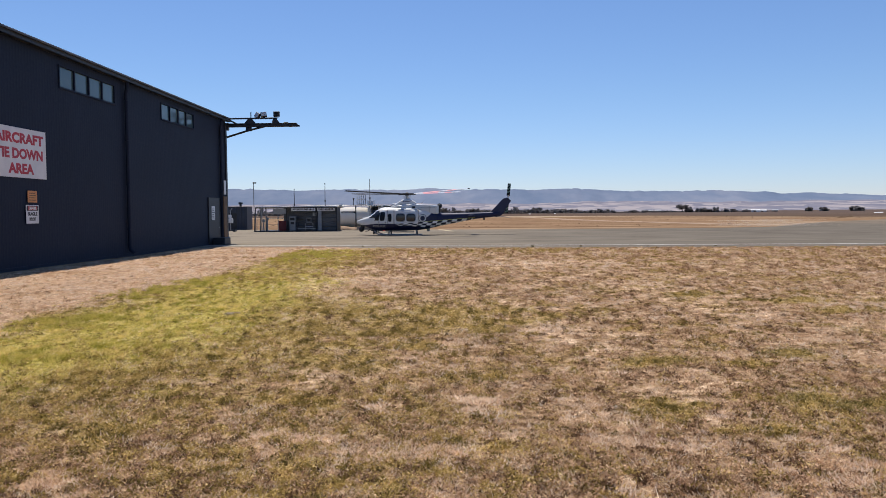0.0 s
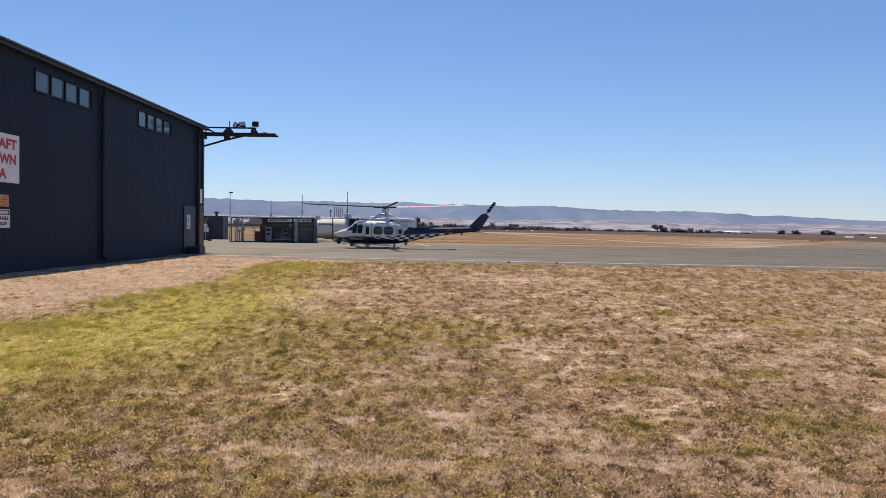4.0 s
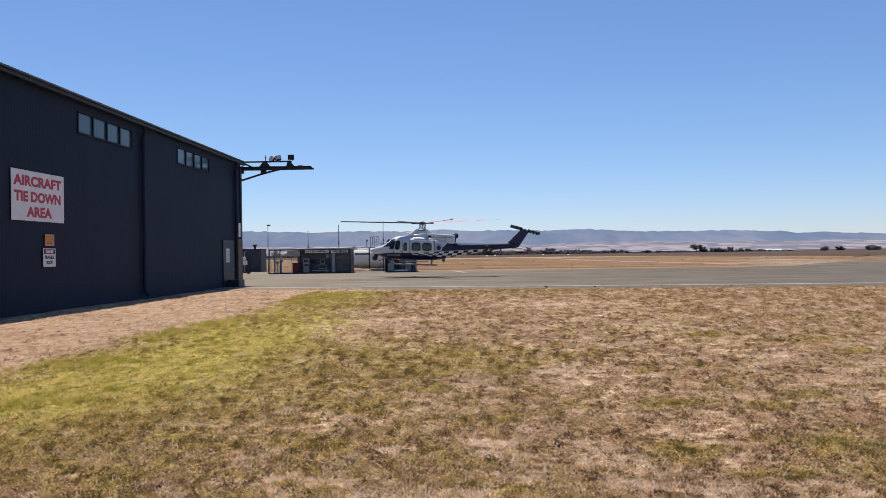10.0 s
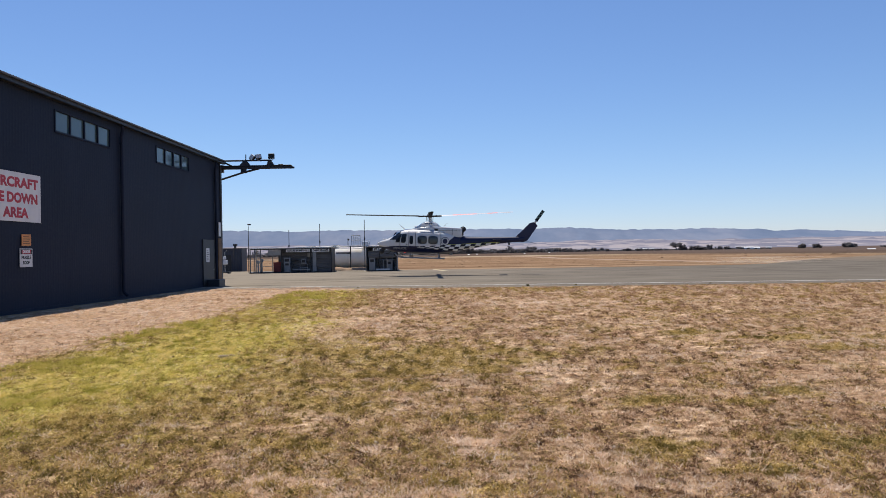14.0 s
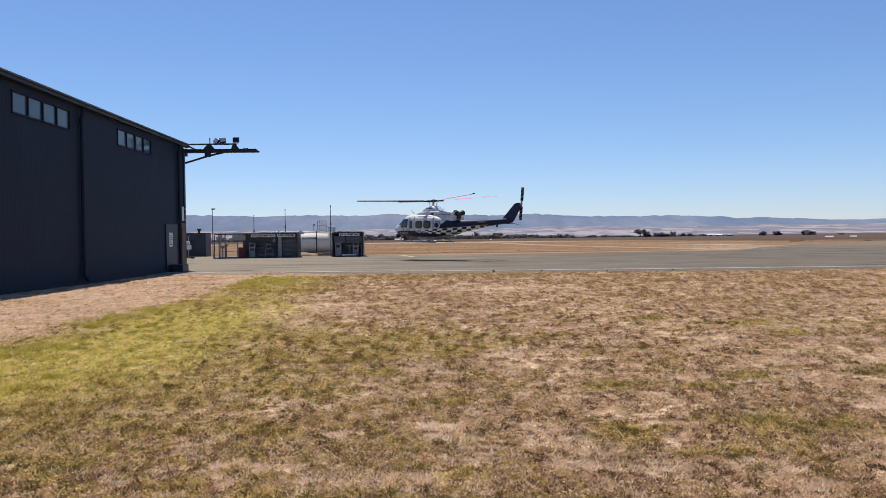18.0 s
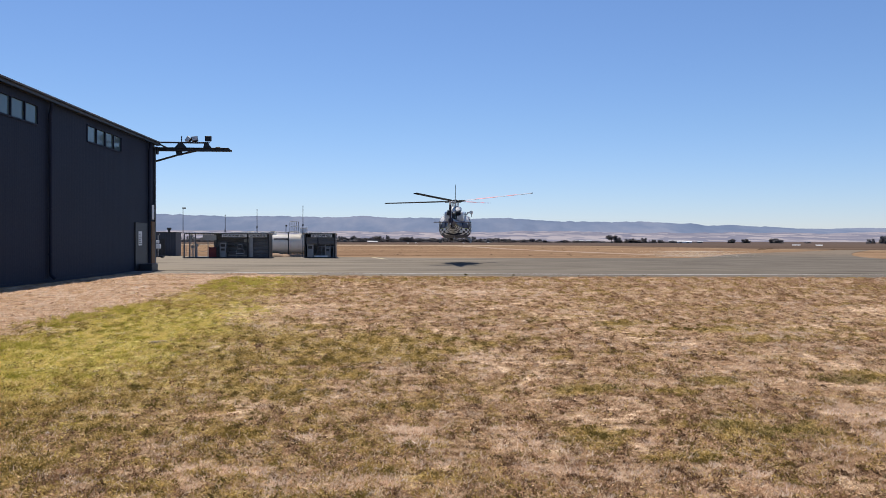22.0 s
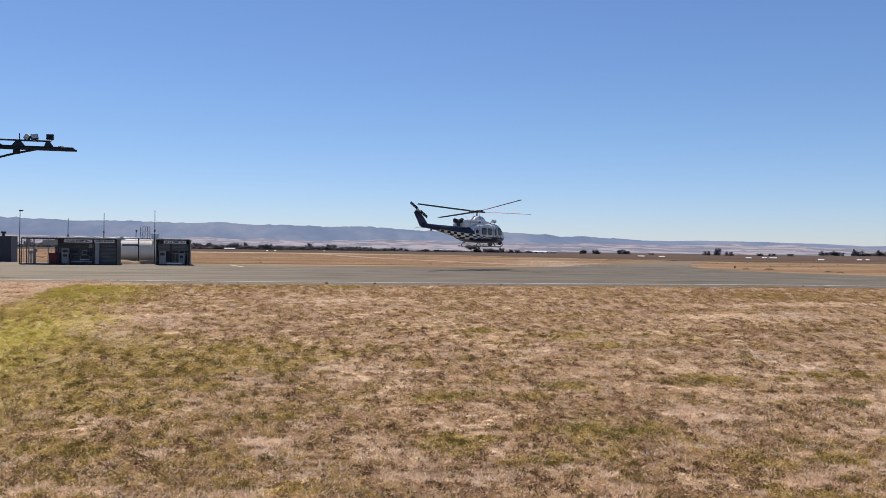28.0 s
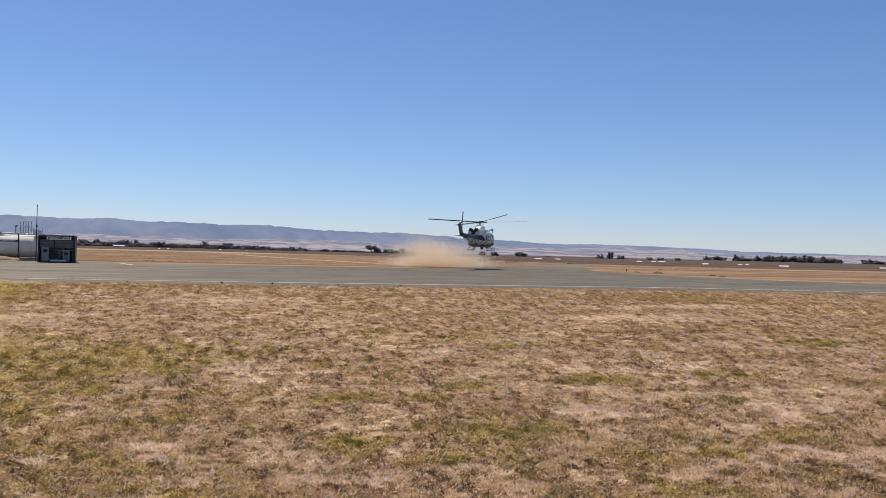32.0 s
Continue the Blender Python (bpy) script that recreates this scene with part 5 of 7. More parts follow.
def pump(x, y, label, tall=1.7, wide=0.7, material=None):
    p = thing("fuel_pump", label, "fuel pump", pose(x, y, APRON + 0.12), "fuel bay pumps")
    part("cabinet", boxed(-wide / 2, wide / 2, -0.25, 0.25, 0, tall, 0.03), material or PUMP_WHITE, p)
    part("display", boxed(-wide * 0.36, wide * 0.36, -0.275, -0.25, tall * 0.72, tall * 0.9, 0.005), SIGN_BLACK, p)
    part("lower_panel", boxed(-wide * 0.4, wide * 0.4, -0.268, -0.25, 0.1, tall * 0.35, 0.005), HELI_GREY, p)
    part("label_plate", boxed(-wide * 0.3, wide * 0.3, -0.27, -0.25, tall * 0.45, tall * 0.6, 0.004), SIGN_ORANGE if wide > 0.75 else SIGN_BLACK, p)
    part("nozzle", piped([(wide / 2 + 0.03, -0.1, tall * 0.6), (wide / 2 + 0.06, -0.18, tall * 0.5), (wide / 2 + 0.05, -0.1, tall * 0.3)], 0.035, 6), SIGN_BLACK, p)
    hose = [(wide / 2 + 0.05, -0.1, tall * 0.3 - 0.25 * math.sin(math.pi * i / 8) + 0.4 * i / 8) for i in range(9)]
    part("hose", piped([(a + 0.04 * i, b, c) for i, (a, b, c) in enumerate(hose)], 0.022, 6), SIGN_BLACK, p)
    return p


def build_shelter_one():
    s = thing("avgas_shelter", "long open-fronted grey corrugated fuel pump shelter", "shelter", pose(0, 0, APRON))
    X0, X1, Y0, Y1 = -22.05, -13.2, 87.0, 89.8
    part("roof", wavy_roof(X0 - 0.1, X1 + 0.1, Y0 - 0.25, Y1 + 0.1, 2.72, 2.62), GALV, s, "corrugated roof sheet")
    part("slab", boxed(X0 - 0.1, X1 + 0.1, Y0 - 0.15, Y1 + 0.2, 0, 0.12, 0.02), DARK_TRIM, s)
    part("back_wall", lapped(-19.25, X1, Y0 + 1.35, 0.12, 2.56), CORRUGATED, s, "grey corrugated back wall")
    part("end_wall", boxed(X1 - 0.05, X1, Y0 + 0.1, Y1, 0.12, 2.6), DARK_TRIM, s)
    for x in (X0, -21.55, -20.9, -18.65, -15.45, -13.2):
        part("post", boxed(x - 0.05, x + 0.05, Y0, Y0 + 0.1, 0.12, 2.62, 0.01), CORRUGATED if x < -20 else DARK_TRIM, s)
    for x in (X0, -20.2, -18.6):
        part("rear_post", boxed(x - 0.04, x + 0.04, Y1 - 0.1, Y1, 0.12, 2.56, 0.01), GALV, s)
    for z in (0.7, 1.4, 2.1):
        part("side_rail", boxed(X0, -18.6, Y1 - 0.06, Y1 - 0.02, z, z + 0.05), GALV, s)
    for i in range(9):
        part("mesh_wire", piped([(X0 + 0.06 + i * 0.14, Y0 + 0.06, 0.2), (X0 + 0.06 + i * 0.14, Y0 + 0.06, 2.4)], 0.012, 4), GALV, s)
    part("front_beam", boxed(X0, X1, Y0 - 0.02, Y0 + 0.06, 2.56, 2.66, 0.01), DARK_TRIM, s)
    fascia(s, "AVGAS PUMP No.1", -18.1, -15.5, Y0 - 0.05, 2.26, 2.56)
    fascia(s, "CARD READER", -15.3, -13.4, Y0 - 0.05, 2.26, 2.56)
    part("hanging_panel", boxed(-20.2, -18.75, Y0 + 0.35, Y0 + 0.4, 1.95, 2.5, 0.01), GALV, s, "pale hanging panel")
    part("door_leaf", boxed(-15.25, -14.85, Y0 + 0.1, Y0 + 0.16, 0.12, 2.3, 0.01), HELI_GREY, s, "pale grey door leaf")
    part("partition", lapped(-14.8, -13.25, Y0 + 0.5, 0.12, 2.3), CORRUGATED, s)
    part("kerb_strip", boxed(-17.4, -15.5, Y0 - 0.17, Y0 - 0.12, 0.30, 0.38, 0.01), GALV, s)
    part("wall_box", boxed(-16.0, -15.5, Y0 + 1.05, Y0 + 1.28, 1.7, 2.1, 0.02), GALV, s)
    part("shelf", boxed(-17.9, -17.0, Y0 + 0.9, Y0 + 1.28, 1.35, 1.4, 0.01), DARK_TRIM, s)
    pump(-18.1, 87.6, "grey fuel pump cabinet under the shelter roof", 1.55, 0.66, HELI_GREY)
    c = thing("card_terminal", "white tubular stand with a dark screen box", "card terminal", pose(-16.35, 87.8, APRON + 0.12))
    part("frame", piped([(-0.42, 0, 0), (-0.42, 0, 0.75), (-0.3, 0, 0.85), (0.3, 0, 0.85), (0.42, 0, 0.75), (0.42, 0, 0)], 0.035, 8), GALV, c)
    part("screen_box", boxed(-0.26, 0.26, -0.12, 0.15, 0.9, 1.4, 0.03), HELI_GREY, c)
    part("screen", boxed(-0.19, 0.19, -0.135, -0.12, 0.98, 1.3, 0.005), SIGN_BLACK, c)
    part("cross_bar", piped([(-0.42, 0, 0.4), (0.42, 0, 0.4)], 0.035, 6), PUMP_WHITE, c)
    part("keypad", boxed(-0.14, 0.14, -0.2, -0.1, 0.86, 0.93, 0.01), HELI_GREY, c)
    b = thing("fire_bin", "dark red metal bin inside the pump shelter", "bin", pose(-19.3, 88.2, APRON + 0.12))
    part("bin_body", boxed(-0.4, 0.4, -0.35, 0.35, 0, 1.0, 0.03), RED_PAINT, b)
    part("bin_lid", boxed(-0.43, 0.43, -0.38, 0.38, 1.0, 1.06, 0.02), RED_PAINT, b)
    for x, z in ((-20.9, 1.3), (-21.3, 1.1)):
        e = thing("hose_reel", "grey hose reel cabinet on a shelter post", "hose reel", pose(x, 87.6, APRON + 0.12), "shelter hose reels")
        part("reel", piped([(0, -0.12, z), (0, 0.12, z)], 0.17, 14), HELI_GREY, e)
        part("stand", boxed(-0.06, 0.06, -0.06, 0.06, 0, z, 0.01), GALV, e)
        part("coiled_hose", piped([(0.14 * math.cos(a * 0.7), -0.05 + 0.01 * a, z + 0.14 * math.sin(a * 0.7)) for a in range(16)], 0.03, 5), SIGN_BLACK, e)


def build_shelter_two():
    s = thing("jet_fuel_shelter", "small dark grey corrugated jet fuel pump shelter", "shelter", pose(0, 0, APRON))
    X0, X1, Y0, Y1 = -9.4, -6.18, 87.5, 90.3
    part("roof", wavy_roof(X0 - 0.1, X1 + 0.1, Y0 - 0.2, Y1 + 0.1, 2.74, 2.64), GALV, s, "corrugated roof sheet")
    part("slab", boxed(X0 - 0.1, X1 + 0.15, Y0 - 0.15, Y1 + 0.2, 0, 0.12, 0.02), DARK_TRIM, s)
    part("back_wall", lapped(X0, X1, Y0 + 1.3, 0.12, 2.6), CORRUGATED, s, "grey corrugated back wall")
    part("end_wall", boxed(X0, X0 + 0.05, Y0 + 0.05, Y1, 0.12, 2.6), CORRUGATED, s)
    part("end_wall", boxed(X1 - 0.05, X1, Y0 + 0.05, Y1, 0.12, 2.6), SHED_BLUE, s)
    for x in (X0, -8.0, X1):
        part("post", boxed(x - 0.06, x + 0.06, Y0 - 0.02, Y0 + 0.1, 0.12, 2.64, 0.01), DARK_TRIM, s)
    fascia(s, "JET A1 PUMP No.2", -8.7, -6.5, Y0 - 0.05, 2.28, 2.58)
    part("front_beam", boxed(X0, X1, Y0 - 0.02, Y0 + 0.06, 2.58, 2.66, 0.01), DARK_TRIM, s)
    part("front_panel", lapped(X0 + 0.12, X1 - 0.12, Y0 + 0.14, 1.5, 2.26), CORRUGATED, s, "dark corrugated front panel")
    for i in range(5):
        part("barrier_rail", piped([(-8.0 + i * 0.42, Y0 + 0.1, 0.12), (-8.0 + i * 0.42, Y0 + 0.1, 1.25)], 0.03, 6), GALV, s)
    part("top_bar", piped([(-8.0, Y0 + 0.1, 1.25), (-6.3, Y0 + 0.1, 1.25)], 0.03, 6), GALV, s)
    part("kerb_strip", boxed(-8.4, -6.9, Y0 - 0.18, Y0 - 0.12, 0.14, 0.30, 0.01), SIGN_WHITE, s, "white painted kerb strip")
    pump(-8.85, 88.0, "tall grey fuel pump cabinet in the jet fuel shelter", 2.0, 0.7, HELI_GREY)
    pump(-6.95, 88.3, "grey fuel pump with a dark display in the shelter", 1.5, 0.7, HELI_GREY)


def build_tank():
    t = thing("fuel_tank", "long cream horizontal fuel storage tank on cradles", "fuel tank", pose(0, 0, APRON))
    X0, X1, Y, Z, R = -19.5, -7.6, 97.0, 1.52, 1.2
    bm = bmesh.new()
    tube(bm, [(X0 - 0.35, Y, Z), (X0 - 0.28, Y, Z), (X0 - 0.12, Y, Z), (X0, Y, Z), (X1, Y, Z), (X1 + 0.12, Y, Z), (X1 + 0.28, Y, Z), (X1 + 0.35, Y, Z)], [0.3, 0.75, 1.08, R, R, 1.08, 0.75, 0.3], 36)
    part("shell", bm, CREAM, t, "cream painted steel shell", smooth=True)
    for x in (-18.2, -15.8, -13.4, -11.0, -8.6):
        bm = bmesh.new()
        tube(bm, [(x - 0.04, Y, Z), (x + 0.04, Y, Z)], R + 0.012, 36)
        part("weld_band", bm, CREAM, t)
    for x in (-17.5, -9.6):
        part("cradle", boxed(x - 0.2, x + 0.2, Y - 0.9, Y + 0.9, 0, 0.55, 0.03), CONCRETE, t, "concrete cradle")
    for x, r, z in ((-16.8, 0.3, 2.92), (-14.2, 0.36, 2.95), (-10.6, 0.28, 2.92)):
        part("manhole", piped([(x, Y, z - 0.3), (x, Y, z), (x, Y, z + 0.06)], [r, r, r * 1.15], 14), CREAM, t)
    part("top_pipe", piped([(-19, Y - 0.4, 2.85), (-8.2, Y - 0.4, 2.85)], 0.06, 8), GALV, t)
    part("label_panel", boxed(-13.95, -12.3, Y - 1.13, Y - 1.09, 1.98, 2.18, 0.005), SIGN_BLACK, t, "dark label strip")
    part("label_bar", boxed(-13.85, -12.5, Y - 1.145, Y - 1.13, 2.05, 2.11), SIGN_WHITE, t)
    l = thing("tank_ladder", "steel access ladder with a safety cage by the tank", "ladder", pose(0, 0, APRON))
    part("post", boxed(-12.22, -12.1, 95.3, 95.42, 0, 2.9, 0.01), DARK_TRIM, l)
    part("platform", boxed(-12.25, -10.0, 95.3, 96.0, 2.78, 2.86, 0.01), GALV, l)
    for x in (-12.0, -11.75, -11.5, -11.25, -11.0):
        part("cage_bar", piped([(x, 95.4, 2.86), (x, 95.4, 4.15)], 0.04, 6), GALV, l)
    for z in (3.0, 3.6, 4.15):
        part("hoop", piped([(-12.0, 95.4, z), (-11.75, 95.2, z), (-11.25, 95.2, z), (-11.0, 95.4, z)], 0.05, 6), PUMP_WHITE, l)
    part("hand_rail", piped([(-11.0, 95.4, 3.5), (-9.9, 95.4, 3.5), (-9.9, 95.4, 2.86)], 0.035, 6), PUMP_WHITE, l)
    part("gauge_box", boxed(-10.9, -10.1, 96.0, 96.6, 2.86, 3.4, 0.02), PUMP_WHITE, l)
    m = bmesh.new()
    for k in range(3):
        bmesh.ops.create_icosphere(m, subdivisions=3, radius=1.0, matrix=Matrix.Translation((-13.5 + 2.4 * k, 95.2 - 0.2 * k, -0.12)) @ Matrix.Diagonal((1.9, 0.8, 0.52 - 0.07 * k, 1)))
    for v in m.verts:
        v.co.z += 0.12 * wave(v.co.x, v.co.y, 1.6, 3.0)
    tagged(part("earth_mound", m, TRACK_DIRT, smooth=True), "low mound of pale earth before the fuel tank", "earth mound").location.z = APRON
    part("warning_lamp", piped([(-12.45, 95.4, 2.9), (-12.45, 95.4, 3.5), (-12.4, 95.4, 3.75)], [0.04, 0.04, 0.13], 8), DARK_TRIM, l)


def mast(x, y, h, lamp, label):
    p = thing("mast", label, "mast", pose(x, y, APRON), "fuel bay masts")
    part("pole", piped([(0, 0, 0), (0, 0, h * 0.5), (0, 0, h)], [0.05, 0.042, 0.03], 8), DARK_TRIM, p)
    part("base_plate", boxed(-0.15, 0.15, -0.15, 0.15, 0, 0.03, 0.01), GALV, p)
    if lamp:
        part("lamp_head", boxed(-0.08, 0.3, -0.1, 0.1, h - 0.1, h + 0.04, 0.03), DARK_TRIM, p)
    else:
        part("collar", piped([(0, 0, h * 0.62), (0, 0, h * 0.66)], 0.08, 8), DARK_TRIM, p)
        part("cap", piped([(0, 0, h), (0, 0, h + 0.12)], 0.05, 6), DARK_TRIM, p)


def build_shed():
    s = thing("dark_shed", "small dark grey steel shed with a roof vent", "shed", pose(0, 0, APRON))
    bm = bmesh.new()
    ribbed(bm, 100.0, -29.2, -26.4, 0, 2.85, 0.2, 0.02, axis="x")
    box(bm, -29.2, -26.4, 100.02, 102.6, 0, 2.84)
    part("wall", bm, SHED_BLUE, s)
    part("roof", boxed(-29.3, -26.3, 99.9, 102.7, 2.85, 2.93, 0.02), DARK_TRIM, s)
    part("roof_vent", piped([(-27.4, 100.8, 2.9), (-27.4, 100.8, 3.2), (-27.4, 100.8, 3.22), (-27.4, 100.8, 3.45)], [0.14, 0.14, 0.27, 0.27], 12), DARK_TRIM, s)
    part("door", boxed(-28.6, -27.7, 99.96, 99.99, 0.05, 2.1), DARK_TRIM, s)
    e = thing("pump_skid", "pale fuel metering skid beside the dark shed", "pump unit", pose(-25.35, 88.6, APRON + 0.015))
    part("base", boxed(-0.7, 0.7, -0.4, 0.4, 0.1, 0.22, 0.02), DARK_TRIM, e)
    part("meter", boxed(-0.3, 0.35, -0.25, 0.25, 1.0, 1.5, 0.04), PUMP_WHITE, e)
    part("meter_head", boxed(-0.2, 0.2, -0.2, 0.2, 1.55, 1.9, 0.05), PUMP_WHITE, e)
    part("filter", piped([(-0.4, 0, 0.2), (-0.4, 0, 1.1)], 0.2, 12), HELI_GREY, e)
    part("riser", piped([(0.1, 0, 0.2), (0.1, 0, 2.4), (0.3, 0, 2.55)], 0.05, 8), GALV, e)
    part("hose_loop", piped([(0.45 + 0.22 * math.cos(a * 0.6), -0.3, 0.7 + 0.22 * math.sin(a * 0.6)) for a in range(12)], 0.035, 6), SIGN_BLACK, e)
    for x in (-0.55, 0.55):
        part("foot", boxed(x - 0.08, x + 0.08, -0.35, 0.35, 0, 0.1), DARK_TRIM, e)


build_shelter_one()
build_shelter_two()
build_tank()
build_shed()
mast(-22.5, 88.2, 5.42, True, "tall thin lamp pole beside the pump shelter")
mast(-18.8, 92.0, 4.68, False, "thin dark vent pole behind the pump shelter")
mast(-15.25, 92.0, 5.32, False, "thin dark vent pole behind the pump shelter")
mast(-10.1, 92.0, 5.72, False, "tall thin whip mast beside the jet fuel shelter")


# ---- far trees, sheds and runway markers ----
def thin(n, l, b, colour, share):
    """Thin dry leaf or dust: part of the light passes through."""
    b.inputs["Roughness"].default_value = 0.9
    b.inputs["Specular IOR Level"].default_value = 0.15
    glow, mix = n.new("ShaderNodeBsdfTranslucent"), n.new("ShaderNodeMixShader")
    l.new(colour, glow.inputs[0])
    mix.inputs[0].default_value = share
    l.new(b.outputs[0], mix.inputs[1])
    l.new(glow.outputs[0], mix.inputs[2])
    l.new(mix.outputs[0], n["Material Output"].inputs[0])


def leaf_mat(name, dark, light):
    m, n, l, b = nodes_of(name)
    r = ramp(n, [(0.0, dark), (1.0, light)])
    isl = n.new("ShaderNodeNewGeometry").outputs["Random Per Island"]
    who = n.new("ShaderNodeObjectInfo").outputs["Random"]
    l.new(math_node(n, l, "ADD", math_node(n, l, "MULTIPLY", isl, 0.6), math_node(n, l, "MULTIPLY", who, 0.4)), r.inputs[0])
    l.new(r.outputs[0], b.inputs["Base Color"])
    thin(n, l, b, r.outputs[0], 0.5)
    return m


# leaf colours lightened and greyed to paint in the haze of distance
FAR_LEAF = leaf_mat("haze_tinted_leaves", (0.180, 0.172, 0.184), (0.245, 0.230, 0.230))
BARK = surface("bark", (0.10, 0.085, 0.075), (0.18, 0.155, 0.135), 2, 0.9)


def tree_parts(kind, seed):
    """Trunk with limbs, and a crown of leaf sprays, for a tree one unit high and about one wide."""
    r = random.Random(seed)
    wood, clumps = bmesh.new(), []
    if kind == "gum":
        tube(wood, [(0, 0, 0), (0.02, 0, 0.25), (-0.01, 0.01, 0.5)], [0.035, 0.028, 0.02], 6)
        for k in range(16):
            a, reach, z = k * 2.4 + r.random(), 0.08 + 0.40 * r.random(), 0.42 + 0.42 * r.random()
            p = Vector((reach * math.cos(a), reach * math.sin(a), z))
            tube(wood, [(0, 0, 0.3 + 0.15 * r.random()), p * 0.6 + Vector((0, 0, 0.18)), p], [0.018, 0.012, 0.006], 5)
            clumps.append((p, 0.11 + 0.07 * r.random(), 0.13))
    elif kind == "dome":
        tube(wood, [(0, 0, 0), (0.01, 0, 0.3), (0, 0, 0.6)], [0.04, 0.03, 0.015], 6)
        for k in range(30):
            a, reach, z = k * 2.4, 0.46 * math.sqrt(r.random()), r.random()
            z = 0.08 + 0.74 * math.sqrt(1 - (reach / 0.5) ** 2) * z
            p = Vector((reach * math.cos(a), reach * math.sin(a), z))
            if k % 3 == 0:
                tube(wood, [(0, 0, 0.2), p * 0.5 + Vector((0, 0, 0.1)), p], [0.016, 0.01, 0.005], 5)
            clumps.append((p, 0.14, 0.15))
    else:
        tube(wood, [(0, 0, 0), (0.02, 0.01, 0.4), (0, 0, 0.7)], [0.03, 0.02, 0.01], 6)
        for k in range(26):
            a, reach, z = k * 2.4, 0.48 * math.sqrt(r.random()), r.random() ** 1.3
            z = 0.1 + 0.68 * z * (1.0 if k % 4 == 0 else 0.75 + 0.25 * math.cos(a))
            p = Vector((reach * math.cos(a), reach * math.sin(a), z))
            if k % 3 == 0:
                tube(wood, [(0, 0, 0.12), p * 0.5, p], [0.014, 0.009, 0.005], 5)
            clumps.append((p, 0.12 + 0.07 * r.random(), 0.14))
    crown = bmesh.new()
    for c, w, h in clumps:
        for _ in range(64):
            d = Vector((r.gauss(0, 1), r.gauss(0, 1), r.gauss(0, 1))).normalized() * (r.random() ** 0.4)
            p = c + Vector((d.x * w, d.y * w, d.z * h))
            u = Vector((r.gauss(0, 1), r.gauss(0, 1), r.gauss(0, 0.5))).normalized() * (0.030 + 0.036 * r.random())
            v = u.orthogonal().normalized() * u.length * 0.8
            crown.faces.new([crown.verts.new(q) for q in (p - u - v, p + u - v * 0.6, p + u * 0.7 + v, p - u * 0.6 + v)])
    return wood, crown


def tree_kind(kind, seed, label):
    t = thing("tree", label, "tree", group="far trees")
    wood, crown = tree_parts(kind, seed)
    part("trunk", wood, BARK, t)
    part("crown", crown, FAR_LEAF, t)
    return t


def at_bearing(az, dist):
    return dist * math.sin(radians(az)), dist * math.cos(radians(az))


def build_trees():
    r = random.Random(5)
    kinds = [tree_kind("gum", 1, "distant spreading gum tree on the dry plain"), tree_kind("gum", 2, "distant spreading gum tree on the dry plain"),
             tree_kind("dome", 3, "distant round dark green tree on the dry plain"), tree_kind("dome", 4, "distant round dark green tree on the dry plain"),
             tree_kind("bush", 5, "distant ragged bushy tree on the dry plain"), tree_kind("bush", 6, "distant ragged bushy tree on the dry plain")]
    used = set()

    def put(k, az, dist, high, wide):
        x, y = at_bearing(az, dist)
        m = pose(x, y, -0.2, 0, 0, r.uniform(0, 360))
        if k in used:
            t = copy_thing(kinds[k], m)
        else:
            t = kinds[k]
            t.matrix_world = m
            used.add(k)
        t.scale = (wide * 0.78, wide * 0.78, high)
    # bearing, height and width of the trees that stand apart
    alone = [(10.9, 5, 9, 4), (12.24, 6, 18, 2), (12.99, 5, 12, 4), (13.74, 4, 12, 5), (14.3, 4, 14, 4), (14.86, 4, 12, 5), (15.5, 14, 26, 0), (15.95, 11, 16, 4), (16.58, 8, 16, 4), (17.05, 9, 24, 3), (17.66, 10, 12, 4), (18.3, 7, 16, 5),
             (18.83, 6, 12, 4), (19.53, 5, 14, 5), (23.42, 9, 14, 2), (24.31, 8, 16, 4), (26.15, 10, 26, 2), (28.07, 3, 12, 4), (31.68, 9, 15, 5), (32.37, 14, 13, 4), (33.14, 8, 17, 5), (35.05, 5, 12, 4), (35.8, 5, 14, 5),
             (36.92, 5, 12, 4)]
    for az, h, w, k in alone:
        put(k, az, 860, h * 0.62, w * 0.64)
    hedge = [(38.76, 7, 10), (39.49, 7, 18), (40.67, 10, 12), (41.2, 6, 18), (41.98, 9, 16), (42.74, 10, 20), (43.53, 10, 20), (44.31, 10, 22), (45.05, 11, 24), (45.88, 10, 24), (46.54, 8, 18), (48.46, 7, 18), (49.09, 6, 16),
             (49.86, 8, 22), (50.78, 8, 26)]
    for az, h, w in hedge:
        put(r.choice((2, 3, 2, 5)), az, 2200, h * 2.0, w * 1.72)
        put(r.choice((4, 5)), az + 0.3, 2250, h * 1.5, w * 1.64)
    # low scrub between the trees that stand apart
    az = 10.6
    while az < 21.5:
        put(r.choice((4, 5)), az, r.uniform(880, 940), r.uniform(1.3, 2.4), r.uniform(8, 15))
        az += r.uniform(0.2, 0.5)
    # belt of scrub behind the fuel bay
    az = -18.0
    while az < 10.6:
        put(r.choice((4, 5, 4, 5, 2, 1)), az, r.uniform(840, 980), r.uniform(2.8, 6.4) * (1.5 if r.random() < 0.18 else 1), r.uniform(7, 14))
        az += r.uniform(0.08, 0.2) * (1.9 if az > 8.6 else 1)


build_trees()


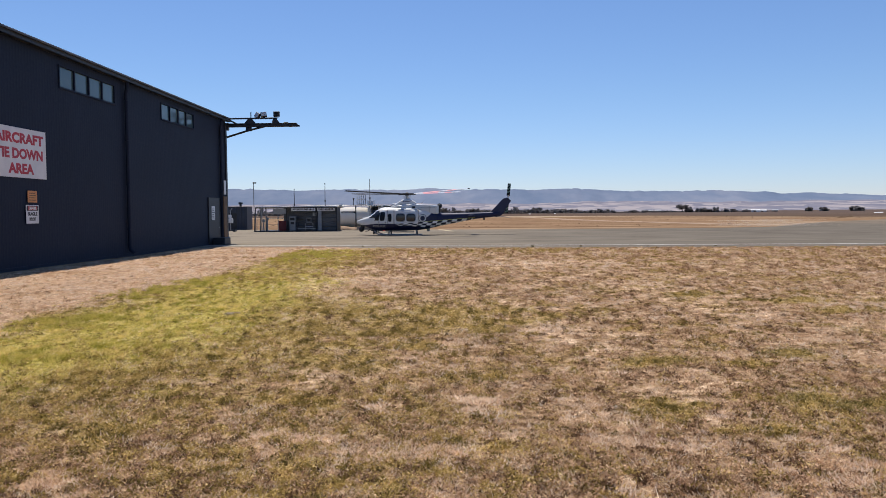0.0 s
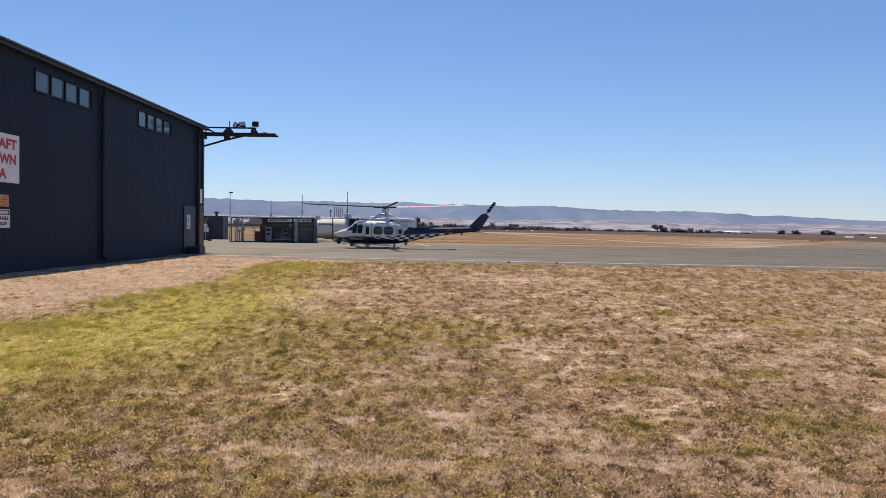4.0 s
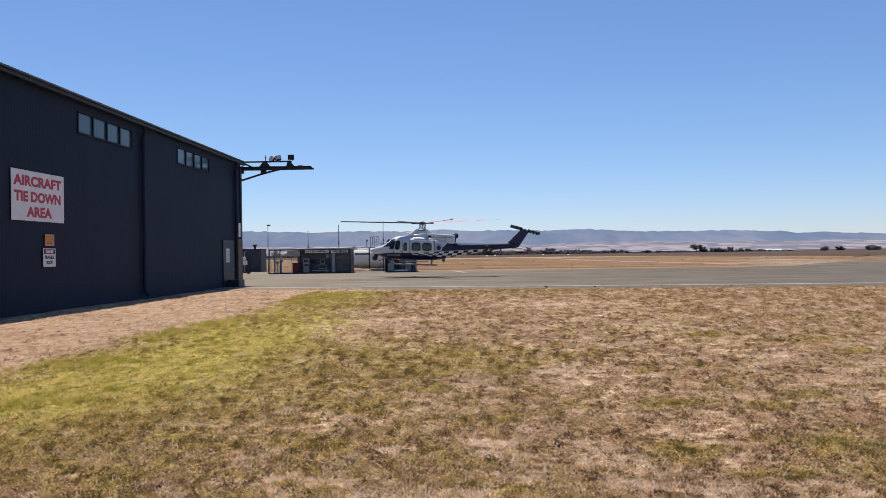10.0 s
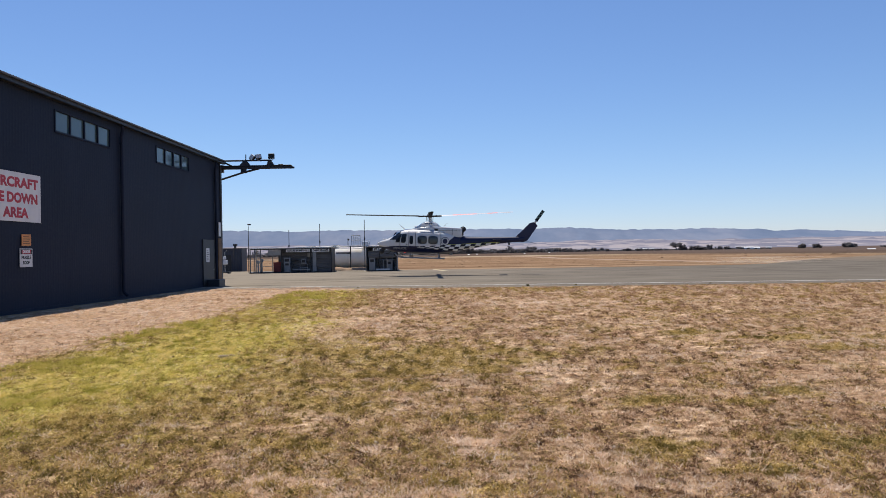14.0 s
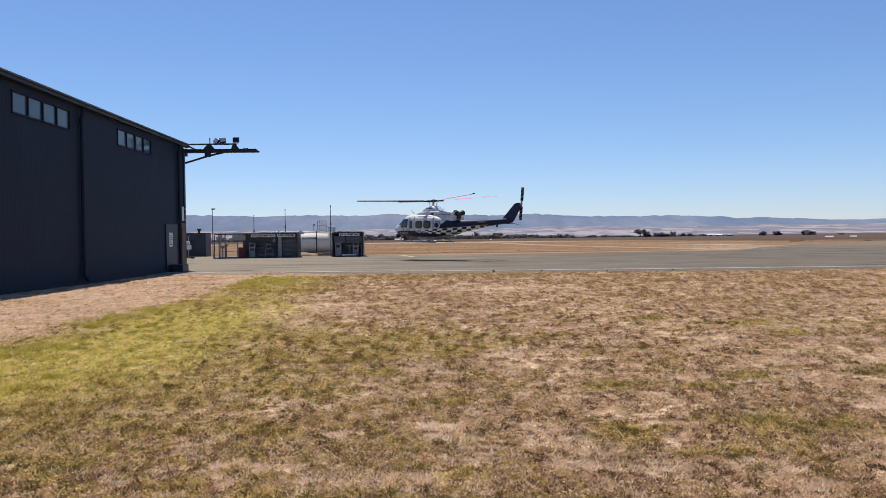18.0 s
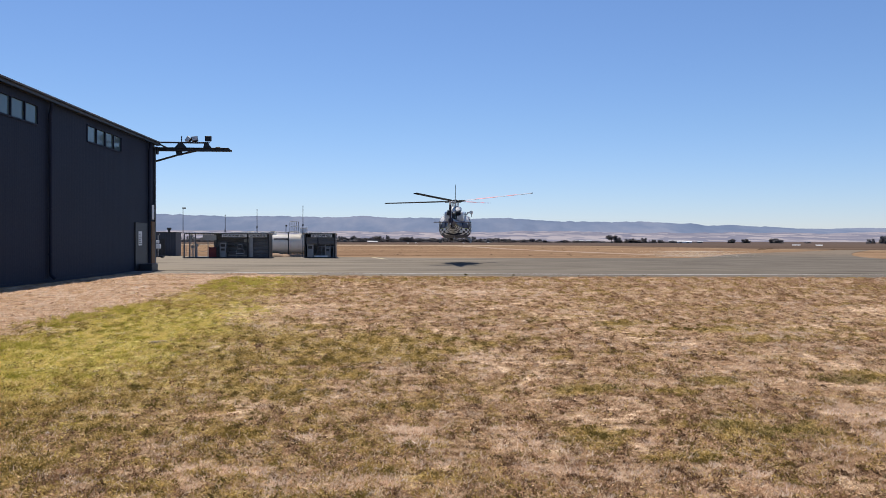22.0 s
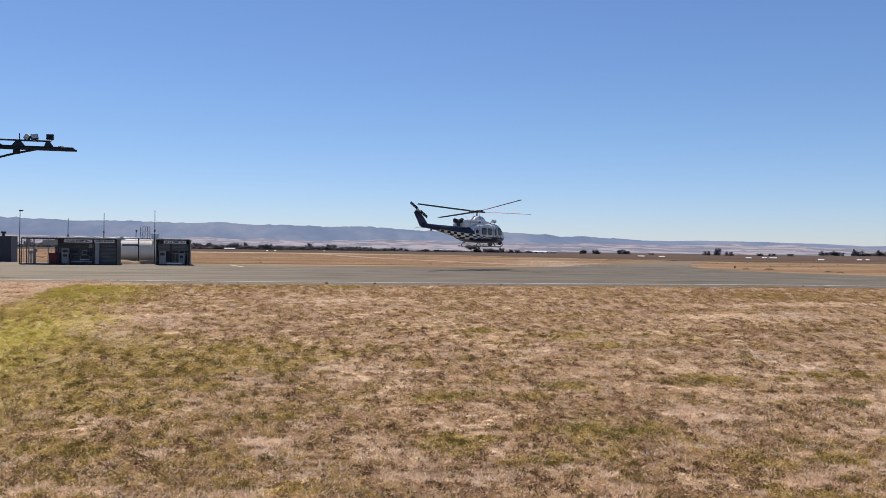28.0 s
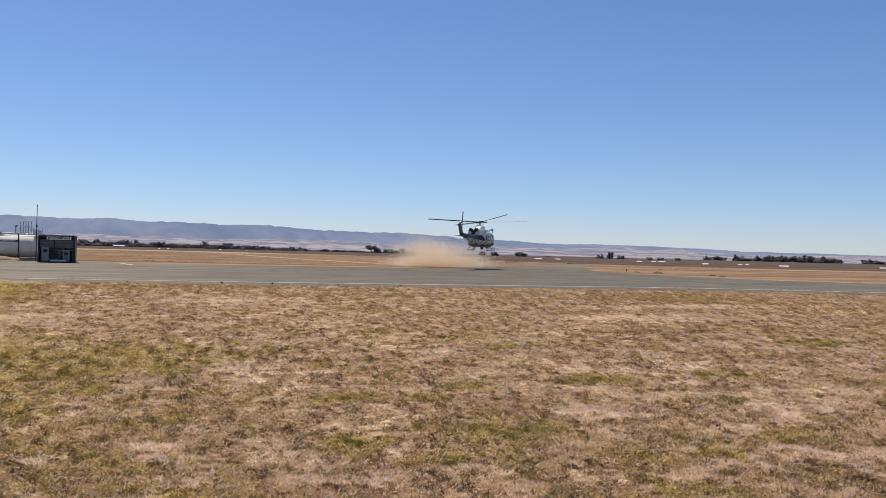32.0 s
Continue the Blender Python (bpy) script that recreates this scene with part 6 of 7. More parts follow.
def build_far_things():
    for x, y, w in ((199, 384, 3.8), (203, 370, 2.9), (229, 335, 2.6), (261, 368, 2.4), (259, 358, 3.6), (211, 263, 2.2), (242, 279, 1.8), (253, 287, 1.5), (227, 238, 3.4), (294, 252, 3.0), (11, 559, 1.4), (18, 606, 1.4), (56, 629, 1.4),
                    (79, 657, 1.4)):
        m = thing("runway_marker", "white painted gable marker beside the runway", "runway marker", pose(x, y, -0.12, 0, 0, math.degrees(-math.atan2(x, y)) + 8), "runway gable markers")
        for s in (1, -1):
            bm = bmesh.new()
            v = [bm.verts.new(p) for p in ((-w / 2, s * 0.55, 0), (w / 2, s * 0.55, 0), (w / 2, 0, 0.40), (-w / 2, 0, 0.40), (-w / 2, s * 0.5, 0), (w / 2, s * 0.5, 0), (w / 2, 0, 0.36), (-w / 2, 0, 0.36))]
            for q in ((0, 1, 2, 3), (4, 5, 6, 7), (0, 1, 5, 4), (1, 2, 6, 5), (3, 0, 4, 7)):
                bm.faces.new([v[i] for i in q])
            bmesh.ops.recalc_face_normals(bm, faces=bm.faces)
            part("sloping_board", bm, SIGN_WHITE, m)
        part("end_frame", piped([(-w / 2, -0.52, 0.02), (-w / 2, 0, 0.36), (-w / 2, 0.52, 0.02)], 0.03, 5), GALV, m)
    for az, dist, w, h in ((-1.38, 760, 9, 0.7), (20.16, 850, 8, 1.5), (20.62, 850, 7, 1.2), (21.4, 870, 5, 1.2), (3.85, 930, 5, 2.0), (13.18, 960, 12, 2.0), (13.93, 970, 6, 2.0), (-6.0, 940, 8, 1.8), (19.6, 930, 8, 1.8)):
        bright = az in (20.16, 20.62)
        x, y = at_bearing(az, dist)
        s = thing("farm_shed", "distant low farm building with a pale roof", "farm shed", pose(x, y, -0.12, 0, 0, -az), "far farm buildings")
        part("walls", boxed(-w / 2, w / 2, -3, 3, 0, h), SIGN_WHITE if bright else CORRUGATED, s)
        bm = bmesh.new()
        v = [bm.verts.new(p) for p in ((-w / 2 - 0.3, -3.4, h), (w / 2 + 0.3, -3.4, h), (w / 2 + 0.3, 0, h + 0.9), (-w / 2 - 0.3, 0, h + 0.9), (-w / 2 - 0.3, 3.4, h), (w / 2 + 0.3, 3.4, h))]
        bm.faces.new((v[0], v[1], v[2], v[3]))
        bm.faces.new((v[3], v[2], v[5], v[4]))
        bm.faces.new((v[0], v[3], v[4]))
        bm.faces.new((v[1], v[5], v[2]))
        bm.faces.new((v[0], v[4], v[5], v[1]))
        part("roof", bm, SIGN_WHITE if bright else GALV, s)
        part("door", boxed(-w * 0.2, w * 0.1, -3.06, -3.0, 0, h * 0.8), DOOR_GREY, s)
    # dirt track over the mown field to the apron
    bm = bmesh.new()
    line, prev = softened([(-150, 345), (-60, 332), (8, 318), (24, 290), (26, 230), (27, 185), (30.5, 150), (33.5, 133), (36, 114), (39, 104), (43, 105), (50, 115), (58, 126.5)], 2), None
    for (ax, ay), (bx, by) in zip(line, line[1:]):
        d = Vector((bx - ax, by - ay)).normalized()
        w = (1.7 + 0.6 * wave(ax, ay, 0.05, 4)) * (1 - 0.55 * smooth_step(42, 56, ax))
        pair = [bm.verts.new((ax - d.y * w, ay + d.x * w, -0.092)), bm.verts.new((ax + d.y * w, ay - d.x * w, -0.092))]
        if prev:
            bm.faces.new((prev[0], prev[1], pair[1], pair[0]))
        prev = pair
    tagged(part("dirt_track", bm, TRACK_DIRT), "pale dusty vehicle track across the mown field", "track", kind="structure")
    # a worn painted mark on the apron
    bm = bmesh.new()
    v = [bm.verts.new(p) for p in ((-2.4, 92.0, -0.08), (-2.0, 92.1, -0.08), (-0.4, 82.6, -0.08), (-0.85, 82.4, -0.08))]
    bm.faces.new(v)
    tagged(part("apron_mark", bm, YELLOW_LINE), "worn yellowish line painted on the apron", "road marking", kind="structure")


def build_scrub():
    """Dark dry scrub clumps and a marker post by the apron's far edge."""
    r = random.Random(91)
    for x, y, w in ((61.4, 90.4, 0.5), (62.4, 87.0, 0.7), (63.9, 78.4, 0.5), (62.8, 75.2, 0.45), (84.7, 179.0, 1.0), (95.7, 198.0, 0.8), (99.4, 175.0, 0.8)):
        bm = bmesh.new()
        for _ in range(160):
            a, k = r.uniform(0, math.tau), r.random() ** 0.5
            c = Vector((math.cos(a) * k * w, math.sin(a) * k * w * 0.7, w * 0.5 * (1 - k * 0.8) * r.random()))
            u = Vector((r.gauss(0, 1), r.gauss(0, 1), r.gauss(0, 0.6))).normalized() * 0.13 * w
            v = u.orthogonal().normalized() * 0.07 * w
            bm.faces.new([bm.verts.new(q) for q in (c - v, c + v, c + u)])
        tagged(part("scrub_clump", bm, FIELD_WEED), "dark dry scrub clump beside the apron", "bush", "apron scrub").matrix_world = pose(x, y, dip(y) - 0.02)
    m = thing("marker_post", "short dark marker post beside the apron", "marker post", pose(POST[0], POST[1], dip(90)))
    part("post", piped([(0, 0, 0), (0, 0, 0.32)], 0.08, 8), DARK_TRIM, m)
    part("cap", piped([(0, 0, 0.32), (0, 0, 0.36)], [0.1, 0.06], 8), DARK_TRIM, m)


POST = (62.9, 95.0)
FIELD_WEED = leaf_mat("field_weed", (0.10, 0.065, 0.04), (0.26, 0.18, 0.11))
build_far_things()
build_scrub()


# ---- sward: tufts, weeds and litter, as joined blades ----
def blade_mat(name, stops, glow):
    m, n, l, b = nodes_of(name)
    r = ramp(n, stops)
    tuft = n.new("ShaderNodeAttribute")
    tuft.attribute_name = "tuft"
    blade = n.new("ShaderNodeNewGeometry").outputs["Random Per Island"]
    l.new(math_node(n, l, "ADD", math_node(n, l, "MULTIPLY", tuft.outputs["Fac"], 0.66), math_node(n, l, "MULTIPLY", blade, 0.34)), r.inputs[0])
    l.new(r.outputs[0], b.inputs["Base Color"])
    thin(n, l, b, r.outputs[0], glow)
    return m


STRAW = blade_mat("straw_blades", [(0.0, (0.16, 0.09, 0.05)), (0.25, (0.44, 0.285, 0.165)), (0.55, (0.84, 0.605, 0.395)), (1.0, (0.98, 0.87, 0.70))], 0.48)
BLEACHED = blade_mat("bleached_stems", [(0.0, (0.40, 0.28, 0.19)), (0.4, (0.86, 0.67, 0.51)), (1.0, (0.99, 0.89, 0.76))], 0.52)
RUSSET = blade_mat("russet_weeds", [(0.0, (0.042, 0.023, 0.013)), (0.3, (0.165, 0.090, 0.048)), (0.6, (0.43, 0.258, 0.146)), (0.85, (0.80, 0.565, 0.36)), (1.0, (0.97, 0.80, 0.57))], 0.32)
WEED = blade_mat("olive_weeds", [(0.0, (0.060, 0.044, 0.013)), (0.25, (0.165, 0.121, 0.030)), (0.6, (0.41, 0.285, 0.080)), (0.85, (0.74, 0.535, 0.22)), (1.0, (0.96, 0.79, 0.43))], 0.34)
GREEN = blade_mat("green_blades", [(0.0, (0.065, 0.066, 0.012)), (0.2, (0.245, 0.242, 0.032)), (0.45, (0.54, 0.452, 0.082)), (0.8, (0.88, 0.71, 0.26)), (1.0, (0.98, 0.86, 0.58))], 0.45)
DEEP = blade_mat("deep_green_tussocks", [(0.0, (0.04, 0.033, 0.011)), (0.5, (0.22, 0.17, 0.045)), (1.0, (0.66, 0.51, 0.22))], 0.3)
FRESH = blade_mat("fresh_green_blades", [(0.0, (0.15, 0.145, 0.02)), (0.5, (0.48, 0.43, 0.065)), (1.0, (0.88, 0.71, 0.26))], 0.4)

def scatter(name, label, material, count, seed, want, high, spread, blades, wide, lie=0.45, leaf=0.0):
    """Tufts over the sward, thinned by a field from 0 to 1; nearer ground gets more and finer ones. leaf: the length of
    the leaves where a tuft is a low leafy mound and no bunch of blades."""
    r = np.random.default_rng(seed)
    got, pts = 0, []
    while got < count:
        n = 60000
        y = 4.7 + 42.6 * r.random(n) ** 2.3
        x = (r.random(n) * 2 - 1) * (3.2 + y * 0.95) + y * 0.2
        # tufts stand in clumps with gaps between
        reach = 1 + np.clip((y - 7) / 17, 0, 1.9)
        bunch = smooth_grid(-0.2, 0.3, lattice(x / (0.075 * reach), y / (0.17 * reach), seed + 7))
        ok = (x > -14.8) & (x < 46) & (r.random(n) < want(x, y) * (0.12 + 0.88 * bunch))
        pts.append(np.stack([x[ok], y[ok]], 1))
        got += int(ok.sum())
    p = np.concatenate(pts)[:count]
    base = pick(G_HIGH, p[:, 0], p[:, 1]) - np.where(p[:, 1] > 36, 0.02, 0.0)
    k = blades
    far = 1 + np.clip((p[:, 1] - 7) / 17, 0, 1.9)
    # neighbours share their tone, so that the sward is made of clumps
    clump = smooth_grid(-0.48, 0.48, lattice(p[:, 0] / (0.034 * far) + 3.3 * seed, p[:, 1] / (0.10 * far), seed))
    tone = 0.78 * clump + 0.22 * r.random(count)
    # further out, tones draw together towards a middle value
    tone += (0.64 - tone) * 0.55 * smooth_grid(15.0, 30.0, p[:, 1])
    size = np.exp(0.40 * r.normal(size=count)) * far ** 0.1 * (0.72 + 0.55 * clump)
    c = np.repeat(np.column_stack([p, base]), k, 0)
    s, f = np.repeat(size, k), np.repeat(far, k)
    m = count * k
    a = r.random(m) * math.tau
    ring = np.column_stack([np.cos(a), np.sin(a), np.zeros(m)])
    root = c + ring * (spread * s * np.sqrt(r.random(m)))[:, None]
    t = r.random(m) * math.tau
    side = np.column_stack([np.cos(t), np.sin(t), np.zeros(m)]) * (wide * f * (0.6 + 0.8 * r.random(m)))[:, None]
    b = a + r.normal(size=m) * 1.3
    tip = root + np.column_stack([np.cos(b), np.sin(b), np.zeros(m)]) * (high * s * lie * (0.3 + 1.4 * r.random(m)))[:, None]
    tip[:, 2] += high * s * (1 - lie) * (0.4 + 0.9 * r.random(m))
    if leaf:
        # leaves sit at all heights of a flat mound and point every way
        out = r.random(m)
        root = c + ring * (spread * s * np.sqrt(out) * f ** 0.5)[:, None]
        root[:, 2] += high * s * (1 - 0.8 * out) * r.random(m)
        up = r.normal(size=m) * 0.45 + 0.25
        tip = root + np.column_stack([np.cos(b) * np.cos(up), np.sin(b) * np.cos(up), np.sin(up)]) * (leaf * f ** 0.6 * (0.5 + r.random(m)))[:, None]
    else:
        root[:, 2] -= 0.008
    verts = np.stack([root - side, root + side, tip], 1).reshape(-1, 3)
    me = bpy.data.meshes.new(name)
    me.vertices.add(3 * m)
    me.vertices.foreach_set("co", verts.ravel())
    me.loops.add(3 * m)
    me.loops.foreach_set("vertex_index", np.arange(3 * m, dtype=np.int32))
    me.polygons.add(m)
    me.polygons.foreach_set("loop_start", np.arange(0, 3 * m, 3, dtype=np.int32))
    me.update()
    own = me.attributes.new("tuft", "FLOAT", "FACE")
    own.data.foreach_set("value", np.repeat(tone, k).astype(np.float32))
    tagged(mesh_part(name, me, material), label, "grass", kind="stuff")


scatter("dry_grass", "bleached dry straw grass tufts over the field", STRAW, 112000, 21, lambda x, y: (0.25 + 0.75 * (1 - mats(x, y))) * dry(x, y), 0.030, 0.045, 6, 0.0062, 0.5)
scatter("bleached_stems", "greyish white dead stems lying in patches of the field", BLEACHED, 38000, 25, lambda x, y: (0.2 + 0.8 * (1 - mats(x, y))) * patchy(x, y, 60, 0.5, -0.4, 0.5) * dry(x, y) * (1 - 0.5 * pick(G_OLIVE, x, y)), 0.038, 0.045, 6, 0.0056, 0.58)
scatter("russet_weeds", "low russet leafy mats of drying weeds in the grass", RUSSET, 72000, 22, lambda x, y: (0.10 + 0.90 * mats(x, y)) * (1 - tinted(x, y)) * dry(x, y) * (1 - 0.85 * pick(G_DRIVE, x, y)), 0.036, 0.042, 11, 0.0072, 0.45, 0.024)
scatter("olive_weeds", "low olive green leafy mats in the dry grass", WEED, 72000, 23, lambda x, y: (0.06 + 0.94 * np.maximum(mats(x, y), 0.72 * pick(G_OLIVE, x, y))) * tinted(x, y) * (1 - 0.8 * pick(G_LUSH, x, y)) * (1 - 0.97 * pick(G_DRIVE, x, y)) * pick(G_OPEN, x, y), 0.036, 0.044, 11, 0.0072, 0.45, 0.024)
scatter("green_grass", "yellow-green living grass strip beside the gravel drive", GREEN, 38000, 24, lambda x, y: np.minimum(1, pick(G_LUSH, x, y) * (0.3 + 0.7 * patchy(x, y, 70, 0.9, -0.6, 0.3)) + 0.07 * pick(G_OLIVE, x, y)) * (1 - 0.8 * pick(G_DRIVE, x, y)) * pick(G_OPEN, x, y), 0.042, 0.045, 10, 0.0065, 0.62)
scatter("drive_straw", "chopped straw strewn over the gravel drive beside the hangar", BLEACHED, 20000, 28, lambda x, y: pick(G_DRIVE, x, y) * smooth_grid(9.0, 20.0, y) * (0.25 + 0.75 * patchy(x, y, 90, 0.7, -0.5, 0.5)) * pick(G_OPEN, x, y), 0.032, 0.06, 5, 0.0058, 0.8)
FRESH_SPOTS = [(-7.0, 13.8, 0.9, 1.0), (-5.6, 10.2, 0.4, 0.4), (-7.4, 20.5, 0.8, 2.6), (-6.6, 33.5, 1.2, 3.0), (-7.4, 39.5, 1.4, 2.6)]
TUSSOCKS = [(3.3, 7.8, 0.35, 0.2), (4.2, 10.4, 0.4, 0.25), (2.4, 9.9, 0.4, 0.25), (3.9, 7.5, 0.35, 0.2), (6.2, 10.2, 0.5, 0.3), (8.5, 12.5, 0.6, 0.4), (10.4, 9.3, 0.5, 0.3), (-3.0, 6.45, 0.2, 0.1), (7.0, 8.4, 0.35, 0.2)]
scatter("fresh_grass", "fresh green grass patches in the watered strip", FRESH, 4200, 27, lambda x, y: blobs(x, y, FRESH_SPOTS, 87, 0.7) * (1 - pick(G_DRIVE, x, y)) * pick(G_OPEN, x, y), 0.06, 0.045, 10, 0.005, 0.4)
scatter("green_tussocks", "dark green weed tussocks in the dry field", DEEP, 900, 26, lambda x, y: blobs(x, y, TUSSOCKS, 89, 0.7) * pick(G_OPEN, x, y), 0.05, 0.07, 14, 0.0055, 0.45, 0.024)


def build_bits():
    """Pale stones, scraps and twigs strewn in the field."""
    r = random.Random(15)
    bm = bmesh.new()
    for _ in range(60):
        y = 5.8 + 26 * r.random() ** 2
        x = r.uniform(-0.75, 1.1) * y * 0.9
        if x < -14.5:
            continue
        k = r.uniform(0.008, 0.024) * (1 + y / 26)
        c = Vector((x, y, ground_height(x, y) + k * 0.5 + 0.005))
        q = [bm.verts.new(c + Vector((r.uniform(0.6, 1.5) * a, r.uniform(0.5, 1.1) * b, r.uniform(0.4, 0.8) * d)) * k) for a, b, d in ((1, 0, 0), (-1, 0, 0), (0, 1, 0), (0, -1, 0), (0, 0, 1), (0, 0, -1))]
        for i, j, m in ((0, 2, 4), (2, 1, 4), (1, 3, 4), (3, 0, 4), (2, 0, 5), (1, 2, 5), (3, 1, 5), (0, 3, 5)):
            bm.faces.new((q[i], q[j], q[m]))
    tagged(part("stones", bm, PALE_STONE), "small pale stones and scraps strewn in the grass", "stones", kind="stuff")
    bm = bmesh.new()
    for _ in range(60):
        y = 5.8 + 10 * r.random() ** 1.5
        x, a = r.uniform(-0.75, 1.0) * y * 0.9, r.uniform(0, math.tau)
        p, d = Vector((x, y, ground_height(x, y) + 0.03)), Vector((math.cos(a), math.sin(a), r.uniform(-0.05, 0.2))) * r.uniform(0.03, 0.08)
        tube(bm, [p - d, p + Vector((0, 0, 0.012)), p + d], [0.003, 0.0028, 0.0015], 4)
    tagged(part("twigs", bm, PALE_STONE), "thin pale twigs lying in the dry grass", "twigs", kind="stuff")
    c = thing("pit_cover", "small worn concrete pit cover set in the green grass", "pit cover", pose(-4.2, 14.7, ground_height(-4.2, 14.7), 0, 0, 14))
    part("collar", boxed(-0.15, 0.15, -0.16, 0.16, -0.05, 0.012, 0.008), PIT_GREY, c)
    part("lid", boxed(-0.11, 0.11, -0.12, 0.12, 0.014, 0.022, 0.004), PIT_GREY, c)


def build_field_tussocks():
    """Dark dry tussocks dotted over the mown field beyond the apron."""
    r = random.Random(61)
    verts, faces = [], []
    for _ in range(900):
        y = r.uniform(100, 330)
        x = r.uniform(-0.35, 0.85) * y
        if -30 < x < 66 and y < 104:
            continue
        if not (x < 40 or x > 78 or y > 160):
            continue
        k = r.uniform(0.15, 0.42)
        for _ in range(9):
            a, h = r.uniform(0, math.tau), r.uniform(0.12, 0.34) * k
            c = Vector((x + r.gauss(0, 0.4) * k, y + r.gauss(0, 0.4) * k, -0.12))
            d = Vector((math.cos(a), math.sin(a), 0)) * 0.14 * k
            i = len(verts)
            verts += [c - d, c + d, c + Vector((r.gauss(0, 0.08), r.gauss(0, 0.08), h))]
            faces.append((i, i + 1, i + 2))
    me = bpy.data.meshes.new("field_tussocks")
    me.from_pydata(verts, [], faces)
    tagged(mesh_part("field_tussocks", me, FIELD_WEED), "dark dry tussocks dotted over the mown airfield", "grass", kind="stuff")


build_field_tussocks()


def build_berm():
    """A low ragged berm of scraped dirt at the asphalt's edge beside the hangar's drive."""
    bm, prev = bmesh.new(), None
    for i in range(261):
        x = -14.2 + 8.8 * i / 260
        y = along(NEAR_EDGE, x) - 0.15 + 0.25 * wave(x, 0, 0.9, 2.0) + 0.2 * wave(x, 0, 4.5, 6.0)
        h = (0.02 + 0.045 * max(0, 0.4 + 0.7 * wave(x, 0, 2.3, 5.0) + 0.8 * wave(x, 0, 7.0, 1.0)) + 0.08 * smooth_step(-9.4, -8.6, x) * (1 - smooth_step(-7.6, -6.8, x)) * (0.6 + wave(x, 0, 5.0, 3.0))) * smooth_step(-14.2, -13.6, x) * (1 - smooth_step(-6.6, -5.4, x))
        row = [bm.verts.new(p) for p in ((x, y - 0.22, -0.05), (x, y - 0.06, h * 0.8), (x, y + 0.08, h), (x, y + 0.5, h * 0.4), (x, y + 0.9, -0.02))]
        if prev:
            for k in range(4):
                bm.faces.new((prev[k], row[k], row[k + 1], prev[k + 1]))
        prev = row
    tagged(part("dirt_berm", bm, BERM_DIRT), "low ragged berm of pinkish dirt along the asphalt edge", "dirt berm", kind="structure")


BERM_DIRT = surface("berm_dirt", (0.26, 0.15, 0.09), (0.52, 0.36, 0.24), 2.2, 0.95, fine=14, bump=0.5)
build_berm()
PIT_GREY = surface("pit_grey", (0.16, 0.125, 0.085), (0.28, 0.225, 0.155), 6, 0.9, bump=0.4, gloss=0.1)
PALE_STONE = surface("pale_stone", (0.46, 0.35, 0.24), (0.80, 0.66, 0.50), 9, 0.9)
build_bits()

# ---- weeds along the apron's edge ----
def build_edge_weeds():
    r = random.Random(31)
    meshes = []
    for s in range(3):
        bm = bmesh.new()
        for _ in range(60):
            a, lean, h = r.uniform(0, math.tau), r.uniform(0.05, 0.32), r.uniform(0.12, 0.38)
            q = Vector((math.cos(a), math.sin(a), 0))
            w = Vector((-q.y, q.x, 0)) * 0.022
            base = q * r.uniform(0, 0.07)
            mid, tip = base + q * lean * 0.5 + Vector((0, 0, h * 0.7)), base + q * lean + Vector((0, 0, h))
            bm.faces.new([bm.verts.new(v) for v in (base - w * 0.4, base + w * 0.4, mid + w, tip, mid - w)])
        me = bpy.data.meshes.new("weed")
        bm.to_mesh(me)
        bm.free()
        me.materials.append(WEED_PLANT)
        meshes.append(me)
    spots = [(3.9, 42.1, 0.4), (6.4, 42.0, 0.3), (-5.2, 43.6, 0.22), (-0.6, 42.8, 0.2), (9.8, 41.7, 0.2), (13.2, 41.4, 0.24), (21.5, 40.8, 0.22), (27.0, 40.4, 0.2), (31.0, 40.1, 0.25), (37.0, 38.6, 0.2)]
    for i, (x, y, k) in enumerate(spots):
        w = tagged(new("weed", meshes[i % 3]), "small dark green weed at the asphalt edge", "weed", "apron edge weeds")
        w.matrix_world = pose(x, y, 0.0, 0, 0, 40 * i)
        w.scale = (k, k, k * 0.9)


WEED_PLANT = leaf_mat("weed_leaves", (0.09, 0.085, 0.04), (0.24, 0.20, 0.09))
build_edge_weeds()

# ---- dust blown off the apron edge: puffs of fine grains ----
def dust_mat():
    m, n, l, b = nodes_of("blown_dust")
    r = ramp(n, [(0.0, (0.90, 0.76, 0.57)), (1.0, (0.98, 0.87, 0.70))])
    l.new(n.new("ShaderNodeNewGeometry").outputs["Random Per Island"], r.inputs[0])
    l.new(r.outputs[0], b.inputs["Base Color"])
    thin(n, l, b, r.outputs[0], 0.55)
    return m


DUST = dust_mat()


def dust_mesh(seed, grains=12000):
    r = np.random.default_rng(seed)
    c = np.clip(r.normal(size=(grains, 3)), -2.2, 2.2) * (1.6, 1.2, 0.66)
    c[:, 2] = np.abs(c[:, 2]) * np.where(r.random(grains) < 0.35, 2.0, 0.8) - 0.12
    u = r.normal(size=(grains, 3))
    u *= (0.0082 + 0.004 * r.random((grains, 1))) / np.linalg.norm(u, axis=1, keepdims=True)
    v = np.cross(u, r.normal(size=(grains, 3)))
    v *= np.linalg.norm(u, axis=1, keepdims=True) / np.maximum(np.linalg.norm(v, axis=1, keepdims=True), 1e-6)
    me = bpy.data.meshes.new("grains")
    me.vertices.add(3 * grains)
    me.vertices.foreach_set("co", np.stack([c - u, c + u, c + v * 1.7], 1).ravel())
    me.loops.add(3 * grains)
    me.loops.foreach_set("vertex_index", np.arange(3 * grains, dtype=np.int32))
    me.polygons.add(grains)
    me.polygons.foreach_set("loop_start", np.arange(0, 3 * grains, 3, dtype=np.int32))
    me.update()
    return me


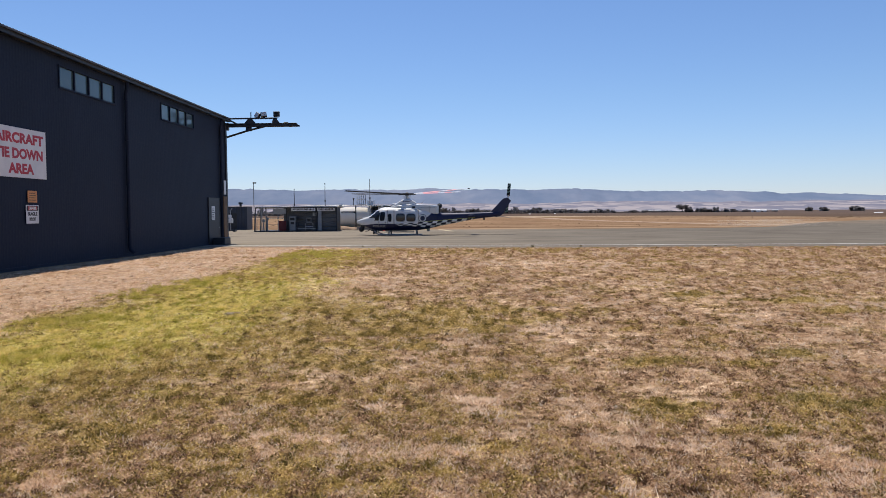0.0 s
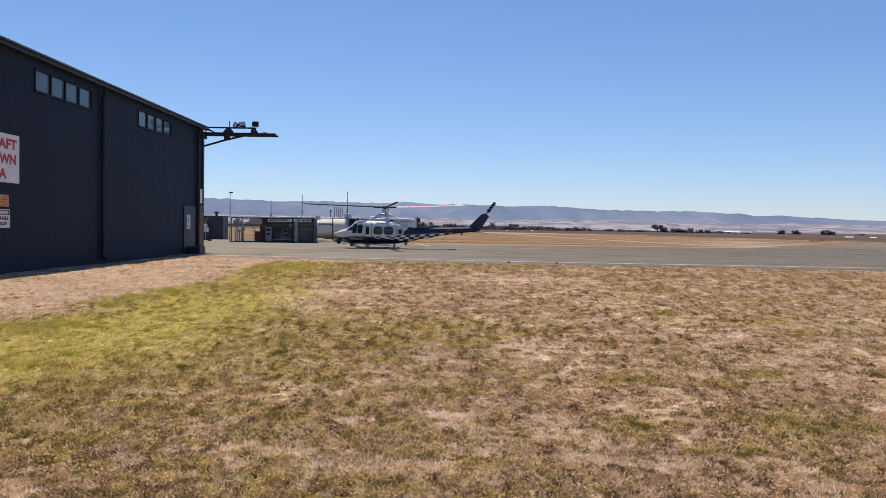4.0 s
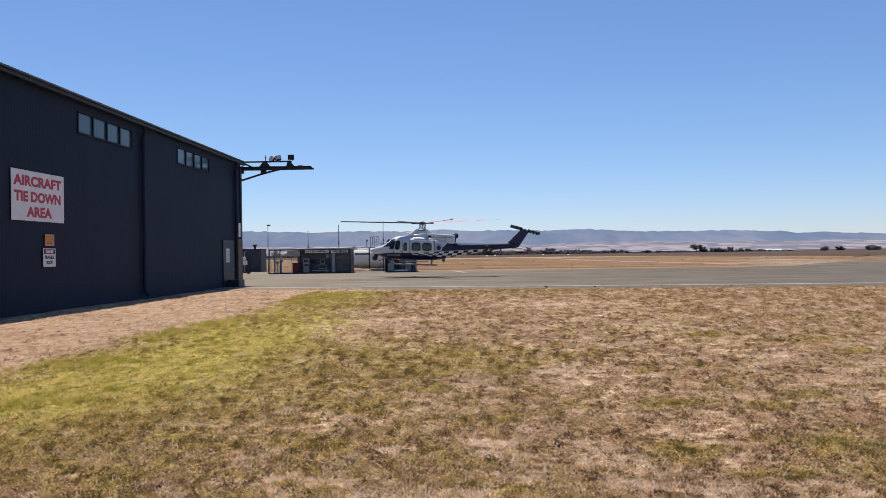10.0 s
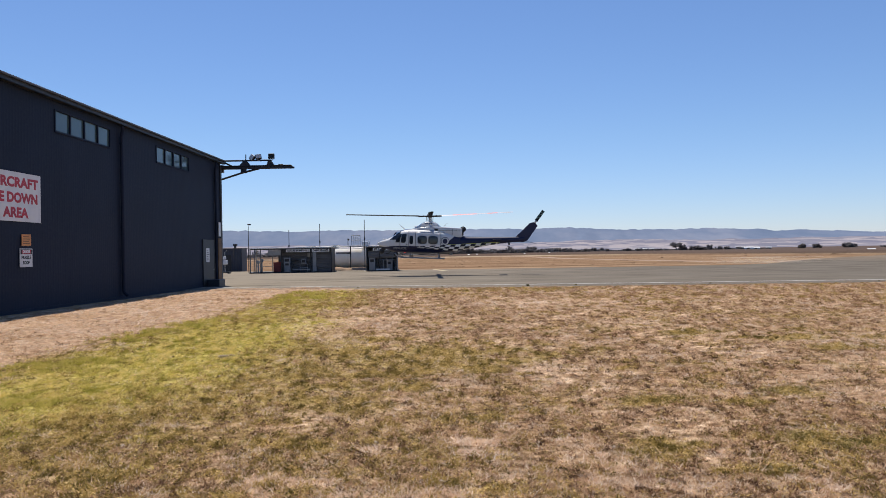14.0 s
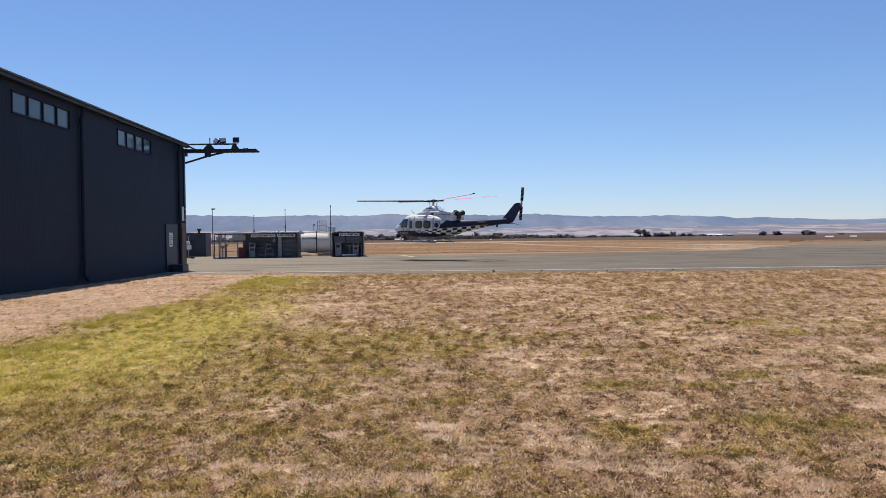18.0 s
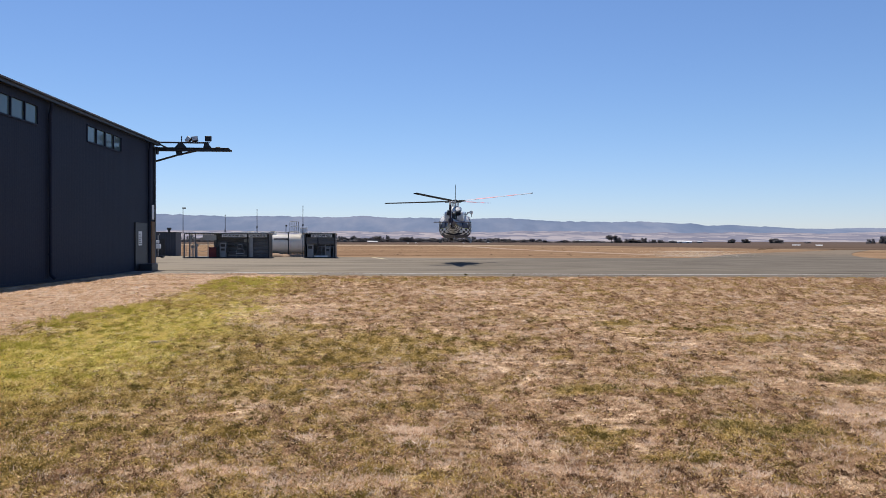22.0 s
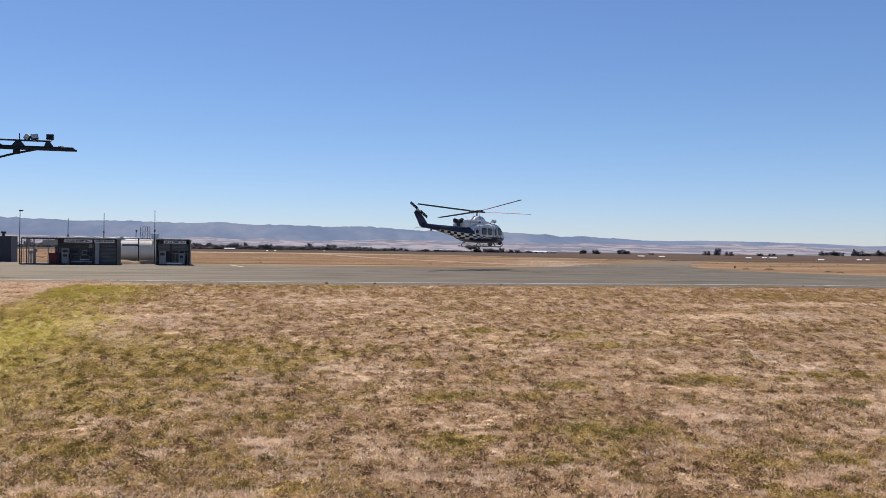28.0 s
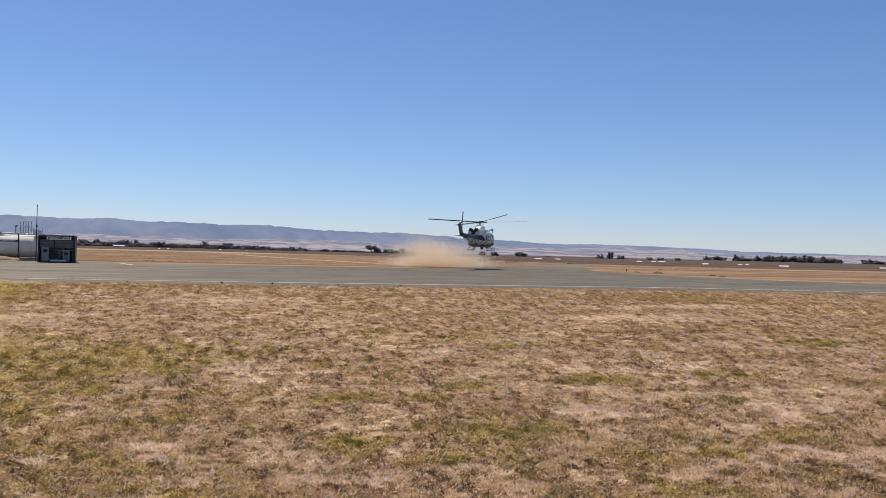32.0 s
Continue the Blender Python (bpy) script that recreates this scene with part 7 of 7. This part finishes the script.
dust_puffs = []


def build_dust():
    r = random.Random(77)
    meshes = [dust_mesh(s) for s in (1, 2, 3, 4)]
    for me in meshes:
        me.materials.append(DUST)
    for i in range(80):
        p = tagged(new("dust_puff", meshes[i % 4]), "loose puff of tan dust stirred up by rotor wash", "dust", "rotor wash dust")
        start = 27.9 + 3.3 * (i / 80) ** 0.9
        # where it is lifted, how far it drifts a second, how high it climbs
        late = max(start - 28.6, 0)
        spot = (38.2 + r.gauss(0, 2.4) - 0.6 * late, 98.5 + r.gauss(0, 1.3))
        drift = (r.uniform(-0.9, 0.6), r.uniform(0.2, 1.4))
        rise = r.uniform(0.0, 0.2) if i % 3 else r.uniform(0.25, 0.75)
        dust_puffs.append((p, start, spot, drift, rise, r.uniform(0, 360)))


build_dust()


def dust_rows(start, spot, drift, rise, turn):
    rows = [(0.0, pose(spot[0], spot[1], -2.2, 0, 0, turn))]
    for t in (start, start + 0.35, start + 1.0, start + 2.0, 32.0):
        if t <= rows[-1][0] or t > 32.0:
            continue
        d = t - start
        z = -2.2 + 2.25 * smooth_step(0, 0.8, d) + rise * d
        rows.append((t, pose(spot[0] + drift[0] * d, spot[1] + drift[1] * d, z, 0, 0, turn + 14 * d)))
    if rows[-1][0] < 32.0:
        d = 32.0 - start
        rows.append((32.0, pose(spot[0] + drift[0] * d, spot[1] + drift[1] * d, 0.05 + rise * d, 0, 0, turn + 14 * d)))
    return rows


# ---- what moves ----
# seconds, x, y, z of the skids under the mast, roll, nose-down pitch, heading
FLIGHT = [
    (0, -4.45, 69.68, -0.09, -0.0, -0.5, 181.0),
    (1, -4.43, 69.68, -0.09, 0.0, -0.2, 181.6),
    (2, -4.40, 69.68, -0.09, 0.0, -0.3, 182.1),
    (3, -4.39, 69.67, -0.08, 0.0, -0.7, 181.3),
    (6, -4.39, 69.67, -0.02, -0.1, -0.6, 180.2),
    (7, -4.50, 68.82, 0.24, -0.2, -2.7, 182.9),
    (8, -4.61, 68.35, 0.51, -0.3, -3.5, 184.2),
    (9, -4.48, 67.96, 0.73, -0.1, -3.6, 183.5),
    (10, -4.22, 67.84, 0.92, 0.0, -2.1, 184.1),
    (11, -3.88, 67.91, 1.13, -0.1, -3.2, 183.2),
    (12, -3.45, 67.32, 1.21, 0.3, -3.4, 181.7),
    (13, -2.87, 66.55, 1.20, 1.3, -3.0, 179.6),
    (14, -2.02, 67.31, 1.35, -0.0, -2.5, 178.3),
    (17, 0.52, 69.60, 1.50, -0.4, 0.1, 157.2),
    (18, 1.21, 69.30, 1.46, -0.3, -1.2, 139.7),
    (19, 1.76, 68.70, 1.39, 0.7, -1.4, 123.1),
    (20, 2.61, 68.45, 1.42, 1.0, -1.9, 112.9),
    (21, 3.85, 68.21, 1.46, 0.1, -2.5, 98.6),
    (22, 5.42, 68.64, 1.66, 0.1, -0.9, 82.9),
    (23, 7.08, 69.61, 2.03, -0.0, -1.2, 69.5),
    (24, 9.19, 70.43, 1.73, 0.0, 0.9, 57.4),
    (25, 11.81, 71.79, 1.73, -0.0, 1.6, 49.3),
    (28, 22.23, 78.21, 2.23, -0.0, 0.9, 33.9),
    (29, 26.89, 81.08, 2.17, 0.0, -0.4, 35.1),
    (30, 31.36, 84.59, 1.97, 0.0, -0.3, 41.4),
    (31, 35.79, 88.61, 2.07, 0.0, -0.9, 47.1),
    (32, 39.81, 92.90, 2.26, -0.0, -0.3, 51.0),
]
# angles of the rotors, known up to the blades' symmetry
ROTOR = [(0, 48), (1, 2), (2, 20), (3, 34), (6, 52), (7, 0), (8, 70), (9, 52), (10, 18), (11, 6), (12, 52), (13, 8), (14, 4), (17, 8), (18, 66), (19, 30), (20, 14), (21, 74), (22, 66), (23, 28), (24, 80), (25, 66), (28, 76), (29, 34), (30, 82), (31, 72), (32, 42)]
TAIL_ROTOR = [(0, 96), (1, 18), (2, 132), (3, 77), (6, 43), (7, 72), (8, 173), (9, 97), (10, 14), (11, 94), (12, 140), (13, 14), (14, 124), (17, 45), (18, 95), (19, 160), (20, 62), (21, 152), (22, 90), (23, 136), (24, 178), (25, 74), (28, 151), (29, 19), (30, 57), (31, 153), (32, 80)]


def spin(table, rate, symmetry, t):
    """Angle at t: a steady rate, bent so that it meets the known angles."""
    turned, last = [], None
    for s, a in table:
        off = (a - rate * s) % symmetry
        if last is not None:
            off += symmetry * round((last - off) / symmetry)
        turned.append((s, off))
        last = off
    for (a, u), (b, v) in zip(turned, turned[1:]):
        if a <= t <= b:
            return rate * t + u + (v - u) * (t - a) / (b - a)
    return rate * t + turned[-1][1]


def disc_tilt(t):
    """How far the rotor disc leans forward of the mast."""
    return 1.2 + 1.2 * smooth_step(4, 8, t)


def disc_lean(t):
    """How far it leans to port."""
    return -2.0 * smooth_step(4, 7, t) - 2.6 * smooth_step(22.5, 25, t) + 1.4 * smooth_step(31, 32, t)


def motions():
    walk(helicopter, [(t, pose(x, y, z, r, p, w)) for t, x, y, z, r, p, w in FLIGHT])
    steps = [i / 30 for i in range(32 * 30 + 1)]
    walk(rotor_hub, [(t, pose(0, 0, 3.55) @ pose(0, 0, 0, disc_lean(t), disc_tilt(t), 0) @ pose(0, 0, 0, 0, 0, spin(ROTOR, 1944.0, 90, t))) for t in steps])
    for puff, start, spot, drift, rise, turn in dust_puffs:
        walk(puff, dust_rows(start, spot, drift, rise, turn))
    walk(tail_hub, [(t, pose(-8.78, -0.36, 3.2) @ pose(0, 0, 0, 0, -spin(TAIL_ROTOR, -840.0, 180, t), 0)) for t in steps])


motions()
